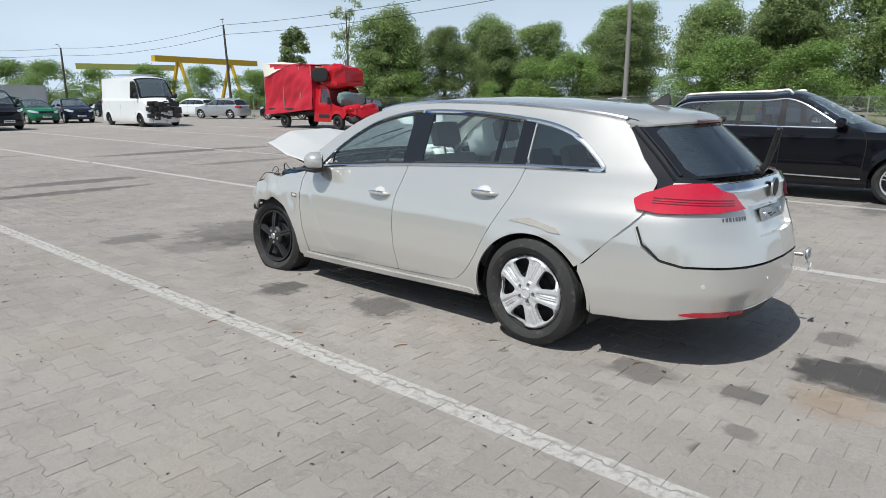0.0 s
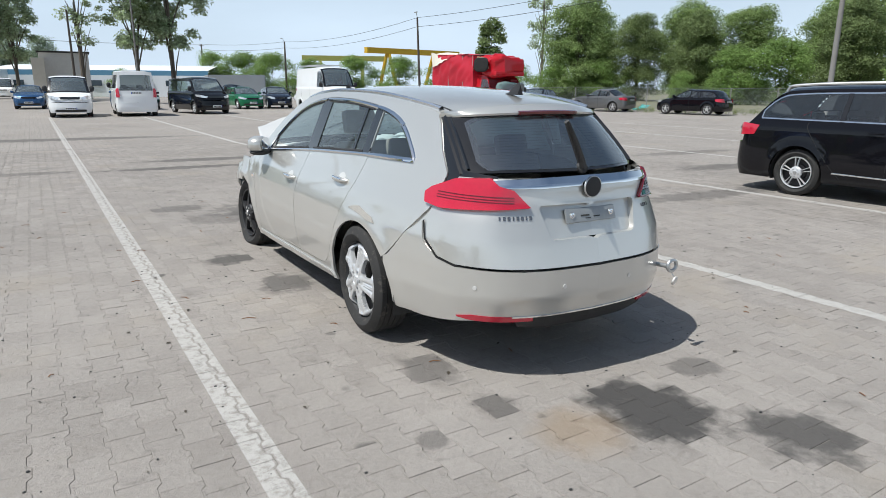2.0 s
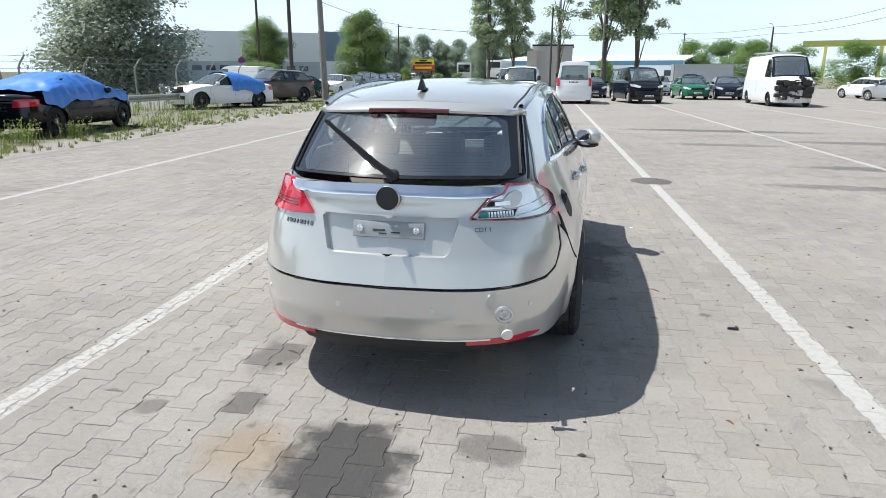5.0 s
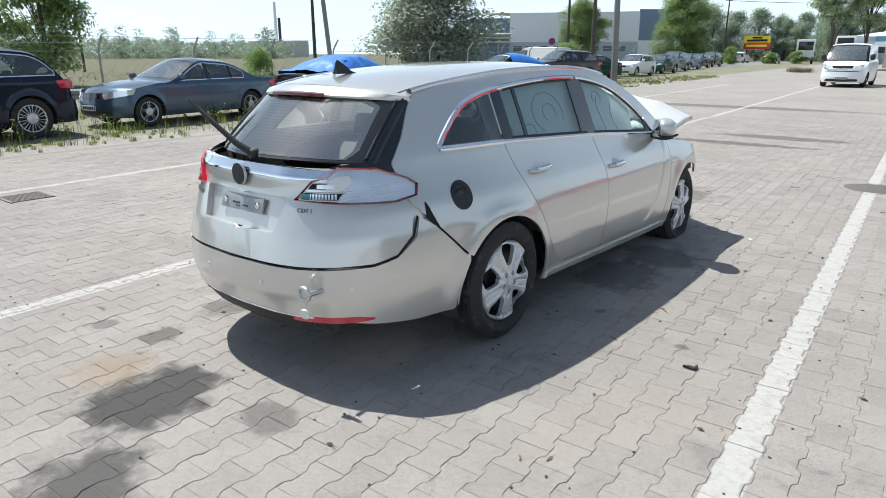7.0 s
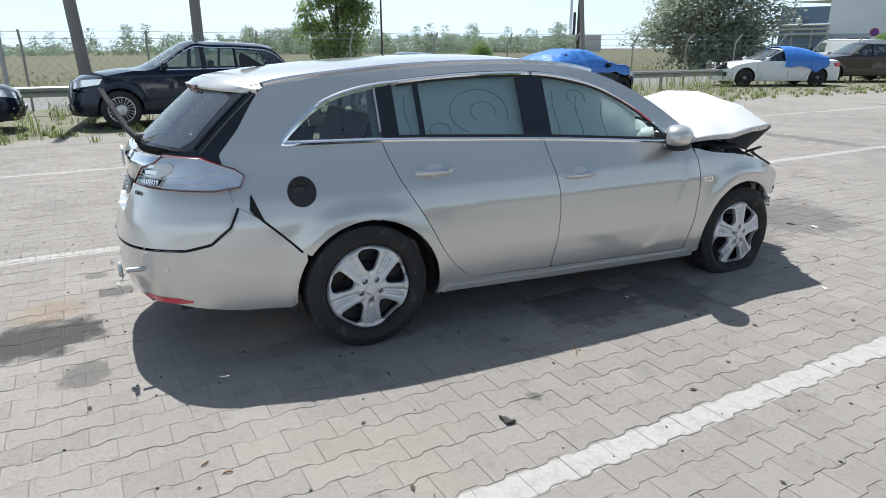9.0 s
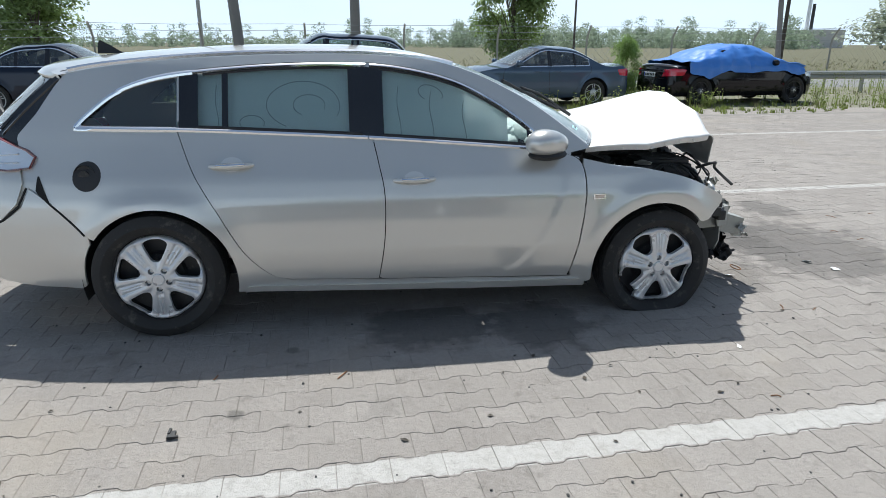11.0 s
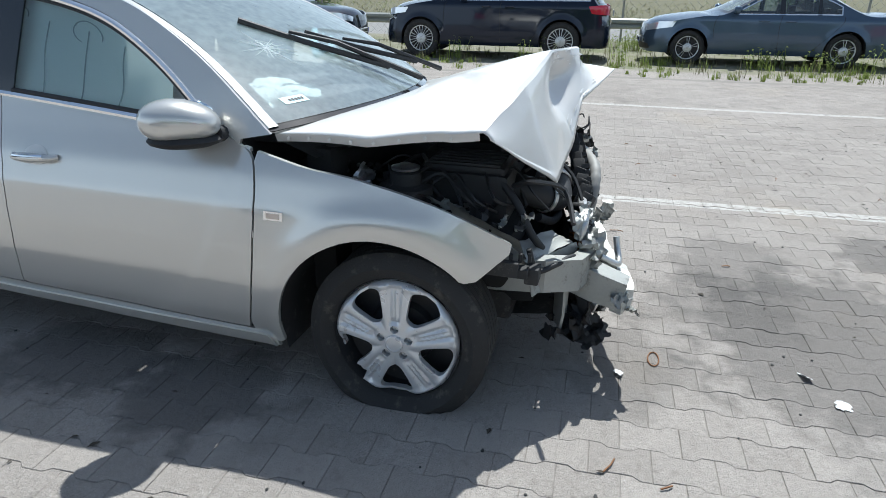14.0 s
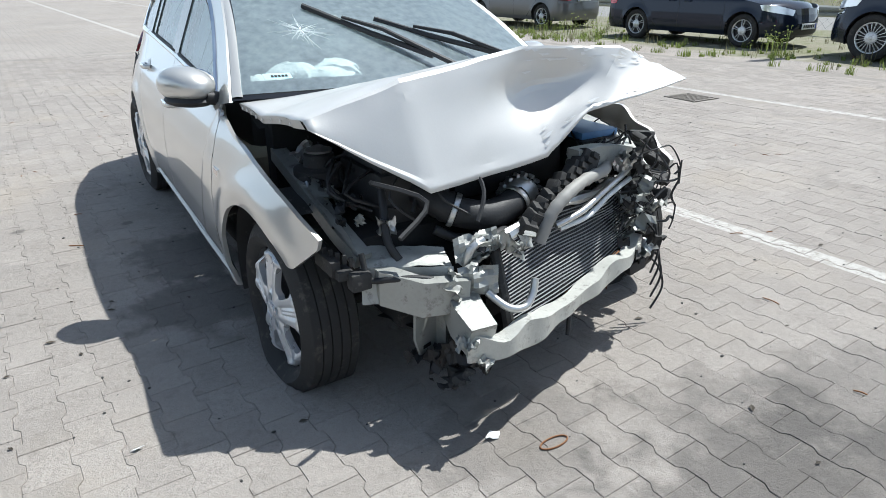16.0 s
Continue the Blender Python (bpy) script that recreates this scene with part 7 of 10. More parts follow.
def make_car(label, shape, L, W, H, wb, ro, wr, body_paint, place, yaw, rim=None, rim_kind="twin", trim=CHROME, panel_van=False, glass=GLASS_DARK, front="whole",
             lamps=True, rails=False, name="car", belt=None, category="car", group="", plates=True):
    """A parked car: its skin with cut windows and arches, glass, lamps, wheels, seats. place: the middle of its rear axle."""
    car = thing(name, label, category, group)
    w = W / 2
    stn, rw, ws, lean = SHAPES[shape]
    bz = (belt or (0.655 if shape not in ("van", "tall") else 0.60 if shape == "van" else 0.545)) * H
    zs = [0.10, 0.18, 0.32, 0.46, 0.60, bz - 0.08, bz, bz + 0.04, H]
    side = [0.09, 0.06, 0.018, 0.0, 0.0, 0.012, 0.04, 0.06, 0.06 + lean * (H - bz - 0.04)]
    rear = [0.10, 0.06, 0.01, 0.0, 0.012, 0.03, 0.05, 0.06, 0.12]
    nose = [0.12, 0.06, 0.012, 0.0, 0.025, 0.10, 0.16, 0.2, 0.5]
    k = 0.6 if shape in ("van", "tall") else 1.0
    plan = [(0, 0), (0.5 * w, 0.02 * k), (0.80 * w, 0.08 * k), (0.945 * w, 0.24 * k), (0.985 * w, 0.60 * k), (w, 1.2), (w, L - 1.6), (0.985 * w, L - 0.9), (0.92 * w, L - 0.42), (0.70 * w, L - 0.14), (0.36 * w, L - 0.025), (0, L)]
    S = Body(plan, zs, side, rear, nose, wheels=(ro, ro + wb), flare=0.02, wheel_z=wr, arch=wr + 0.06)
    stations = [(y * L, zc * H, y * L + bow, ze * H) for y, zc, ze, bow in stn]
    T = Top(S, stations, 6, 2.6)
    edge = [(r[2], r[3]) for r in T.rows]
    ar = wr + 0.055
    low = 0.215 if shape != "suv" else 0.26
    upper = [(S.u0, edge[0][1])] + [(S.u_at(y, z), z) for y, z in edge] + [(S.u1, edge[-1][1])]
    sill = [(S.u1, low), (ro + wb + ar, low)] + arc(ro + wb, wr, ar, -12, 192, 20) + [(ro + wb - ar, low), (ro + ar, low)] + arc(ro, wr, ar, -12, 192, 20) + [(ro - ar, low), (S.u0, low)]
    # side windows follow the roof line
    eu = np.array([S.u_at(y, z) for y, z in edge])
    ez = np.array([z for _, z in edge])
    y0 = stations[rw[0]][2] + (0.13 if shape != "sedan" else 0.42)
    y1 = stations[ws[1]][2] - 0.10
    if panel_van:
        y0 = stations[ws[0]][2] - 0.42
    ys = np.linspace(y0, y1, 30)
    tops = np.minimum(np.interp(ys, eu, ez) - 0.055, (0.945 if shape not in ("van", "tall") else 0.90) * H)
    lowz = bz + 0.022 + 0.018 * (1 - (ys - y0) / (y1 - y0))
    ok = tops > lowz + 0.02
    dlo = [(a, b) for a, b in zip(ys[ok], lowz[ok])] + [(a, b) for a, b in zip(ys[ok][::-1], tops[ok][::-1])]
    for s in (1, -1):
        V, F = cut(S, upper + sill, [dlo], (0.05, 0.045), 0, 0.015, s < 0)
        sp = link_mesh("body_side", V, F, body_paint, car)
        V, F = cut(S, dlo, (), (0.09, 0.06), -0.005, 0, s < 0)
        link_mesh("side_window", V, F, glass, sp)
        if trim is not None:
            link_mesh("window_trim", *ribbon(S, dense(dlo, 0.05), 0.022, 0.004, 0.01, s < 0, True), trim, sp)
        posts = ((ro + 0.42 * wb, 0.05), (ro + 0.10 * wb + 0.25, 0.035)) if not panel_van else ()
        for py, pw in posts:
            zt = float(np.interp(py, ys, tops))
            V, F = cut(S, [(py - pw, bz + 0.02), (py + pw, bz + 0.02), (py + pw * 0.7, zt), (py - pw * 0.9, zt)], (), (0.05, 0.05), 0.002, 0.008, s < 0)
            link_mesh("window_post", V, F, BLACK_GLOSS, sp)
        seams = [[(ro + 0.42 * wb, low + 0.06), (ro + 0.43 * wb, bz - 0.2), (ro + 0.42 * wb, bz)], [(ro + wb - ar - 0.10, low + 0.06), (ro + wb - ar - 0.06, bz - 0.2), (ro + wb - ar - 0.13, bz)],
                 [(ro + ar + 0.22, low + 0.08), (ro + ar + 0.03, wr + 0.18), (ro + 0.12, bz - 0.12), (ro + 0.10, bz)]]
        for q in seams:
            link_mesh("door_seam", *ribbon(S, spline(q, 5), 0.010, 0.0012, 0.002, s < 0), SHADE_BLACK, sp)
        for hy in ((ro + 0.36 * wb, ro + wb - ar - 0.95) if not panel_van else (ro + wb - ar - 0.85,)):
            c = S(hy, bz - 0.10)[0]
            Heap().tube([(s * c[0], hy - 0.09, bz - 0.10), (s * (c[0] + 0.03), hy - 0.06, bz - 0.095), (s * (c[0] + 0.03), hy + 0.06, bz - 0.095), (s * c[0], hy + 0.09, bz - 0.10)], 0.013, 6).made("handle", body_paint, sp)
        m = S(stations[ws[1]][2] - 0.12, bz + 0.08)[0]
        Heap().ball((s * (m[0] + 0.13), m[1] - 0.03, m[2] + (0.02 if shape not in ("van", "tall") else 0.10)), (0.105, 0.075, 0.075 if shape not in ("van", "tall") else 0.14), 16, 10, power=0.8).tube([(s * m[0], m[1], m[2] - 0.04), (s * (m[0] + 0.10), m[1] - 0.02, m[2] - 0.03)], 0.022, 6).made("door_mirror", body_paint if shape not in ("van", "tall") else BLACK_MATT, car)
        n = 14
        for yy in (ro, ro + wb):
            V = [(s * x, yy + r * math.cos(math.pi * j / n * 1.2 - 0.3), wr + r * math.sin(math.pi * j / n * 1.2 - 0.3)) for x, r in ((w - 0.34, 0.03), (w - 0.34, ar + 0.01), (w - 0.05, ar + 0.01)) for j in range(n + 1)]
            Heap().add(V, [(a * (n + 1) + j, a * (n + 1) + j + 1, (a + 1) * (n + 1) + j + 1, (a + 1) * (n + 1) + j) for a in range(2) for j in range(n)]).made("wheel_arch_liner", BLACK_DUSTY, car)
            wheel(car, pose(s * (w - 0.135), yy, wr), wr, 0.21, wr * 0.70, rim_kind, rim or ALLOY, s > 0)
        if rails:
            P = [T(s * 0.93, t, 0.012)[0] for t in np.linspace(rw[1] + 0.3, ws[0] - 0.2, 20)]
            Heap().tube([p + np.array([0, 0, 0.045 if 0 < i < 19 else -0.01]) for i, p in enumerate(P)], 0.024, 8).made("roof_rail", ALUMINIUM, car)
            link_mesh("sill_trim", *ribbon(S, [(ro + ar + 0.12, low + 0.15), (ro + wb - ar - 0.08, low + 0.13)], 0.022, 0.004, 0.010, s < 0), CHROME, sp)
        if lamps:
            V, F = cut(S, [(S.u0 + 0.55 * w, bz - 0.24), (S.u0 + 1.22 * w, bz - 0.20), (S.u0 + 1.30 * w, bz - 0.06), (S.u0 + 0.95 * w, bz - 0.03), (S.u0 + 0.60 * w, bz - 0.06)] if shape not in ("van", "suvx") else
                       [(S.u0 + 0.80 * w, bz - 0.42), (S.u0 + 1.02 * w, bz - 0.42), (S.u0 + 1.04 * w, bz + 0.02), (S.u0 + 0.84 * w, bz + 0.02)], (), (0.05, 0.04), 0.008, 0.02, s < 0)
            link_mesh("tail_lamp", V, F, RED_LENS, car)
            if front != "gone":
                V, F = cut(S, [(S.u1 - 1.25 * w, bz - 0.235), (S.u1 - 0.55 * w, bz - 0.33), (S.u1 - 0.48 * w, bz - 0.23), (S.u1 - 0.95 * w, bz - 0.14), (S.u1 - 1.32 * w, bz - 0.13)], (), (0.05, 0.03), 0.008, 0.02, s < 0)
                link_mesh("headlamp", V, F, LAMP_MIRROR, car)
    top_parts = [("roof", rw[1], ws[0], body_paint), ("rear_window", rw[0], rw[1], glass), ("windscreen", ws[0], ws[1], GLASS_FRONT), ("hood", ws[1], len(stn) - 1, body_paint), ("boot_lid" if shape == "sedan" else "tailgate", 0, rw[0], body_paint)]
    for nm, t0, t1, mt in top_parts:
        glassy = "wind" in nm
        if panel_van and nm == "rear_window" and not lamps:
            mt = body_paint
        V, F = cut(T, [(-1, t0), (1, t0), (1, t1), (-1, t1)], (), (0.10, 0.14), -0.003 if glassy else 0.0, 0.0 if glassy else 0.01)
        o = link_mesh(nm, V, F, mt, car)
        if glassy:
            V, F = cut(T, [(-1, t0), (1, t0), (1, t1), (-1, t1)], [[(-0.87, t0 + 0.10), (0.87, t0 + 0.10), (0.87, t1 - 0.10), (-0.87, t1 - 0.10)]], (0.06, 0.08), 0.0, 0.0)
            link_mesh("window_border", V, F, BLACK_GLOSS if nm == "windscreen" else (body_paint if shape in ("van", "tall") else BLACK_GLOSS), o)
    # nose: grille, lower intake, plates
    if front == "whole":
        for s in (1, -1):
            V, F = cut(S, [(S.u1 - 0.44 * w, bz - 0.32), (S.u1, bz - 0.32), (S.u1, bz - 0.20), (S.u1 - 0.48 * w, bz - 0.20)], (), (0.06, 0.04), 0.006, 0.01, s < 0)
            link_mesh("grille", V, F, BLACK_GLOSS, car)
            V, F = cut(S, [(S.u1 - 0.75 * w, 0.27), (S.u1, 0.25), (S.u1, 0.38), (S.u1 - 0.70 * w, 0.37)], (), (0.06, 0.04), 0.005, 0.01, s < 0)
            link_mesh("air_intake", V, F, BLACK_MATT, car)
    elif front == "gone":
        rg = random.Random(int(L * 1000 + W * 777))
        wreck = Heap()
        if shape == "tall":
            for i in range(40):
                wreck.box((rg.uniform(-0.72, 0.80) * w, L - 0.12 + rg.uniform(-0.25, 0.16), rg.uniform(0.40, bz - 0.12)), (rg.uniform(0.15, 0.5), rg.uniform(0.1, 0.3), rg.uniform(0.10, 0.35)), bevel=0.03)
        for i in range(26):
            wreck.box((rg.uniform(-0.75, 0.75) * w, L - 0.16 + rg.uniform(-0.08, 0.10), rg.uniform(0.35, bz - 0.10)), (rg.uniform(0.1, 0.4), rg.uniform(0.05, 0.15), rg.uniform(0.05, 0.22)), pose(0, 0, 0), bevel=0.02)
        wreck.made("exposed_engine", BLACK_DUSTY, car)
        for i in range(8):
            scrap(Heap(), (rg.uniform(-0.8, 0.8) * w, L - 0.06, rg.uniform(0.3, bz)), rg.uniform(0.2, 0.4), 900 + i + int(L * 10)).made("torn_sheet", (ALUMINIUM, BARE_STEEL, BLACK_MATT)[i % 3], car, sharp=20)
    if plates:
        for yy, z in ((-0.012, bz - 0.20), (L + 0.012, 0.42)):
            if yy > 0 and front != "whole":
                continue
            o = Heap().box((0, yy, z), (0.52, 0.014, 0.112), bevel=0.004).made("number_plate", PLATE_WHITE, car)
            for i in range(6):
                Heap().box((-0.17 + i * 0.072, yy + math.copysign(0.0085, yy), z), (0.05, 0.003, 0.06)).made("plate_bar", INK, o)
            Heap().box((-0.24, yy + math.copysign(0.0085, yy), z), (0.035, 0.003, 0.10)).made("plate_edge", BLUE_INK, o)
    # floor, seats and dashboard
    Heap().box((0, L * 0.5, low + 0.06), (W - 0.32, L - 0.7, 0.14), bevel=0.03).box((0, ro, low + 0.15), (W - 0.75, 0.9, 0.2)).box((0, ro + wb, low + 0.2), (W - 0.75, 1.0, 0.4)).made("underbody", BLACK_DUSTY, car)
    if not panel_van or shape in ("van", "tall"):
        fy = stations[ws[0]][0] - 0.25
        for x in (-0.37, 0.37):
            Heap().box((x, fy - 0.25, bz * 0.62), (0.5, 0.14, 0.66), bevel=0.05).box((x, fy - 0.28, bz + 0.10), (0.26, 0.09, 0.18), bevel=0.03).box((x, fy, bz * 0.40), (0.5, 0.5, 0.16), bevel=0.05).made("seat", DARK_CLOTH, car)
        if not panel_van:
            Heap().box((0, fy - 1.15, bz * 0.62), (1.25, 0.14, 0.6), bevel=0.05).box((-0.36, fy - 1.17, bz + 0.06), (0.24, 0.08, 0.14), bevel=0.03).box((0.36, fy - 1.17, bz + 0.06), (0.24, 0.08, 0.14), bevel=0.03).made("rear_bench", DARK_CLOTH, car)
            Heap().box((0, fy - 1.75, bz - 0.12), (1.2, 0.9, 0.03)).made("load_cover", DARK_CLOTH, car)
        else:
            Heap().box((0, fy - 0.62, H * 0.52), (W - 0.30, 0.03, H * 0.72)).made("bulkhead", DARK_CLOTH, car)
    Heap().box((0, stations[ws[1]][0] - 0.42, bz - 0.10), (W - 0.36, 0.5, 0.16), bevel=0.05).made("dashboard", DASH, car)
    c, sn = math.cos(radians(yaw)), math.sin(radians(yaw))
    car.matrix_world = pose(place[0] + sn * ro, place[1] - c * ro, 0, 0, 0, yaw)
    return car


P_BLACK = paint("black_car_paint", (0.006, 0.006, 0.008), 0.0, 0.12, 0.12)
P_NAVY = paint("dark_blue_paint", (0.014, 0.020, 0.036), 0.3, 0.16)
P_SLATE = paint("slate_blue_paint", (0.085, 0.120, 0.170), 0.45, 0.24)
P_GREY = paint("grey_car_paint", (0.16, 0.16, 0.16), 0.5, 0.3)
P_SILVER2 = paint("silver_car_paint", (0.48, 0.49, 0.50), 0.6, 0.3)
P_WHITE = paint("white_car_paint", (0.80, 0.81, 0.81), 0.0, 0.3)
P_GREEN = paint("dark_green_paint", (0.012, 0.055, 0.034), 0.3, 0.25)
P_LEAF = paint("bright_green_paint", (0.02, 0.16, 0.07), 0.2, 0.25)
P_BROWN = paint("brown_car_paint", (0.085, 0.075, 0.065), 0.5, 0.3)
P_BLUE = paint("blue_car_paint", (0.04, 0.10, 0.22), 0.4, 0.28)
P_RED = paint("red_van_paint", (0.46, 0.012, 0.022), 0.0, 0.3)
DARK_RIM = surface("dark_grey_alloy", (0.09, 0.09, 0.095), 0.35, 0.6, 0.2)

make_car("black estate car with chrome window trim and silver roof rails", "estate", 4.77, 1.82, 1.57, 2.71, 1.08, 0.325, P_BLACK, (7.50, 2.06), 184.3, ALLOY, "thin", CHROME, rails=True, name="estate_car", group="parked cars")
make_car("dark blue SUV with many-spoked silver wheels on the weedy verge", "suv", 4.80, 1.94, 1.70, 2.895, 1.00, 0.375, P_NAVY, (-11.98, 1.90), 183.5, ALLOY, "ten", CHROME, name="suv", group="verge cars")
make_car("slate blue sedan with silver wheels among tall weeds", "sedan", 4.775, 1.80, 1.43, 2.83, 1.08, 0.32, P_SLATE, (-12.50, 7.16), 185.0, ALLOY, "thin", CHROME, name="sedan", group="verge cars")
tarped = make_car("black sedan under a torn blue tarpaulin, on the verge", "sedan", 4.64, 1.86, 1.43, 2.82, 0.95, 0.34, P_BLACK, (-12.42, 9.98), 5.5, DARK_RIM, "thin", None, name="sedan", group="verge cars")
make_car("black sedan with bright two-tone wheels on the verge", "sedan", 4.63, 1.78, 1.46, 2.70, 1.03, 0.32, P_NAVY, (-11.85, -6.28), 2.5, ALLOY, "thin", CHROME, name="sedan", group="verge cars")
make_car("grey hatchback with a damaged tail lamp on the verge", "hatch", 4.30, 1.78, 1.48, 2.65, 0.80, 0.315, P_GREY, (-12.05, -9.95), 184.0, ALLOY, "thin", None, name="hatchback", group="verge cars")
white_wreck = make_car("white sedan, blue tarpaulin over its doors, crushed front", "sedan", 4.94, 1.87, 1.47, 2.97, 1.05, 0.345, P_WHITE, (-14.3, 24.9), 155.0, DARK_RIM, "thin", BLACK_GLOSS, front="gone", name="sedan", group="verge cars")
make_car("brown SUV with its front bumper torn down", "suv", 4.80, 1.94, 1.70, 2.895, 1.00, 0.375, P_BROWN, (-14.6, 30.8), 155.0, DARK_RIM, "thin", BLACK_GLOSS, front="gone", name="suv", group="verge cars")
make_car("dark green sedan beside the brown SUV", "sedan", 4.6, 1.78, 1.45, 2.68, 1.0, 0.315, P_GREEN, (-15.9, 36.6), 158.0, ALLOY, "thin", None, name="sedan", group="verge cars")
make_car("white estate car with its nose to the lane", "estate", 4.6, 1.75, 1.45, 2.70, 1.0, 0.315, P_WHITE, (-16.3, 43.6), 180.0, ALLOY, "thin", None, name="estate_car", group="verge cars")
make_car("dark green sedan in the far row", "sedan", 4.6, 1.76, 1.42, 2.70, 1.0, 0.315, P_GREEN, (-17.2, 50.8), 180.0, ALLOY, "thin", None, name="sedan", group="verge cars")
for i, (x, y, mt, sh, lb) in enumerate(((-18.6, 57.5, P_SLATE, "suv", "slate blue SUV in the far row"), (-19.8, 64.5, P_BLUE, "hatch", "blue hatchback in the far row"), (-21.0, 71.5, P_NAVY, "estate", "dark estate car in the far row"),
                                        (-22.0, 79.0, P_GREEN, "suv", "dark green SUV in the far row"), (-27.5, 110, P_WHITE, "suv", "white SUV at the end of the lane"), (-22.0, 106, P_GREEN, "hatch", "green hatchback beside the billboard"))):
    make_car(lb, sh, 4.4, 1.8, 1.52 if sh != "suv" else 1.68, 2.65, 0.95, 0.33, mt, (x, y), 180 if i < 4 else 0, ALLOY, "blade", None, name={"suv": "suv", "hatch": "hatchback", "estate": "estate_car"}[sh], group="verge cars")
make_car("white panel van behind the verge cars", "van", 4.9, 1.93, 1.95, 3.05, 0.95, 0.33, P_WHITE, (-20.5, 38.5), 75, ALLOY, "blade", None, True, name="van", category="van")
make_car("white van facing down the bays, black bumper", "van", 4.8, 1.90, 1.94, 3.0, 0.90, 0.33, P_WHITE, (-2.22, 36.5), 180, STEEL_BLACK, "blade", None, True, name="van", category="van")
make_car("white minibus seen from its two back doors", "van", 4.9, 1.93, 2.25, 3.1, 0.75, 0.33, P_WHITE, (0.72, 33.6), 0, STEEL_BLACK, "blade", None, False, GLASS_DARK, name="minibus", category="van")
make_car("black van with a broken front corner", "van", 4.9, 1.95, 1.97, 3.1, 0.9, 0.33, P_BLACK, (3.95, 38.3), 193, ALLOY, "thin", None, False, name="van", category="van")
make_car("bright green hatchback with a dented bonnet", "hatch", 4.3, 1.8, 1.46, 2.65, 0.85, 0.32, P_LEAF, (8.35, 45.6), 186, ALLOY, "blade", None, name="hatchback", group="parked cars")
make_car("dark sedan behind the black van", "sedan", 4.6, 1.78, 1.45, 2.68, 1.0, 0.315, P_NAVY, (1.9, 46.6), 184, ALLOY, "blade", None, name="sedan", group="parked cars")
make_car("dark blue hatchback with its nose to the bays", "hatch", 4.3, 1.78, 1.50, 2.6, 0.85, 0.32, P_NAVY, (11.0, 46.0), 176, ALLOY, "blade", None, name="hatchback", group="parked cars")
for i, (x, y, mt, sh, yaw, lb) in enumerate(((22.4, 49.2, P_WHITE, "hatch", 25, "white hatchback with red tail lamps"), (22.0, 43.6, P_SILVER2, "hatch", 25, "silver people carrier half behind the red truck"), (18.0, 54.5, P_NAVY, "suv", 10, "dark blue SUV near the hedge"),
                                             (14.2, 57.0, P_GREEN, "hatch", 170, "dark green hatchback near the hedge"), (7.4, 54.0, P_SILVER2, "sedan", 180, "silver sedan in the back row"), (11.5, 60.5, P_BLACK, "suv", 150, "black SUV near the hedge"),
                                             (-4.5, 50.0, P_BLUE, "sedan", 180, "blue sedan behind the white van"), (1.2, 49.0, P_BLUE, "hatch", 180, "blue hatchback in the back row"), (20.5, 60.0, P_WHITE, "sedan", 60, "white sedan near the hedge"))):
    make_car(lb, sh, 4.35, 1.78, 1.68 if sh == "suv" else 1.5, 2.62, 0.9, 0.325, mt, (x, y), yaw, ALLOY, "blade", None, name={"suv": "suv", "hatch": "hatchback", "sedan": "sedan"}[sh], group="parked cars")
for i, (x, y, mt, sh, yaw, lb) in enumerate(((26.8, 33.6, P_BLACK, "hatch", 120, "black hatchback against the fence"), (29.6, 29.0, P_GREY, "sedan", 15, "grey-brown sedan with a white panel on its door"), (30.9, 22.6, P_BLACK, "hatch", 12, "black hatchback with white lamps by the fence"),
                                             (24.0, 37.4, P_BLACK, "suv", 30, "black SUV behind the red truck"), (36.5, 19.5, P_WHITE, "estate", 110, "white estate car by the fence"), (33.0, 8.5, P_SLATE, "hatch", 160, "blue-grey hatchback by the fence"))):
    make_car(lb, sh, 4.4, 1.78, 1.55 if sh == "suv" else 1.47, 2.65, 0.9, 0.32, mt, (x, y), yaw, ALLOY, "blade", None, name={"suv": "suv", "hatch": "hatchback", "sedan": "sedan", "estate": "estate_car"}[sh], group="fence cars")

# ---- tarpaulins ----
TARP = surface("blue_tarpaulin", (0.06, 0.21, 0.62), 0.36, 0, 0.14, 5, 60, 0.25, coat=0.15)


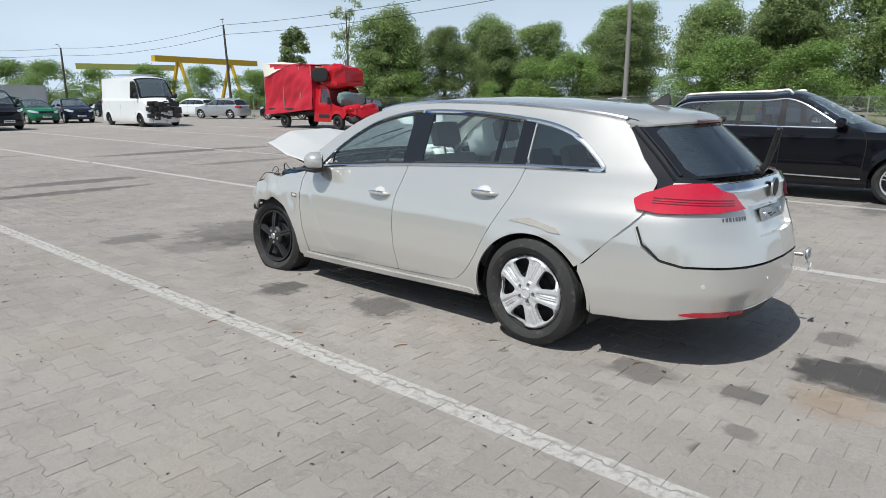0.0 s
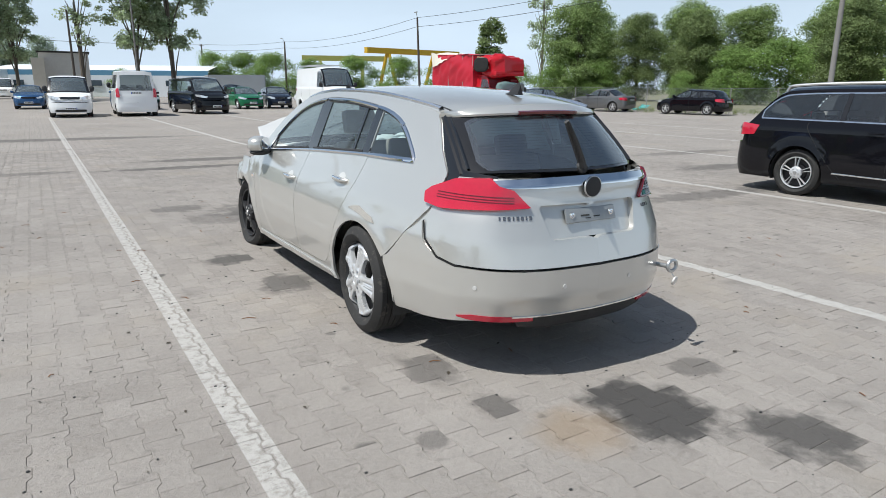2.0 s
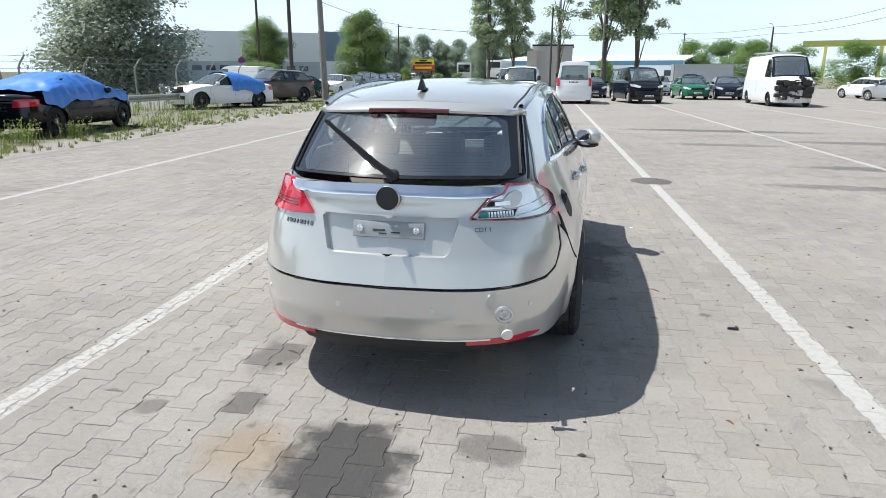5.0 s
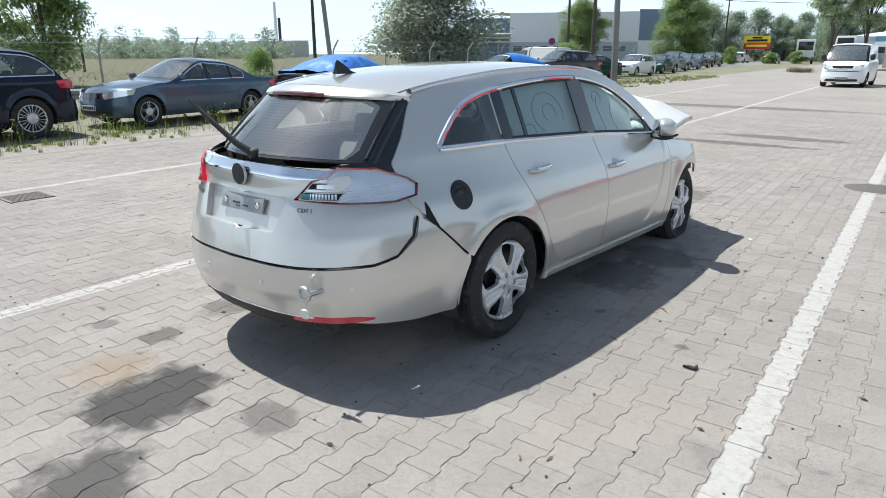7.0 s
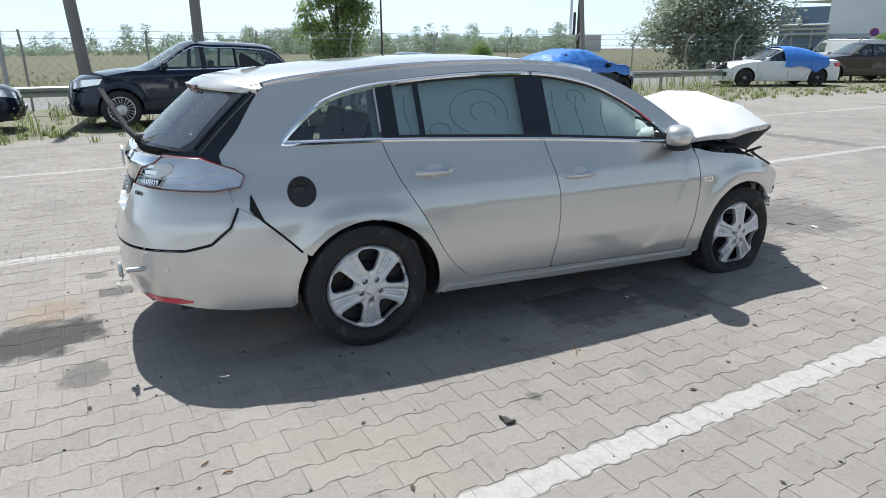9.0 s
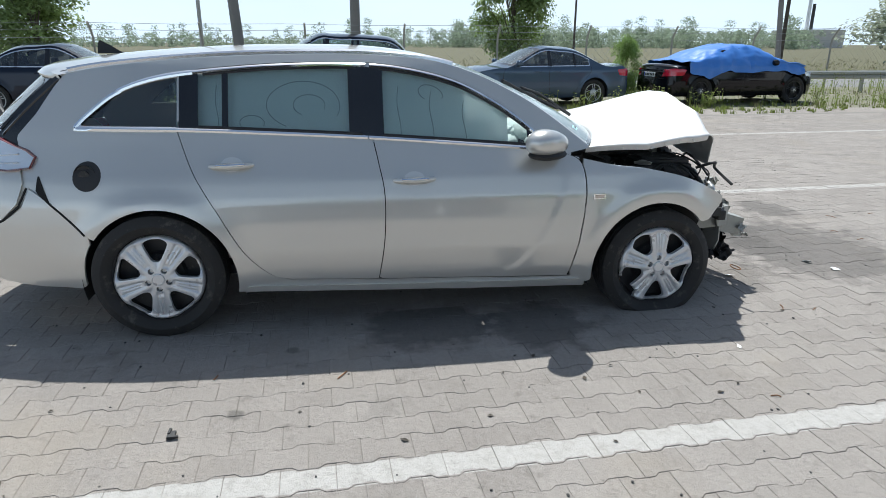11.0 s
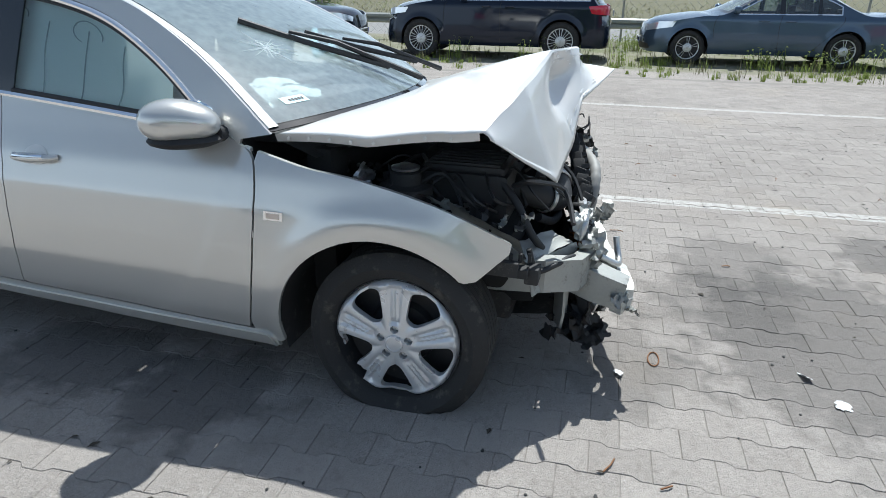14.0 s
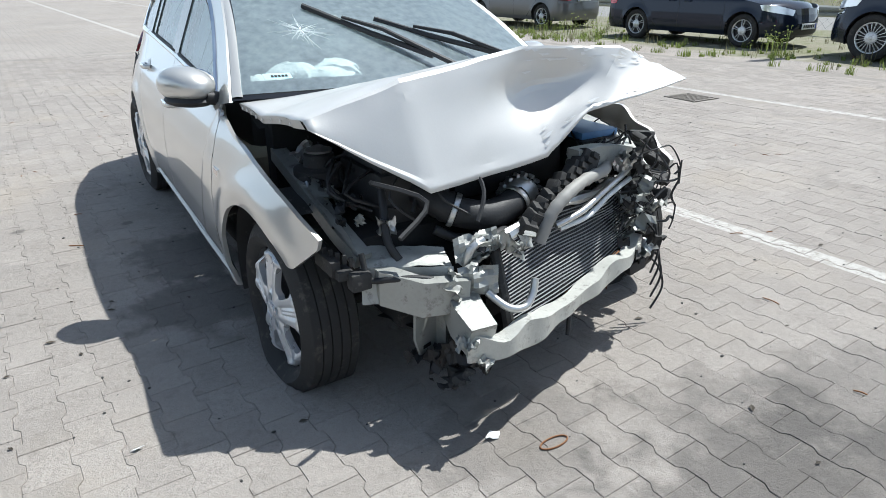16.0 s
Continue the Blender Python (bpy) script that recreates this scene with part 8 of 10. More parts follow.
def tarp(label, over, wide, drop, seed, spots):
    """A sheet laid over a car: spots are rows of y with the height and half width of what lies under it."""
    t = thing("tarpaulin", label, "tarpaulin")
    Y, Z, X = (np.array([s[i] for s in spots]) for i in range(3))
    V = []
    nu, nv = 44, 100
    for i in range(nu + 1):
        y = Y[0] + (Y[-1] - Y[0]) * i / nu
        zc, xw = float(np.interp(y, Y, Z)), float(np.interp(y, Y, X))
        boost = 1.0 + 1.0 * max(0.0, 1 - abs(y - Y[0] - 0.55) / 0.6) + 0.3 * max(0.0, 1 - abs(y - Y[-1] + 0.2) / 0.4)
        d0 = boost * drop * (0.75 + 0.35 * noise.noise((y * 1.6, seed, 0)))
        d1 = boost * drop * (0.75 + 0.35 * noise.noise((y * 1.6, seed + 9, 0)))
        B, bz = wide, min(1.0, zc - 0.06)
        half = [(B + 0.03, bz - d1), (B + 0.015, bz - 0.3 * d1), (B - 0.01, bz + 0.01), (xw + 0.10, (zc + bz) / 2 + 0.03), (xw * 0.80, zc - 0.015)]
        other = [(B + 0.03, bz - d0)] + [(B + 0.015, bz - 0.3 * d0)] + half[2:]
        path = [(-x, z) for x, z in other] + [(0, zc + 0.03)] + half[::-1]
        path = [path[0]] + path[1:]
        S = spline(path, 10)
        for j in range(nv + 1):
            x, z = S[j]
            f = noise.noise((y * 5 + seed, x * 5, z * 2)) * 0.03 + noise.noise((y * 14, x * 12 + seed, z * 8)) * 0.012
            fold = 0.03 * math.sin(y * 17 + 2 * noise.noise((x, y, seed)) * 3) * min(1, max(0, (zc - z) * 2.5))
            V.append((x + math.copysign(fold, x) + f * (abs(x) > xw * 0.8), y + f * 0.5, z + f))
    F = [(i * (nv + 1) + j, (i + 1) * (nv + 1) + j, (i + 1) * (nv + 1) + j + 1, i * (nv + 1) + j + 1) for i in range(nu) for j in range(nv)]
    o = Heap().add(V, F).made("sheet", TARP, t)
    t.matrix_world = over.matrix_world.copy()
    return t


tarp("crumpled blue tarpaulin pulled over a black sedan", tarped, 0.95, 0.24, 2.0, [(0.50, 1.065, 0.84), (0.80, 1.12, 0.80), (1.25, 1.33, 0.73), (1.9, 1.47, 0.70), (2.6, 1.46, 0.70), (3.1, 1.25, 0.79), (3.45, 1.07, 0.85), (3.95, 0.98, 0.88)])
tarp("blue tarpaulin over the doors of a white sedan", white_wreck, 0.955, 0.30, 5.0, [(0.7, 1.16, 0.82), (1.3, 1.40, 0.74), (1.9, 1.51, 0.71), (2.5, 1.51, 0.71)])

# ---- vans and trucks ----
master = make_car("tall white van, its engine bare and burnt-looking", "tall", 6.2, 2.07, 2.66, 4.1, 1.15, 0.345, P_WHITE, (11.75, 38.1), 181, STEEL_BLACK, "blade", None, True, front="gone", name="van", category="van", plates=False)
rack = thing("roof_rack", "silver ladder rack on the white van's roof", "roof rack")
for x in (-0.75, 0.75):
    Heap().tube([(x, 0.6, 2.78), (x, 3.9, 2.78)], 0.022, 6).made("rail", ALUMINIUM, rack)
for i in range(6):
    Heap().tube([(-0.75, 0.7 + 0.62 * i, 2.78), (0.75, 0.7 + 0.62 * i, 2.78)], 0.018, 6).tube([(-0.75, 0.7 + 0.62 * i, 2.62), (-0.75, 0.7 + 0.62 * i, 2.78)], 0.015, 6).made("crossbar", ALUMINIUM, rack)
rack.matrix_world = master.matrix_world.copy()
make_car("white delivery van far down the lane", "tall", 5.6, 2.0, 2.3, 3.5, 1.1, 0.34, P_WHITE, (-8.6, 90), 180, STEEL_BLACK, "blade", None, True, name="van", category="van")

RED_CLOTH = surface("red_truck_tarpaulin", (0.50, 0.015, 0.035), 0.42, 0, 0.12, 2, 40, 0.2, coat=0.1)
CREAM_CLOTH = surface("cream_tarpaulin", (0.72, 0.68, 0.58), 0.6, 0, 0.1, 4, 40, 0.2)
truck = thing("red_truck", "wrecked red box truck with a torn red tarpaulin", "truck")
# body frame: local y forward, rear axle at y = 0
Heap().box((0, 0.55, 0.72), (0.8, 5.2, 0.16), bevel=0.02).box((0, -0.9, 0.80), (2.1, 0.1, 0.1)).box((0, 0.2, 0.95), (2.15, 3.9, 0.10), bevel=0.02).made("chassis", BLACK_DUSTY, truck)
SH = Body([(0, 2.35), (0.5, 2.36), (0.92, 2.45), (1.0, 2.7), (1.02, 3.2), (1.03, 3.9), (1.0, 4.6), (0.92, 5.0), (0.7, 5.25), (0.35, 5.36), (0, 5.4)], [0.2, 0.4, 0.8, 1.2, 1.5, 2.1], [0.06, 0.02, 0.0, 0.02, 0.06, 0.16], [0] * 6, [0.05, 0, 0.02, 0.15, 0.4, 0.7], (4.3,), 0.02, 0.345, 0.42)
door_hole = [(3.05, 1.28), (3.95, 1.24), (3.80, 1.55), (3.55, 1.88), (3.05, 1.92)]
for s in (1, -1):
    poly = [(2.45, 0.36), (3.85, 0.36)] + arc(4.3, 0.345, 0.42, 178, 20, 14) + [(4.75, 0.55), (4.95, 0.75), (4.85, 1.02), (4.2, 1.16), (3.98, 1.24), (3.6, 1.95), (3.3, 2.05), (2.45, 2.08)]
    V, F = cut(SH, poly, [door_hole], (0.06, 0.06), 0, 0.02, s < 0)
    o = link_mesh("cab_side", V, F, P_RED, truck)
    link_mesh("cab_window", *cut(SH, door_hole, (), (0.1, 0.1), -0.01, 0, s < 0), GLASS_DARK, o)
    link_mesh("sill_trim", *cut(SH, box_poly(2.95, 3.75, 0.55, 0.72), (), (0.1, 0.05), 0.012, 0.015, s < 0), BLACK_MATT, o)
    link_mesh("door_seam", *ribbon(SH, [(2.92, 0.42), (2.92, 2.0)], 0.014, 0.002, 0.003, s < 0), SHADE_BLACK, o)
    Heap().box((s * 1.14, 3.90, 1.35), (0.16, 0.12, 0.34), bevel=0.04).tube([(s * 1.0, 3.9, 1.3), (s * 1.12, 3.9, 1.3)], 0.02, 6).made("door_mirror", BLACK_MATT, truck)
    wheel(truck, pose(s * 0.88, 0, 0.345), 0.345, 0.23, 0.22, "blade", STEEL_BLACK, s > 0)
    wheel(truck, pose(s * 0.88, 4.3, 0.345), 0.345, 0.23, 0.22, "blade", STEEL_BLACK, s > 0)
Heap().box((0, 3.0, 2.08), (1.75, 1.2, 0.06), bevel=0.02).made("cab_roof", P_RED, truck)
Heap().box((0, 3.4, 0.7), (1.6, 1.6, 0.5), bevel=0.05).made("cab_floor", BLACK_DUSTY, truck)
rg = random.Random(61)


def crushed(name, c, size, material, dent, seed, power=0.6, label=""):
    """A rounded shell pushed in and buckled."""
    h = Heap().ball(c, size, 40, 22, power=power)
    V = []
    for x, y, z in h.V:
        w = dent * (noise.noise((x * 1.7 + seed, y * 1.7, z * 1.7)) + 0.6 * abs(noise.noise((x * 4 + seed, y * 4, z * 4))) - 0.3)
        V.append((x + w * (x - c[0]) / size[0], y + w * (y - c[1]) / size[1], z + w * (z - c[2]) / size[2]))
    h.V = V
    return h.made(name, material, truck, label, sharp=30)


crushed("crumpled_hood", (0.0, 4.78, 0.84), (0.92, 0.62, 0.34), P_RED, 0.26, 3.0)
crushed("exposed_engine", (0.0, 4.90, 0.52), (0.80, 0.45, 0.20), BLACK_DUSTY, 0.22, 8.0)
crushed("crumpled_bumper", (-0.15, 5.22, 0.34), (0.85, 0.16, 0.10), P_RED, 0.16, 12.0)
CRAZED = surface("crazed_glass", (0.16, 0.23, 0.22), 0.18, 0, 0.5, 14, 60)
crushed("shattered_windscreen", (0.0, 4.20, 1.42), (0.82, 0.20, 0.36), CRAZED, 0.14, 16.0, 0.4)
for i in range(7):
    scrap(Heap(), (rg.uniform(-0.8, 0.8), 5.05 + rg.uniform(-0.2, 0.2), rg.uniform(0.35, 0.75)), rg.uniform(0.20, 0.38), 300 + i, 4, 3, 0.35).made("torn_sheet", (ALUMINIUM, P_RED, BLACK_DUSTY)[i % 3], truck, sharp=30)
# upper sleeper pod, torn open on both sides
crushed("roof_pod", (0.0, 3.38, 2.52), (1.04, 0.86, 0.56), P_RED, 0.20, 21.0, 0.55, "torn red roof pod over the cab")
# near-black bulges paint the shade inside the openings; the shell stays closed
for s_ in (1, -1):
    Heap().ball((s_ * 1.06, 3.22, 2.58), (0.06, 0.60, 0.34), 26, 12, power=0.6).made("pod_opening", SHADE_BLACK, truck)
Heap().box((0, 3.95, 2.15), (1.7, 0.5, 0.22), pose(0, 0, 0), bevel=0.06).made("wind_deflector", P_RED, truck)
# bare hoops, then cloth over the box
for y in (-1.45, 0.2, 1.6, 2.5):
    Heap().tube([(-1.08, y, 1.0), (-1.08, y, 3.05), (0, y, 3.12), (1.08, y, 3.05), (1.08, y, 1.0)], 0.025, 6).made("hoop", BARE_STEEL, truck)
for y0, y1 in ((2.5, 3.55),):
    LATH = surface("wood_lath", (0.50, 0.38, 0.24), 0.7, 0, 0.2)
    for s in (1, -1):
        Heap().tube([(s * 1.05, 2.5, 2.3), (s * 1.05, 2.9, 2.95), (s * 1.0, 3.4, 2.9), (s * 0.95, 3.7, 2.4)], 0.03, 6).made("bent_hoop", LATH, truck)


def cloth(name, corners, nu, nv, mt, sag, seed):
    a, b, c, d = (np.array(q, float) for q in corners)
    V = []
    n = np.cross(b - a, d - a)
    n /= np.linalg.norm(n)
    for i in range(nu + 1):
        for j in range(nv + 1):
            u, v = i / nu, j / nv
            p = a * (1 - u) * (1 - v) + b * u * (1 - v) + c * u * v + d * (1 - u) * v
            w = sag * (noise.noise((u * 3 + seed, v * 2, 0)) + 0.5 * noise.noise((u * 9 + v * 5, v * 4 + seed, 2))) * min(1, 6 * min(u, 1 - u) + 0.2) + 0.010 * math.sin(u * 26 + v * 11 + seed)
            V.append(p + n * w)
    return Heap().add(V, [(i * (nv + 1) + j, (i + 1) * (nv + 1) + j, (i + 1) * (nv + 1) + j + 1, i * (nv + 1) + j + 1) for i in range(nu) for j in range(nv)]).made(name, mt, truck)


cloth("side_tarpaulin", ((-1.12, -1.55, 0.62), (-1.12, 2.6, 0.95), (-1.10, 2.6, 3.08), (-1.08, -1.35, 3.22)), 40, 24, RED_CLOTH, 0.16, 1.0)
cloth("side_tarpaulin", ((1.12, 2.6, 0.95), (1.12, -1.55, 0.62), (1.08, -1.35, 3.22), (1.10, 2.6, 3.08)), 40, 24, RED_CLOTH, 0.16, 4.0)
cloth("rear_tarpaulin", ((1.12, -1.5, 0.7), (-1.12, -1.5, 0.7), (-1.08, -1.4, 3.2), (1.08, -1.4, 3.2)), 20, 20, RED_CLOTH, 0.10, 7.0)
cloth("roof_tarpaulin", ((-1.12, -1.4, 3.22), (-1.12, 2.6, 3.06), (1.12, 2.6, 3.06), (1.12, -1.4, 3.22)), 40, 16, RED_CLOTH, 0.10, 9.0)
cloth("roof_flap", ((1.20, 1.0, 3.12), (1.20, -1.25, 2.55), (1.17, -1.45, 3.30), (0.7, 1.3, 3.22)), 20, 12, CREAM_CLOTH, 0.06, 12.0)
cloth("front_tarpaulin", ((-1.1, 2.62, 0.95), (1.1, 2.62, 0.95), (1.1, 2.62, 3.0), (-1.1, 2.62, 3.0)), 20, 16, RED_CLOTH, 0.05, 15.0)
truck.matrix_world = pose(16.42, 27.3, 0, 0, 0, 181.5)
# white articulated truck parts, far off
tr = thing("truck_trailer", "white refrigerated trailer standing far off by the trees", "trailer")
Heap().box((0, 0, 2.4), (2.5, 7.0, 2.6), bevel=0.05).made("box", P_WHITE, tr)
Heap().box((0, -3.52, 3.0), (2.0, 0.12, 0.9), bevel=0.04).made("cooling_unit", BLACK_MATT, tr)
Heap().box((0, 0.5, 0.95), (1.0, 6.0, 0.2)).made("chassis", BLACK_DUSTY, tr)
for s in (1, -1):
    for y in (1.2, 2.4):
        wheel(tr, pose(s * 1.05, y, 0.48), 0.48, 0.3, 0.29, "blade", STEEL_BLACK, s > 0)
    Heap().box((s * 0.8, -2.6, 0.5), (0.12, 0.12, 1.0)).made("landing_leg", BLACK_DUSTY, tr)
tr.matrix_world = pose(-11.2, 105, 0, 0, 0, -12)
tc = thing("truck_cab", "white lorry tractor seen from behind", "lorry")
Heap().box((0, 1.6, 2.1), (2.4, 1.9, 2.6), bevel=0.12).made("cab", P_WHITE, tc)
Heap().box((0, 0.65, 2.5), (1.9, 0.05, 1.2), bevel=0.02).made("rear_window", BLACK_GLOSS, tc)
Heap().box((0, -1.2, 0.8), (0.9, 4.2, 0.25), bevel=0.03).made("chassis", BLACK_DUSTY, tc)
for s in (1, -1):
    for y in (-2.0, 2.0):
        wheel(tc, pose(s * 1.0, y, 0.48), 0.48, 0.3, 0.29, "blade", STEEL_BLACK, s > 0)
tc.matrix_world = pose(-17.6, 107, 0, 0, 0, 10)

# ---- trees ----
# the far leaves are paler and greyer: distance haze put into their colour
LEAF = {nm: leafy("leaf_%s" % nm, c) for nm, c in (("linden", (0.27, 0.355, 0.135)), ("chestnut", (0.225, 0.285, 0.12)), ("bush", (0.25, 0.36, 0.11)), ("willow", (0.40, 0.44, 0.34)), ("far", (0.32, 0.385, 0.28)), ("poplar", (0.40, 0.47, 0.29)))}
BARK = surface("tree_bark", (0.12, 0.10, 0.08), 0.9, 0, 0.35, 3, 40, 0.5)


def leaf_cloud(rg, blobs, count, size):
    """Small bent leaves strewn over the shells of many clumps: vertices and faces."""
    c = np.array([b[:3] for b in blobs])
    r = np.array([b[3] for b in blobs])
    pick = rg.choice(len(blobs), count, p=r ** 2 / (r ** 2).sum())
    d = rg.normal(size=(count, 3))
    d /= np.linalg.norm(d, axis=1)[:, None]
    d[:, 2] = np.where(d[:, 2] < -0.55, -d[:, 2], d[:, 2])
    P = c[pick] + d * (r[pick] * rg.uniform(0.45, 1.22, count))[:, None] * np.array([1, 1, 0.85])
    n = d + rg.normal(scale=0.55, size=(count, 3)) + np.array([0, 0, 0.9])
    n /= np.linalg.norm(n, axis=1)[:, None]
    a = np.cross(n, rg.normal(size=(count, 3)))
    a /= np.linalg.norm(a, axis=1)[:, None]
    b = np.cross(n, a)
    s = (size * rg.uniform(0.6, 1.35, count))[:, None]
    tipz = np.array([0, 0, -0.25]) * s
    V = np.stack([P - a * s * 0.6, P + b * s * 0.42 + n * s * 0.12, P + a * s * 0.75 + tipz, P - b * s * 0.42 + n * s * 0.12], 1).reshape(-1, 3)
    F = np.arange(count * 4).reshape(-1, 4)
    return V, F


def tree_mesh(kind, seed, h, width, count, size, leaf, low=0.2, bare=0.0):
    """One tree as a trunk with limbs and a crown of leaves; returns the two meshes."""
    rg = np.random.default_rng(seed)
    blobs, limbs = [], Heap()
    n = {"round": 120, "tall": 52, "bush": 40, "cone": 56, "willow": 100, "spare": 15}[kind]
    for i in range(n):
        q = rg.uniform(0, 1)
        z = low * h + (1 - low) * h * q * 0.94
        if kind in ("round", "bush", "willow"):
            rad = width / 2 * math.sqrt(max(0.05, 1 - (2 * q - 0.85) ** 2 * 0.75)) * 0.78
        elif kind == "cone":
            rad = width / 2 * (1.0 - 0.80 * q) ** 0.7 * 0.8
        else:
            rad = width / 2 * (0.55 + 0.45 * math.sin(math.pi * q)) * 0.8
        a = rg.uniform(0, 2 * math.pi)
        lobe = noise.noise((1.6 * math.cos(a) + seed, 1.6 * math.sin(a), 3.2 * z / h))
        rr = rad * math.sqrt(rg.uniform(0.05, 1)) * (0.92 + 0.62 * lobe)
        z += 0.10 * h * noise.noise((1.3 * math.cos(a), 1.3 * math.sin(a) + seed, 5.0)) * q
        br = width * (rg.uniform(0.09, 0.165) if kind not in ("tall", "spare") else rg.uniform(0.07, 0.15))
        blobs.append((rr * math.cos(a), rr * math.sin(a), z, br))
    trunk_top = h * (0.85 if kind != "bush" else 0.5)
    lean = rg.uniform(-0.03, 0.03, 2)
    limbs.tube([(lean[0] * t * h, lean[1] * t * h, t * trunk_top) for t in (0, 0.15, 0.35, 0.6, 0.85, 1.0)], [h * (0.012 if kind == "tall" else 0.018) * v for v in (1.25, 1.0, 0.85, 0.6, 0.3, 0.1)], 9)
    for x, y, z, r in blobs[:: 1 if kind == "spare" else 4]:
        z0 = max(0.08 * h, z - 0.22 * h - math.hypot(x, y) * 0.4)
        limbs.tube([(0, 0, z0), (x * 0.5, y * 0.5, (z0 + z) / 2 + 0.02 * h), (x, y, z)], [h * 0.005, h * 0.0035, h * 0.0015], 5)
    V, F = leaf_cloud(rg, blobs, count, size)
    V[:, 2] *= h / V[:, 2].max()
    V[:, :2] *= width / 2 / np.percentile(np.hypot(V[:, 0], V[:, 1]), 98)
    crown = bpy.data.meshes.new("crown")
    crown.from_pydata(V.tolist(), [], F.tolist())
    crown.materials.append(LEAF[leaf])
    t = limbs.made("trunk", BARK)
    tm = t.data
    bpy.data.objects.remove(t)
    return tm, crown


def plant(meshes, x, y, label, name="tree", scale=1.0, turn=0.0, group="", category="tree", wide=1.0):
    e = thing(name, label, category, group)
    for nm, me in zip(("trunk", "crown"), meshes):
        o = new(nm, me)
        o.parent = e
    e.matrix_world = pose(x, y, -0.02, 0, 0, turn) @ Matrix.Diagonal((scale * wide, scale * wide, scale, 1))
    return e


T_LIND = [tree_mesh("round", 10 + i, 10, 7.8, 42000, 0.135, "linden", 0.03) for i in range(2)]
T_CHES = [tree_mesh("round", 20 + i, 10, 7.2, 42000, 0.130, "chestnut", 0.02) for i in range(2)]
T_POP = [tree_mesh("tall", 30 + i, 15, 6.6, 15000, 0.18, "poplar", 0.30) for i in range(2)]
T_SPARE = tree_mesh("spare", 40, 12, 5.0, 1500, 0.17, "poplar", 0.30)
T_CONE = tree_mesh("cone", 50, 8, 5.2, 9000, 0.22, "chestnut", 0.05)
T_BUSH = [tree_mesh("bush", 60 + i, 4.5, 5.5, 13000, 0.105, "bush", 0.0) for i in range(3)]
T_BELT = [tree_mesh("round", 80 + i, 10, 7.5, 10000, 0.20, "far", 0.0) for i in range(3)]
T_WILL = tree_mesh("willow", 70, 9, 9.0, 30000, 0.17, "willow", 0.03)
T_NEAR = tree_mesh("round", 71, 8, 5.0, 18000, 0.13, "linden", 0.08)
rg = random.Random(91)


def back(x, y, h, k):
    """A place set back k times as far from the lot's near corner, with the height to match."""
    return -3.6 + (x + 3.6) * k, -2.6 + (y + 2.6) * k, 1.5 + (h - 1.5) * k


for i, (x, y, h, k) in enumerate(((37.5, 43, 11.5, 0), (40.5, 39, 9.2, 1), (43.5, 35.5, 9.3, 1), (46.0, 32.3, 9.6, 0), (48.8, 27.4, 9.6, 0), (46.0, 24.0, 9.2, 1), (52.0, 19.5, 11.8, 0), (51.5, 13.5, 12.5, 1), (53.5, 8.0, 12.5, 0), (53, 2.0, 12, 1), (54, -4, 12, 0),
                                  (42, 47, 11, 0), (48, 40, 11.5, 0), (56, 29, 12.5, 0), (60, 16, 13.5, 0))):
    x, y, h = back(x, y, h * 0.86, 1.45)
    plant((T_LIND, T_CHES)[k][i % 2], x, y, "tall leafy tree behind the lot's fence" if k == 0 else "dense dark-leaved tree behind the fence", scale=h / 10, turn=i * 71, group="trees behind the fence")
for i, (x, y, h) in enumerate(((33.5, 41.5, 3.6), (36.0, 38.5, 4.0), (45.2, 28.6, 5.5), (43.5, 31.0, 5.0), (47.0, 19.0, 5.0), (45.5, 15.5, 6.0), (46.5, 10.5, 5.5), (47.0, 5.0, 5.0), (31.5, 45.5, 3.2), (40.5, 33.8, 3.0), (29.0, 52.0, 4.0), (26.0, 56.5, 4.6), (23.0, 60.5, 4.8),
                               (19.5, 64, 4.6), (16.5, 67.5, 5.2), (14.0, 71, 5.4), (11.5, 75, 5.6), (31.5, 56, 4.4), (35, 50, 4.2), (38, 46.5, 4.0), (8.5, 70, 3.0), (2.0, 66, 3.2), (-3.0, 68, 2.8))):
    x, y, h = back(x, y, h, 1.5 if y > 37 else 1.25)
    plant(T_BUSH[i % 3], x, y, "light green bush at the edge of the lot", "bush", h / 4.5, i * 47, "bushes", "bush")
plant(T_CONE, 74, 111.5, "dense upright dark green tree", scale=1.93, wide=0.72)
plant(T_SPARE, 75.5, 96.5, "half-dead tree with a few leaves", scale=1.75, wide=0.8)
for i, (x, y, h) in enumerate(((-8.8, 70.5, 14.5), (-6.4, 74.0, 13.5), (-0.9, 61.5, 11.5), (3.4, 61.0, 16.0), (6.3, 61.6, 16.5))):
    tr_ = plant(T_POP[i % 2] if i != 2 else T_SPARE, x, y, "tall poplar with balls of mistletoe in its crown", scale=h / (15 if i != 2 else 12), turn=i * 83, group="poplars")
    r2 = np.random.default_rng(200 + i)
    V, F = leaf_cloud(r2, [(r2.uniform(-2, 2), r2.uniform(-1.5, 1.5), r2.uniform(6, 13.5), r2.uniform(0.25, 0.42)) for k in range(7)], 1400, 0.10)
    tagged(link_mesh("mistletoe", V, F, LEAF["chestnut"], tr_, smooth=False), kind="stuff")
plant(T_WILL, -27.0, 33.4, "broad silvery willow beyond the fence", scale=0.98)
plant(T_NEAR, -32.6, 10.6, "leafy tree on the far side of the road", scale=1.15, wide=0.72)
plant(T_NEAR, -26.5, -11.5, "leafy tree beside the road", scale=0.85, turn=120)
plant(T_LIND[0], -46, 92, "tree in front of the factory", scale=1.0, turn=30)
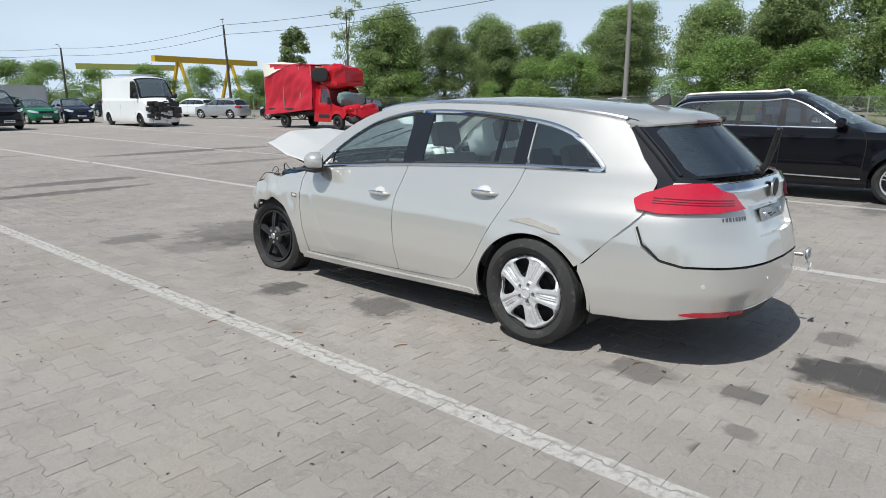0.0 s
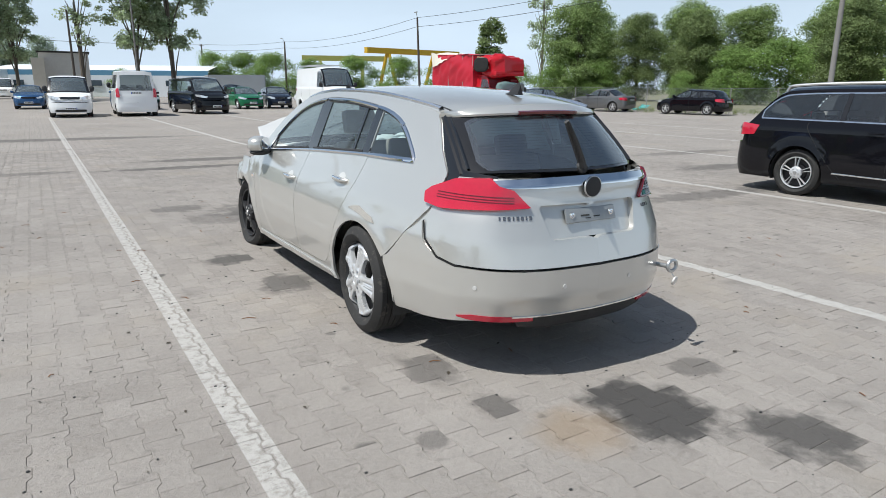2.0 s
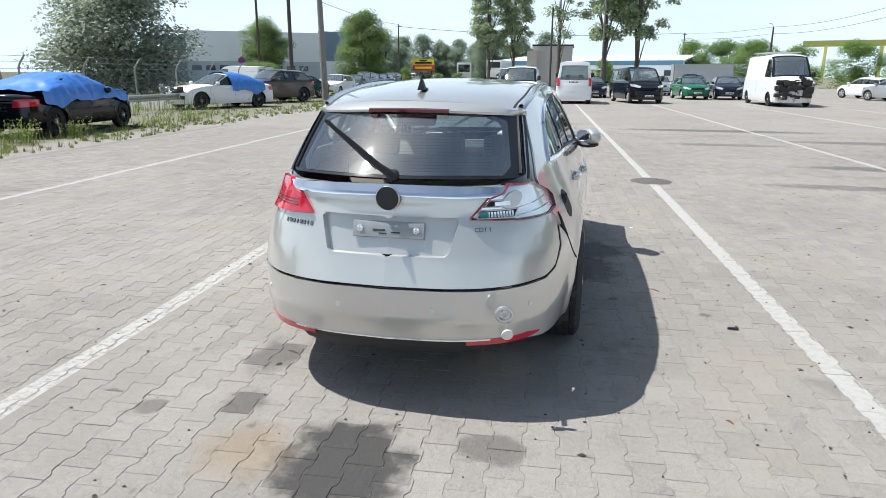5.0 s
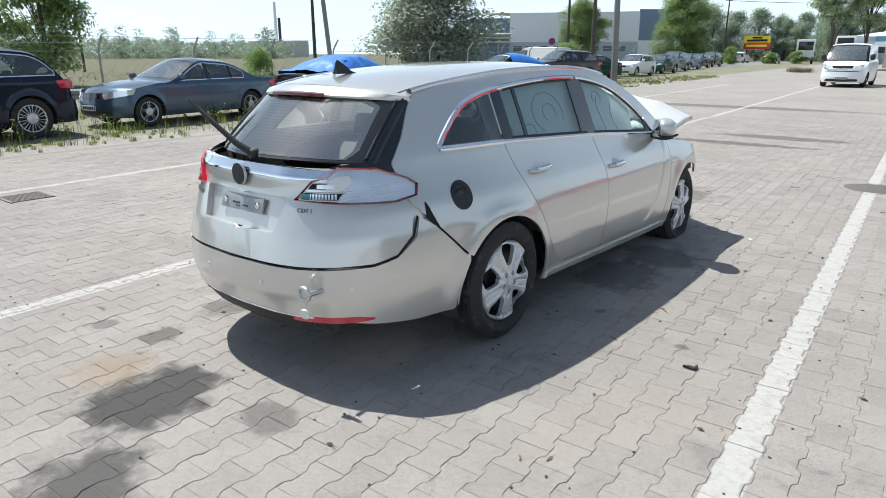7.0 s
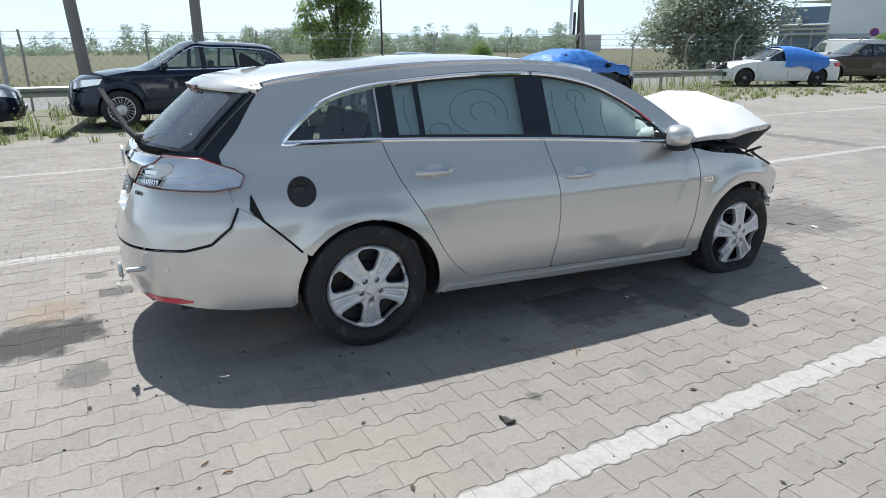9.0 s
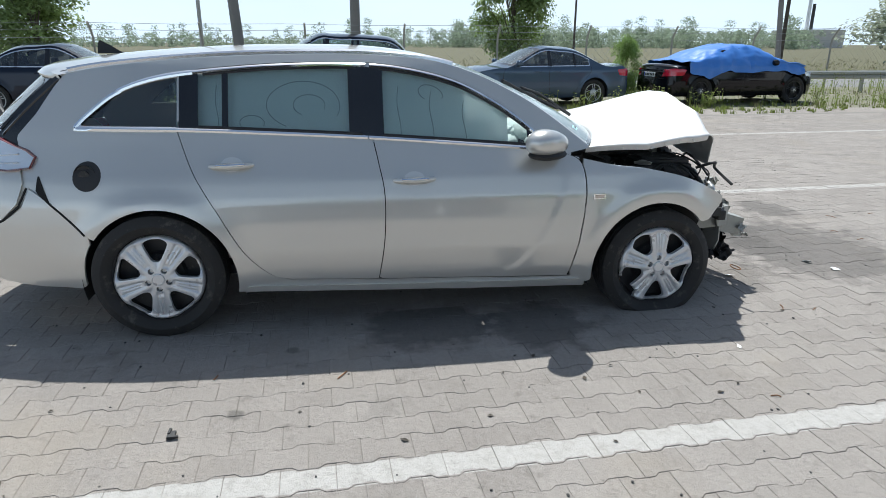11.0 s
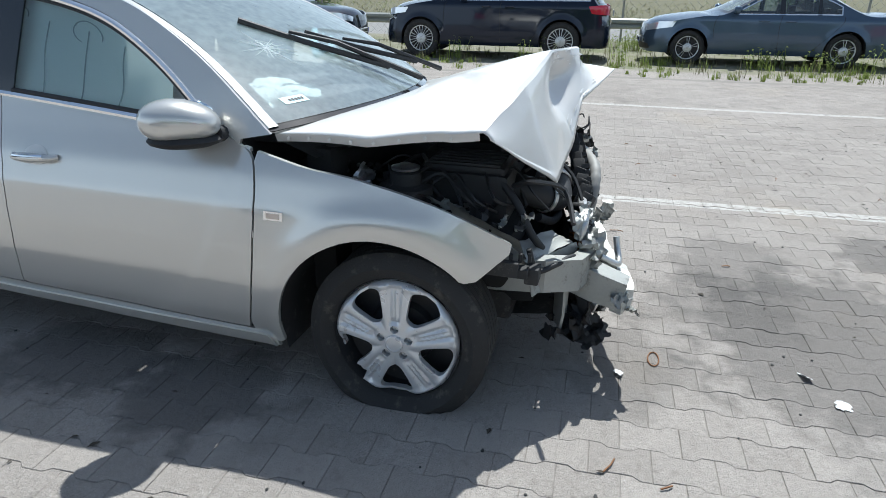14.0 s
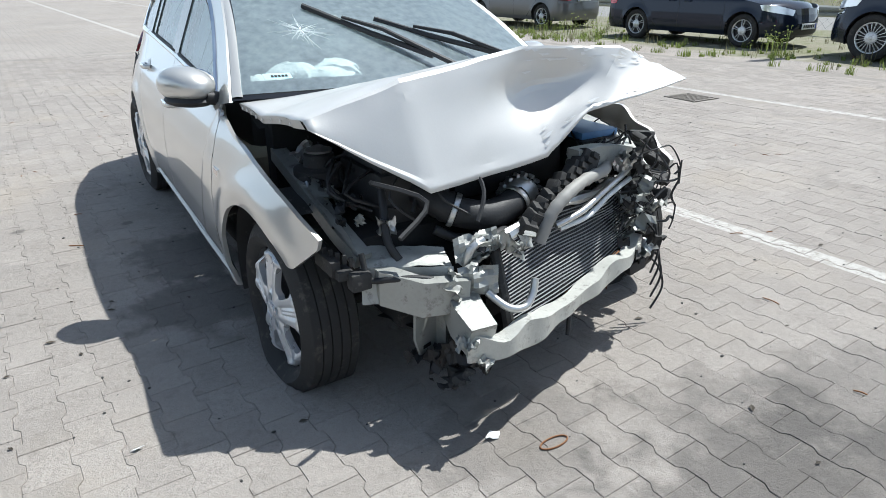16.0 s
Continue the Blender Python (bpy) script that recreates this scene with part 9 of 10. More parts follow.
plant(T_LIND[1], -29.5, 90, "tree near the road signs", scale=1.05, turn=200)
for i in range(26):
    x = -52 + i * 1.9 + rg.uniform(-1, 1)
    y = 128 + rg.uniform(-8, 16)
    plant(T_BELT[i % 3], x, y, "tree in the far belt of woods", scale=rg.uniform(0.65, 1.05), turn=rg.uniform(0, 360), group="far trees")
for i in range(7):
    plant(T_BUSH[i % 3], -34 + i * 2.6 + rg.uniform(-1, 1), 92 + rg.uniform(-10, 20), "bush along the lane's far end", "bush", rg.uniform(0.35, 0.6), rg.uniform(0, 360), "bushes", "bush")
plant(T_BUSH[0], -13.3, 8.75, "bright green sapling between two cars", "sapling", 0.40, 15, "", "sapling", wide=0.55)
plant(T_BUSH[1], -33, 40.5, "small round tree in front of the factory", "bush", 0.8, 40, "bushes", "bush", wide=0.8)
plant(T_BUSH[2], -24, 47, "yellow-green bush by the fence", "bush", 0.55, 90, "bushes", "bush")
# far woods beyond the field, as one mass
rgn = np.random.default_rng(5)
blobs = []
for i in range(900):
    a = math.radians(rgn.uniform(52, 150))
    d = rgn.uniform(215, 300)
    x, y = -math.sin(a) * d, math.cos(a) * d
    tall = rgn.uniform() > 0.88
    hh = 2.6 + 4.6 * max(0, noise.noise((x * 0.02, y * 0.02, 2))) + (4.5 if tall else 0) + (3.0 if a < math.radians(80) else 0)
    for k in range(4):
        blobs.append((x + rgn.uniform(-3, 3) * (not tall), y + rgn.uniform(-3, 3) * (not tall), hh * (0.10 + 0.23 * k), hh * (0.17 if tall else 0.27)))
# haze over these woods is only the pale leaf colour
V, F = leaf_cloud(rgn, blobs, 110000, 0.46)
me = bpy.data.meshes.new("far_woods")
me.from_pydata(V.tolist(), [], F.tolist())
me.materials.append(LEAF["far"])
tagged(new("far_woods", me), "belt of distant trees beyond the field, haze in their leaf colour", "woods", kind="stuff")

# ---- poles and wires ----
CONCRETE = surface("pole_concrete", (0.23, 0.22, 0.205), 0.85, 0, 0.2, 2, 40, 0.3)
WOOD = surface("dark_pole_wood", (0.085, 0.07, 0.058), 0.85, 0, 0.25, 2, 40, 0.3)


def pole(x, y, h, r, mt, label, lean=(0, 0), arm=0.0, lamp=False):
    p = thing("utility_pole", label, "pole", "poles")
    Heap().tube([(0, 0, -0.05), (lean[0] * 0.5, lean[1] * 0.5, h / 2), (lean[0], lean[1], h)], [r, r * 0.85, r * 0.65], 10).made("shaft", mt, p)
    if arm:
        Heap().tube([(lean[0] - arm, lean[1], h - 0.25), (lean[0] + arm, lean[1], h - 0.25)], 0.04, 6).made("crossarm", BLACK_DUSTY, p)
        for dx in (-arm, arm):
            Heap().lathe([(0, 0.04), (0.06, 0.05), (0.10, 0.03), (0.12, 0.001)], 8, pose(lean[0] + dx, lean[1], h - 0.22, 0, -90, 0)).made("insulator", PLATE_WHITE, p)
    if lamp:
        Heap().tube([(lean[0], lean[1], h), (lean[0] - 0.4, lean[1] - 0.6, h + 0.35), (lean[0] - 0.7, lean[1] - 1.1, h + 0.4)], 0.03, 6).made("lamp_arm", BARE_STEEL, p)
        Heap().box((lean[0] - 0.8, lean[1] - 1.25, h + 0.38), (0.18, 0.5, 0.08), bevel=0.03).made("lamp_head", BARE_STEEL, p)
    p.matrix_world = pose(x, y, 0)
    return Vector((x + lean[0], y + lean[1], h))


p1 = pole(27.5, 98.5, 8.2, 0.17, WOOD, "dark wooden pole by the hedge", lamp=True)
p2 = pole(30.8, 60, 8.6, 0.14, WOOD, "dark pole with a lamp behind the red truck", lamp=True, lean=(-0.3, 0))
p3 = pole(35.7, 18.7, 10.5, 0.16, CONCRETE, "tall concrete pole by the fence", arm=0.5)
p4 = pole(18.5, 117, 8.5, 0.16, WOOD, "dark pole far behind the vans", arm=0.4)
pa = pole(-14.1, -1.5, 8.5, 0.15, CONCRETE, "thick concrete pole behind the verge cars", lean=(0, -0.5))
pb = pole(-18.2, 1.55, 9.5, 0.17, CONCRETE, "thick concrete pole beside the road")
pole(-23.0, -4.2, 9, 0.08, BARE_STEEL, "thin steel lamp post beside the road")
pd = pole(-22.9, 20.2, 9.5, 0.12, CONCRETE, "leaning concrete pole beyond the fence", lean=(-0.5, -0.6))
pole(-13.6, 33.2, 10, 0.19, CONCRETE, "thick concrete pole beside the verge cars", lean=(-0.25, 0))
pf = pole(-21, 45.3, 11, 0.17, WOOD, "dark pole by the factory road", arm=0.5)
pg = pole(-30, 58, 11, 0.15, WOOD, "dark pole by the factory road", arm=0.5)
ph = pole(-31, 26.0, 6.5, 0.12, WOOD, "short dark pole in the field", arm=0.5)
pi_ = pole(-60, 24.0, 7.5, 0.12, WOOD, "wooden pole far out in the field", arm=0.5)
pole(-1.6, 60.0, 7.5, 0.11, WOOD, "dark pole beside the poplars")
pk = pole(-27, 100, 9, 0.13, WOOD, "dark pole near the billboard", arm=0.5)
pole(3.0, 57.5, 17, 0.07, CONCRETE, "tall mast between the poplars")


def wire(a, b, sag, r=0.012):
    t = thing("overhead_wire", "thin black overhead wire", "wire", "wires")
    Heap().tube([a.lerp(b, i / 16) - Vector((0, 0, sag * 4 * (i / 16) * (1 - i / 16))) for i in range(17)], r, 5).made("strand", INK, t)


for dz in (0.0, -0.9):
    wire(p1 + Vector((0, 0, dz)), p2 + Vector((0, 0, dz)), 0.7, 0.02)
    wire(p2 + Vector((0, 0, dz)), p3 + Vector((0, 0, dz - 0.5)), 0.6, 0.02)
    wire(p1 + Vector((0, 0, dz)), p4 + Vector((0, 0, dz)), 0.3, 0.02)
    wire(ph + Vector((0, 0, dz - 0.1)), pi_ + Vector((0, 0, dz - 0.1)), 0.4, 0.02)
wire(pi_, Vector((-110, -60, 9)), 1.5, 0.03)
wire(pa, pb, 0.1)
wire(pb + Vector((0, 0, -3.2)), Vector((-26, 40, 6.5)), 0.5, 0.015)
wire(pd, pf, 0.5, 0.02)
wire(pf, pg, 0.5, 0.02)
wire(pg, pk, 0.8, 0.03)
wire(p4, Vector((-27, 100, 8.7)), 0.8, 0.03)

# ---- verge: fence, guard rail, weeds ----
POST = surface("fence_concrete", (0.34, 0.33, 0.30), 0.9, 0, 0.2, 4, 60, 0.2)
MESHWIRE = surface("galvanised_wire", (0.32, 0.33, 0.33), 0.5, 0.6, 0.1)


def fence(name, label, a, b, pitch, h, crook, rows=9, diag=0.22, r=0.0035):
    """A wire fence: posts with crooked heads, slanting mesh wires, strands along the top."""
    f = thing(name, label, "fence")
    a, b = Vector(a), Vector(b)
    L = (b - a).length
    d = (b - a) / L
    out = Vector((d.y, -d.x, 0))
    n = int(L / pitch)
    for i in range(n + 1):
        p = a + d * pitch * i
        pts = [p + Vector((0, 0, -0.05)), p + Vector((0, 0, h))]
        if crook:
            pts += [p + Vector((0, 0, h + 0.12)) + out * 0.06, p + Vector((0, 0, h + 0.42)) + out * 0.30]
        Heap().tube(pts, 0.032 if crook else 0.03, 7).made("post", POST, f)
    net = Heap()
    k = int(L / diag)
    for i in range(k + 1):
        for s in (1, -1):
            p = a + d * diag * i
            q = p + d * s * h * 0.9
            m = [p + Vector((0, 0, 0.04)), q + Vector((0, 0, h * 0.94))]
            w = Vector((d.x, d.y, 0)) * r
            net.add([m[0] - w, m[0] + w, m[1] + w, m[1] - w], [(0, 1, 2, 3)])
    tagged(net.made("wire_mesh", MESHWIRE, f, smooth=False), kind="stuff")
    for z, o in (((h + 0.40, 0.28), (h + 0.22, 0.14), (h, 0.0)) if crook else ((h, 0.0), (h * 0.5, 0.0))):
        Heap().tube([a + d * L * i / 24 + out * o + Vector((0, 0, z - 0.03 * (i % 2))) for i in range(25)], 0.006 if crook else 0.01, 5).made("strand", MESHWIRE, f)


fence("chain_link_fence", "chain link fence with crooked concrete posts and barbed wire", (-16.4, -24, 0), (-17.6, 46, 0), 3.0, 1.62, True)
fence("mesh_fence", "low wire mesh fence along the edge of the lot", (24.0, 44.5, 0), (39.5, 4.0, 0), 2.6, 1.55, False, diag=0.16, r=0.006)
gr = thing("guard_rail", "weathered steel guard rail beside the road", "guard rail")
prof = [(0.0, 0.42), (0.05, 0.45), (0.05, 0.50), (0.0, 0.54), (0.05, 0.58), (0.05, 0.64), (0.0, 0.68)]
Heap().add([(-15.2 + x - 0.01 * y, y, z) for y in np.linspace(-26, 30, 15) for x, z in prof], [(i * 7 + j, i * 7 + j + 1, (i + 1) * 7 + j + 1, (i + 1) * 7 + j) for i in range(14) for j in range(6)]).made("rail", BARE_STEEL, gr)
for i in range(15):
    Heap().box((-15.25 - 0.01 * (-26 + 4 * i), -26 + 4 * i, 0.33), (0.06, 0.12, 0.7)).made("post", BARE_STEEL, gr)
WEED = leafy("weeds", (0.22, 0.27, 0.075))
DRY = leafy("dry_grass", (0.165, 0.158, 0.085))


def grass(name, label, spots, mt, seed):
    """Tufts of blades: spots are rows of x, y, height, how many blades."""
    rg = np.random.default_rng(seed)
    V, F = [], []
    for x, y, h, n in spots:
        for i in range(n):
            a, l = rg.uniform(0, 6.283), rg.uniform(0.35, 1.0) * h
            px, py = x + rg.normal() * h * 0.28, y + rg.normal() * h * 0.28
            lean = rg.uniform(0.05, 0.55) * l
            w = rg.uniform(0.002, 0.006) * (1 + h)
            dx, dy = math.cos(a), math.sin(a)
            k = len(V)
            V += [(px - dy * w, py + dx * w, -0.01), (px + dy * w, py - dx * w, -0.01), (px + dx * lean * 0.4 + dy * w * 0.8, py + dy * lean * 0.4 - dx * w * 0.8, l * 0.6), (px + dx * lean * 0.4 - dy * w * 0.8, py + dy * lean * 0.4 + dx * w * 0.8, l * 0.6), (px + dx * lean, py + dy * lean, l)]
            F += [(k, k + 1, k + 2, k + 3), (k + 3, k + 2, k + 4)]
            if h > 0.35:
                for q in (0.45, 0.7, 0.9):
                    b = rg.uniform(0, 6.283)
                    c = (px + dx * lean * q * q, py + dy * lean * q * q, l * q)
                    e, g = rg.uniform(0.03, 0.07) * (0.6 + h), rg.uniform(0.012, 0.024)
                    cb, sb = math.cos(b), math.sin(b)
                    k = len(V)
                    V += [c, (c[0] + cb * e * 0.5 - sb * g, c[1] + sb * e * 0.5 + cb * g, c[2] + 0.02), (c[0] + cb * e, c[1] + sb * e, c[2] - 0.01), (c[0] + cb * e * 0.5 + sb * g, c[1] + sb * e * 0.5 - cb * g, c[2] + 0.02)]
                    F.append((k, k + 1, k + 2, k + 3))
    me = bpy.data.meshes.new(name)
    me.from_pydata(V, [], F)
    me.materials.append(mt)
    return tagged(new(name, me), label, "weeds", kind="stuff")


rg = random.Random(17)
spots, dry, tall = [], [], []
for i in range(1300):
    y = rg.uniform(-20, 44)
    x = -9.0 - abs(rg.gauss(0, 1)) * 1.5 - 0.035 * y
    if noise.noise((x * 0.9, y * 0.7, 3.0)) > -0.12:
        spots.append((x, y, rg.uniform(0.04, 0.17), 26))
for i in range(900):
    y = rg.uniform(-20, 44)
    dry.append((-9.3 - rg.uniform(0, 6) - 0.035 * y, y, rg.uniform(0.08, 0.3), 8))
for i in range(130):
    y = rg.choice((rg.gauss(3.1, 0.9), rg.gauss(8.6, 1.0), rg.gauss(-1.9, 1.0), rg.gauss(14.6, 1.6), rg.gauss(5.8, 1.6), rg.gauss(-8.0, 1.2), rg.uniform(-20, 40)))
    tall.append((rg.choice((-10.85 - rg.uniform(-0.35, 0.25), -13.6 - rg.uniform(0, 1.6))) - 0.035 * y, y, rg.uniform(0.20, 0.60), 14))
for i in range(120):
    tall.append((-14.6 - rg.uniform(0, 2.5), rg.uniform(9, 40), rg.uniform(0.4, 1.0), 9))
grass("weeds", "low green weeds along the edge of the paving", spots, WEED, 1)
grass("dry_grass", "dry yellow grass on the verge", dry, DRY, 2)
grass("tall_weeds", "tall green weeds round the cars on the verge", tall, WEED, 3)
field = [(-24 - abs(rg.gauss(0, 1)) * 16, rg.uniform(-40, 60), rg.uniform(0.10, 0.34), 9) for i in range(2600)]
grass("field_grass", "tall dry grass in the field beyond the road", field, DRY, 4)
grass("field_grass", "green tufts in the field beyond the road", [(x - 3, y + 2, h, 5) for x, y, h, n in field[::3]], WEED, 6)
edge = [(24.2 + (39.5 - 24.2) * (44.5 - y) / 40.5 - rg.uniform(-3.0, 0.9), y, rg.uniform(0.12, 0.45), 8) for y in [rg.uniform(4, 46) for i in range(700)]]
grass("weeds", "grass along the foot of the mesh fence", edge, WEED, 5)
grass("brush_pile", "small heap of cut brush on the paving", [(-8.8 + rg.gauss(0, 0.5), 58.4 + rg.gauss(0, 0.4), 0.45, 10) for i in range(60)], DRY, 8)

# ---- buildings far off ----
CLAD = surface("white_cladding", (0.82, 0.84, 0.86), 0.5, 0.1, 0.08, 0.2, 4)
CLAD_BLUE = surface("blue_grey_cladding", (0.17, 0.24, 0.32), 0.5, 0.1, 0.08, 0.2, 4)
CONCR = surface("old_concrete_wall", (0.56, 0.54, 0.51), 0.9, 0, 0.2, 0.3, 5, 0.2)
PANE = surface("dark_window_pane", (0.05, 0.07, 0.09), 0.15, 0, 0.2, 1, 8, coat=0.5)


def ribbed(h, a, b, z0, z1, rib=0.6, t=0.3):
    """An upright ribbed wall from a to b."""
    A, B = Vector(a), Vector(b)
    L = (B - A).length
    d = (B - A) / L
    o = Vector((d.y, -d.x, 0))
    n = max(2, int(L / rib))
    V, F = [], []
    for i in range(n + 1):
        p = A + d * L * i / n + o * (0.06 if i % 2 else 0.0)
        V += [(p.x, p.y, z0), (p.x, p.y, z1), (p.x - o.x * t, p.y - o.y * t, z1), (p.x - o.x * t, p.y - o.y * t, z0)]
    for i in range(n):
        for j in range(4):
            F.append((i * 4 + j, i * 4 + (j + 1) % 4, (i + 1) * 4 + (j + 1) % 4, (i + 1) * 4 + j))
    h.add(V, F)
    return h


fac = thing("factory", "long pale factory hall with a blue-grey gable", "factory")
A, B, C = Vector((-63, 98, 0)), Vector((-43.5, 108, 0)), Vector((-60, 130, 0))
ribbed(Heap(), A, B, 3.4, 8.2, 0.7).made("wall", CLAD, fac)
ribbed(Heap(), A, B, 0, 3.4, 1.2).made("lower_wall", surface("pale_blue_wall", (0.45, 0.52, 0.58), 0.6, 0, 0.1, 0.3, 4), fac)
ribbed(Heap(), A + Vector((-6, -3, 0)), A, 0, 7.4, 0.7).made("wall_end", CLAD_BLUE, fac)
ribbed(Heap(), B, B + Vector((5.0, 6.0, 0)), 3.6, 8.6, 0.7).made("gable", CLAD_BLUE, fac)
ribbed(Heap(), B, B + Vector((5.0, 6.0, 0)), 0, 3.6, 0.7).made("gable_base", CLAD, fac)
Heap().add([(A.x - 6, A.y - 3, 8.25), (B.x, B.y, 8.25), (B.x + 5, B.y + 6, 8.3), (C.x, C.y, 8.3), (C.x - 8, C.y - 6, 8.3)], [(0, 1, 2, 3, 4)]).made("roof", CLAD, fac)
d = (B - A).normalized()
o = Vector((d.y, -d.x, 0))
for i in range(9):
    p = A + d * (1.5 + 2.2 * i) + o * 0.12
    Heap().box((0, 0, 0), (1.5, 0.1, 0.8), Matrix.Translation((p.x, p.y, 2.3)) @ pose(0, 0, 0, 0, 0, math.degrees(math.atan2(d.y, d.x)))).made("window", PANE, fac)
sig = Heap()
face = Matrix.Translation(A + d * 15.0 + o * 0.25 + Vector((0, 0, 6.6))) @ pose(0, 0, 0, 0, 0, math.degrees(math.atan2(d.y, d.x)))
sig.tube([face @ Vector((-1.7 + 0.55 * math.cos(a), 0, 0.55 * math.sin(a))) for a in np.linspace(0.4, 6.6, 20)], 0.16, 6)
for i in range(6):
    sig.box((-0.6 + i * 0.55, 0, 0), (0.38, 0.1, 0.6), face)
sig.made("sign", surface("blue_sign", (0.02, 0.12, 0.45), 0.5), fac)
pipes = thing("pipe_bridge", "grey pipe racks and ducts beside the factory", "pipes")
for i in range(7):
    Heap().tube([(-64 - 2.4 * i, 96 - 1.2 * i, 0), (-64 - 2.4 * i, 96 - 1.2 * i, 4.6)], 0.12, 6).made("support", BARE_STEEL, pipes)
for z in (3.4, 4.1, 4.7):
    Heap().tube([(-62, 97, z), (-82, 87, z)], 0.22, 7).made("pipe", ALUMINIUM, pipes)
for i in range(5):
    Heap().lathe([(0, 0.5), (0.8, 0.5), (1.0, 0.3), (1.3, 0.3), (1.3, 0.001)], 12, pose(-66 - 2.6 * i, 95.5 - 1.3 * i, 4.8, 0, -90, 0)).made("duct", ALUMINIUM, pipes)
shed = thing("concrete_building", "windowless old concrete building beyond the poplars", "building")
Heap().box((-2.2, 84.5, 2.5), (4.8, 6, 5.0)).made("wall", CONCR, shed)
Heap().box((-4.7, 82.0, 2.2), (1.2, 3.0, 4.4)).made("stair_block", surface("rendered_wall", (0.60, 0.55, 0.48), 0.9, 0, 0.15, 0.4, 5), shed)
Heap().box((-2.2, 84.5, 5.08), (5.1, 6.3, 0.18)).made("roof_edge", BLACK_DUSTY, shed)
for i in range(2):
    Heap().box((-2.6 + 1.6 * i, 81.45, 2.2), (0.9, 0.12, 1.4)).made("blocked_window", CONCR, shed)
hall = thing("white_hall", "long low white hall with a blue band", "hall")
ribbed(Heap(), (-13, 110, 0), (16, 99, 0), 0, 3.0, 1.0).made("wall", CLAD, hall)
ribbed(Heap(), (-13, 110, 0), (16, 99, 0), 3.0, 3.7, 1.0).made("band", surface("blue_band", (0.12, 0.28, 0.42), 0.5), hall)
Heap().add([(-13, 110, 3.72), (16, 99, 3.72), (20, 112, 4.8), (-9, 123, 4.8)], [(0, 1, 2, 3)]).made("roof", CLAD, hall)
for i in range(9):
    p = Vector((-13, 110, 0)).lerp(Vector((16, 99, 0)), (i + 0.5) / 9) + Vector((-0.05, -0.15, 0))
    Heap().box((0, 0, 1.9), (1.6, 0.1, 0.8), Matrix.Translation(p) @ pose(0, 0, 0, 0, 0, -20.8)).made("window", PANE, hall)
cont = thing("container", "grey ribbed shipping container", "container")
h = Heap()
for a, b in (((11.0, 70.5, 0), (16.5, 68.8, 0)), ((11.0, 73, 0), (11.0, 70.5, 0))):
    ribbed(h, a, b, -0.015, 2.7, 0.22, 0.1)
h.add([(11, 70.5, 2.71), (16.5, 68.8, 2.71), (16.9, 71.3, 2.71), (11.0, 73, 2.71)], [(0, 1, 2, 3)])
h.made("shell", surface("grey_container_paint", (0.33, 0.35, 0.37), 0.6, 0.1, 0.15, 1, 12), cont)
for nm, lab, a, b, z, col, leg in (("gantry_crane", "yellow gantry crane beam on slanting legs", (72.0, 172.0), (105.6, 178.0), 11.7, (0.62, 0.38, 0.02), 5.0), ("gantry_crane", "greenish-yellow gantry crane beam on legs", (59.5, 191.0), (82.8, 183.0), 9.9, (0.36, 0.36, 0.10), 4.0)):
    g = thing(nm, lab, "crane", "gantry cranes")
    mt = surface(lab.split()[0] + "_steel", col, 0.55, 0.1, 0.15, 0.6, 8)
    girder(Heap(), [(*a, z), (*b, z)], 1.6, 1.5).made("beam", mt, g)
    d2 = (Vector(b) - Vector(a)).normalized()
    for q in (0.22, 0.72):
        p = Vector(a).lerp(Vector(b), q)
        for s in (1, -1):
            girder(Heap(), [(p.x - d2.y * s * 0.3, p.y + d2.x * s * 0.3, z - 0.2), (p.x - d2.y * s * leg, p.y + d2.x * s * leg, 0)], 0.7, 0.7).made("leg", mt, g)
bill = thing("billboard", "yellow and red billboard on posts by the trees", "billboard")
bm_ = Matrix.Translation((-28.3, 123.2, 0)) @ pose(0, 0, 0, 0, 0, -12)
Heap().box((0, 0, 3.75), (4.6, 0.12, 1.15), bm_).made("upper_panel", surface("yellow_board", (0.72, 0.56, 0.03), 0.6), bill)
Heap().box((0, 0, 2.65), (4.6, 0.12, 1.05), bm_).made("lower_panel", surface("red_board", (0.55, 0.05, 0.03), 0.6), bill)
Heap().box((0, -0.08, 4.05), (1.6, 0.03, 0.26), bm_).box((0, -0.08, 3.6), (3.6, 0.03, 0.32), bm_).made("writing_bars", INK, bill)
Heap().box((0, -0.08, 2.7), (3.6, 0.03, 0.36), bm_).made("lower_writing_bar", surface("yellow_letters", (0.75, 0.6, 0.05), 0.6), bill)
for s in (-1.7, 1.7):
    Heap().box((s, 0.1, 1.6), (0.14, 0.14, 3.2), bm_).made("post", BLACK_DUSTY, bill)
sign = thing("road_sign", "round blue and red no-stopping sign on a grey post", "road sign")
Heap().tube([(0, 0, 0), (0, 0, 3.0)], 0.035, 8).made("post", BARE_STEEL, sign)
Heap().lathe([(0, 0.001), (0, 0.36), (0.02, 0.36)], 26, pose(0, -0.05, 2.75, 0, 0, 90) @ Matrix.Rotation(math.pi, 4, "Z")).made("rim", surface("red_sign_paint", (0.55, 0.03, 0.03), 0.5), sign)
Heap().lathe([(0.022, 0.29), (0.024, 0.001)], 26, pose(0, -0.05, 2.75, 0, 0, -90)).made("disc", BLUE_INK, sign)
for k in (45, -45):
    Heap().box((0, -0.078, 2.75), (0.58, 0.004, 0.06), Matrix.Translation((0, 0, 2.75)) @ pose(0, 0, 0, 0, k, 0) @ Matrix.Translation((0, 0, -2.75))).made("bar", bpy.data.materials["red_sign_paint"], sign)
Heap().box((0, -0.05, 2.1), (0.45, 0.02, 0.4)).made("lower_plate", PLATE_WHITE, sign)
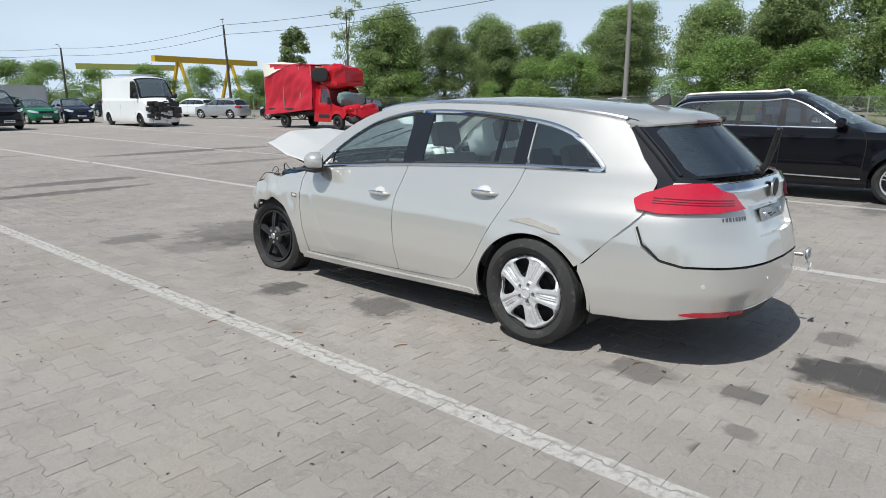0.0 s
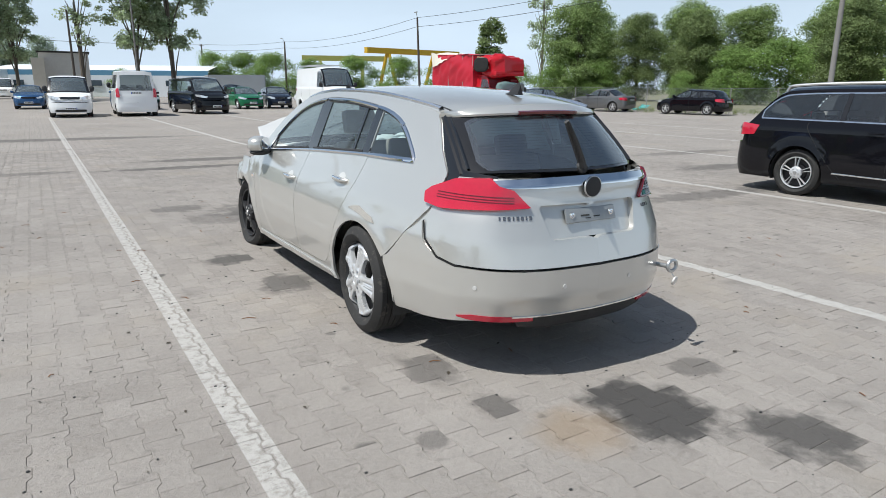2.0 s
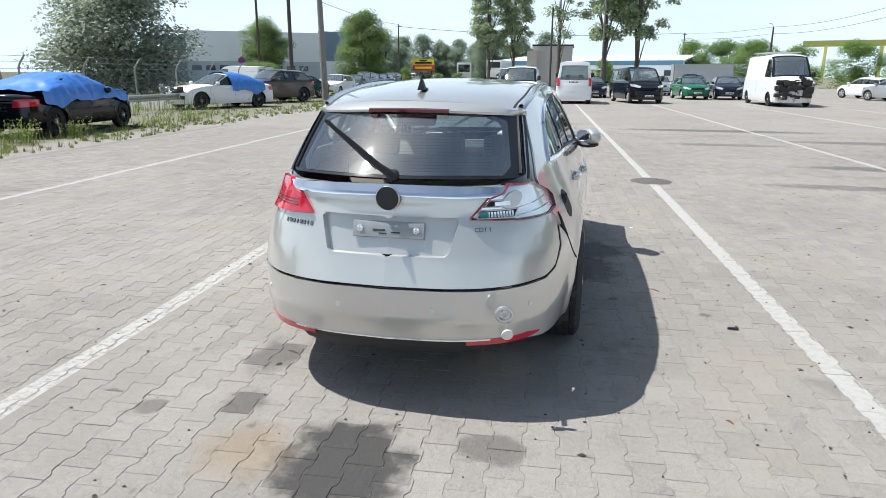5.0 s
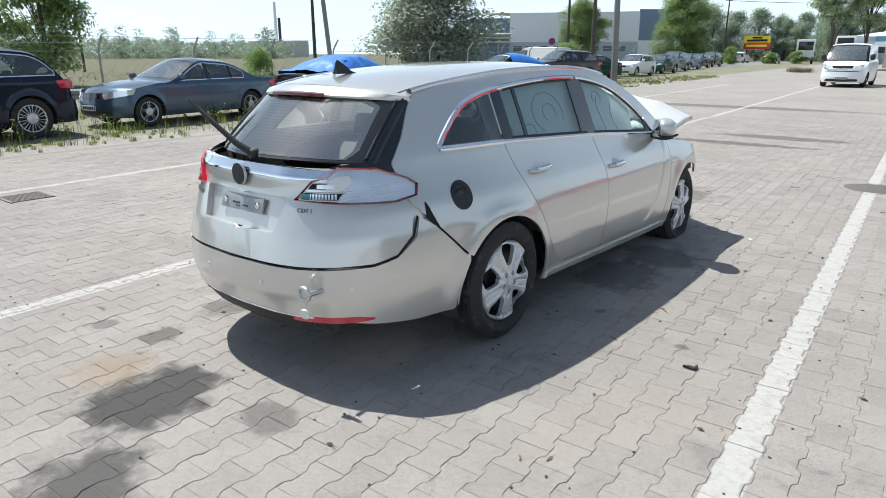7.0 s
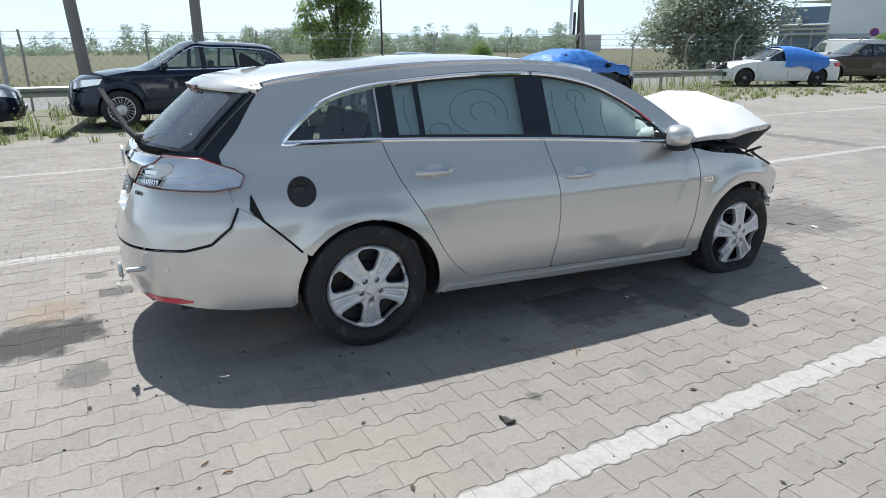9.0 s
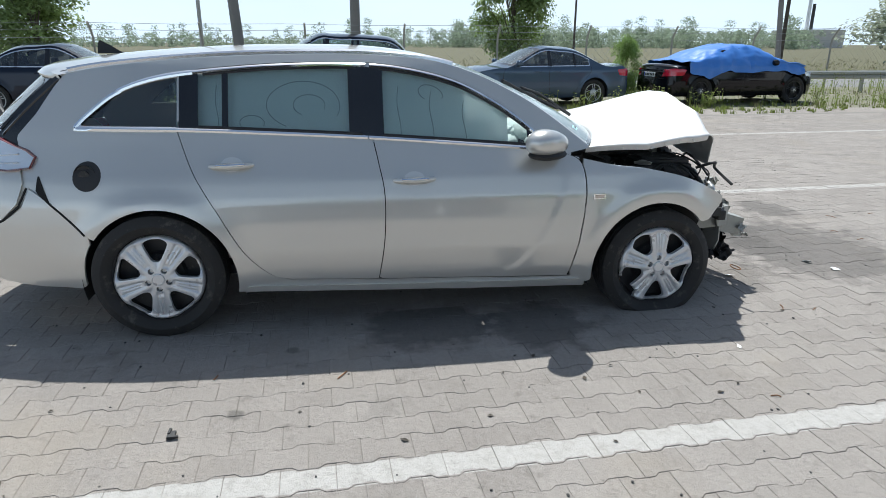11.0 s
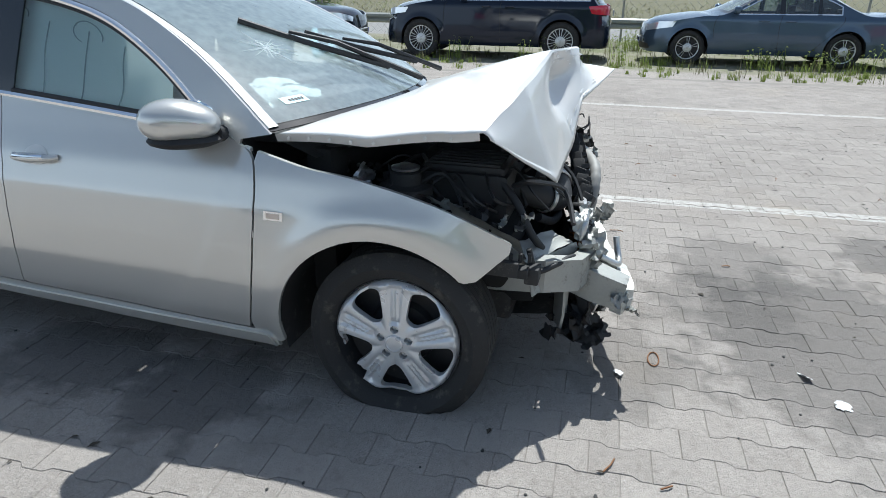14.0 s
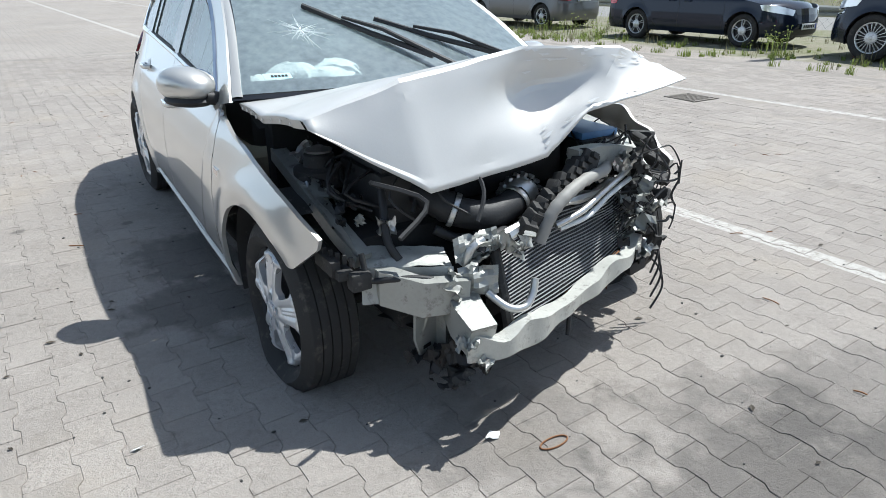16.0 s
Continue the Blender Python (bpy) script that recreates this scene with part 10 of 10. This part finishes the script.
sign.matrix_world = pose(-33.5, 61, 0, 0, 0, 30)
silo = thing("chimney_works", "distant boiler house with two thin chimneys", "factory")
Heap().box((-250, 192, 3.5), (26, 14, 7)).made("hall", CONCR, silo)
Heap().tube([(-252, 193, 0), (-252, 193, 24)], [0.9, 0.6], 10).made("chimney", CLAD, silo)
Heap().tube([(-248, 192, 0), (-248, 192, 17)], [0.7, 0.6], 10).made("chimney", BLACK_DUSTY, silo)

# ---- litter on the paving ----
rg = random.Random(3)
for i, (x, y, lx, ly, mt, lb, nm) in enumerate(((0.235, 4.23, 0.16, 0.05, PLATE_WHITE, "broken pale plastic strip on the paving", "plastic_shard"), (0.41, 4.325, 0.10, 0.05, PLATE_WHITE, "broken pale plastic piece on the paving", "plastic_shard"),
                                                (1.43, 2.95, 0.06, 0.015, PLATE_WHITE, "small pale splinter on the paving", "plastic_shard"), (0.42, 3.52, 0.14, 0.03, PLATE_WHITE, "long pale splinter under the bumper", "plastic_shard"))):
    e = thing(nm, lb, "debris", "debris")
    scrap(Heap(), (0, 0, 0.010), lx * 0.75, 500 + i, 5, 4, 0.10).made("piece", mt, e)
    e.matrix_world = pose(x, y, 0.004)
    for c in e.children:
        c.data.transform(Matrix.Diagonal((1, ly / lx * 1.4, 0.25, 1)))
for i, (x, y) in enumerate(((33.2, 31.2), (34.0, 31.5), (34.9, 31.9))):
    e = thing("plastic_sheet", "crumpled teal plastic sheet by the fence", "debris", "fence litter")
    scrap(Heap(), (0, 0, 0.12), 0.9, 620 + i, 7, 6, 0.35).made("sheet", surface("teal_plastic", (0.10, 0.42, 0.40), 0.4, 0, 0.2) if i == 0 else bpy.data.materials["teal_plastic"], e)
    e.children[0].data.transform(Matrix.Diagonal((1, 1, 0.35, 1)))
    low = min(v.co.z for v in e.children[0].data.vertices)
    e.matrix_world = pose(x, y, -0.012 - low)
loop = thing("wire_loop", "thin rusty wire loop lying on the paving", "debris", "debris")
Heap().tube([(0.275 + 0.055 * math.cos(a), 3.655 + 0.022 * math.sin(a), 0.004) for a in np.linspace(0, 6.28, 24)], 0.003, 5).made("wire", RUST, loop)
clip = thing("plastic_clip", "broken black plastic clip on the paving", "debris", "debris")
Heap().box((1.83, 0.24, 0.007), (0.05, 0.03, 0.010), bevel=0.003).box((1.85, 0.25, 0.010), (0.012, 0.04, 0.010)).box((1.81, 0.23, 0.010), (0.035, 0.010, 0.012)).made("clip_body", BLACK_MATT, clip)
bits = Heap()
for i in range(900):
    a, b = rg.uniform(-5, 5), rg.uniform(-4, 7)
    p = lot(a, b)
    s = rg.uniform(0.003, 0.008)
    bits.ball((p.x, p.y, s * 0.3), (s * rg.uniform(0.7, 1.6), s, s * 0.5), 5, 3)
tagged(bits.made("grit", BLACK_DUSTY), "dark crumbs and dry leaf bits on the paving", "grit", kind="stuff")
litter = Heap()
for i in range(230):
    p = lot(rg.uniform(-5, 4.5), rg.uniform(-4, 7.5))
    a, L = rg.uniform(0, 6.28), rg.uniform(0.008, 0.024)
    c, q = math.cos(a) * L, math.sin(a) * L
    litter.add([(p.x - c, p.y - q, 0.002), (p.x - q * 0.5, p.y + c * 0.5, 0.007), (p.x + c, p.y + q, 0.004), (p.x + q * 0.5, p.y - c * 0.5, 0.006)], [(0, 1, 2), (0, 2, 3)])
tagged(litter.made("leaf_litter", surface("dry_dark_leaf", (0.06, 0.048, 0.035), 0.8, 0, 0.4, pieces=0.8), smooth=False), "dark dry leaf scraps strewn over the paving", "leaves", kind="stuff")
twigs = Heap()
for i in range(60):
    p = lot(rg.uniform(-4, 4), rg.uniform(-3.5, 6))
    a, L = rg.uniform(0, 6.28), rg.uniform(0.03, 0.09)
    twigs.tube([(p.x, p.y, 0.004), (p.x + math.cos(a) * L * 0.5, p.y + math.sin(a) * L * 0.5 + 0.006, 0.008), (p.x + math.cos(a) * L, p.y + math.sin(a) * L, 0.004)], 0.003, 4)
tagged(twigs.made("twigs", RUST), "small dry twigs strewn on the paving", "twigs", kind="stuff")
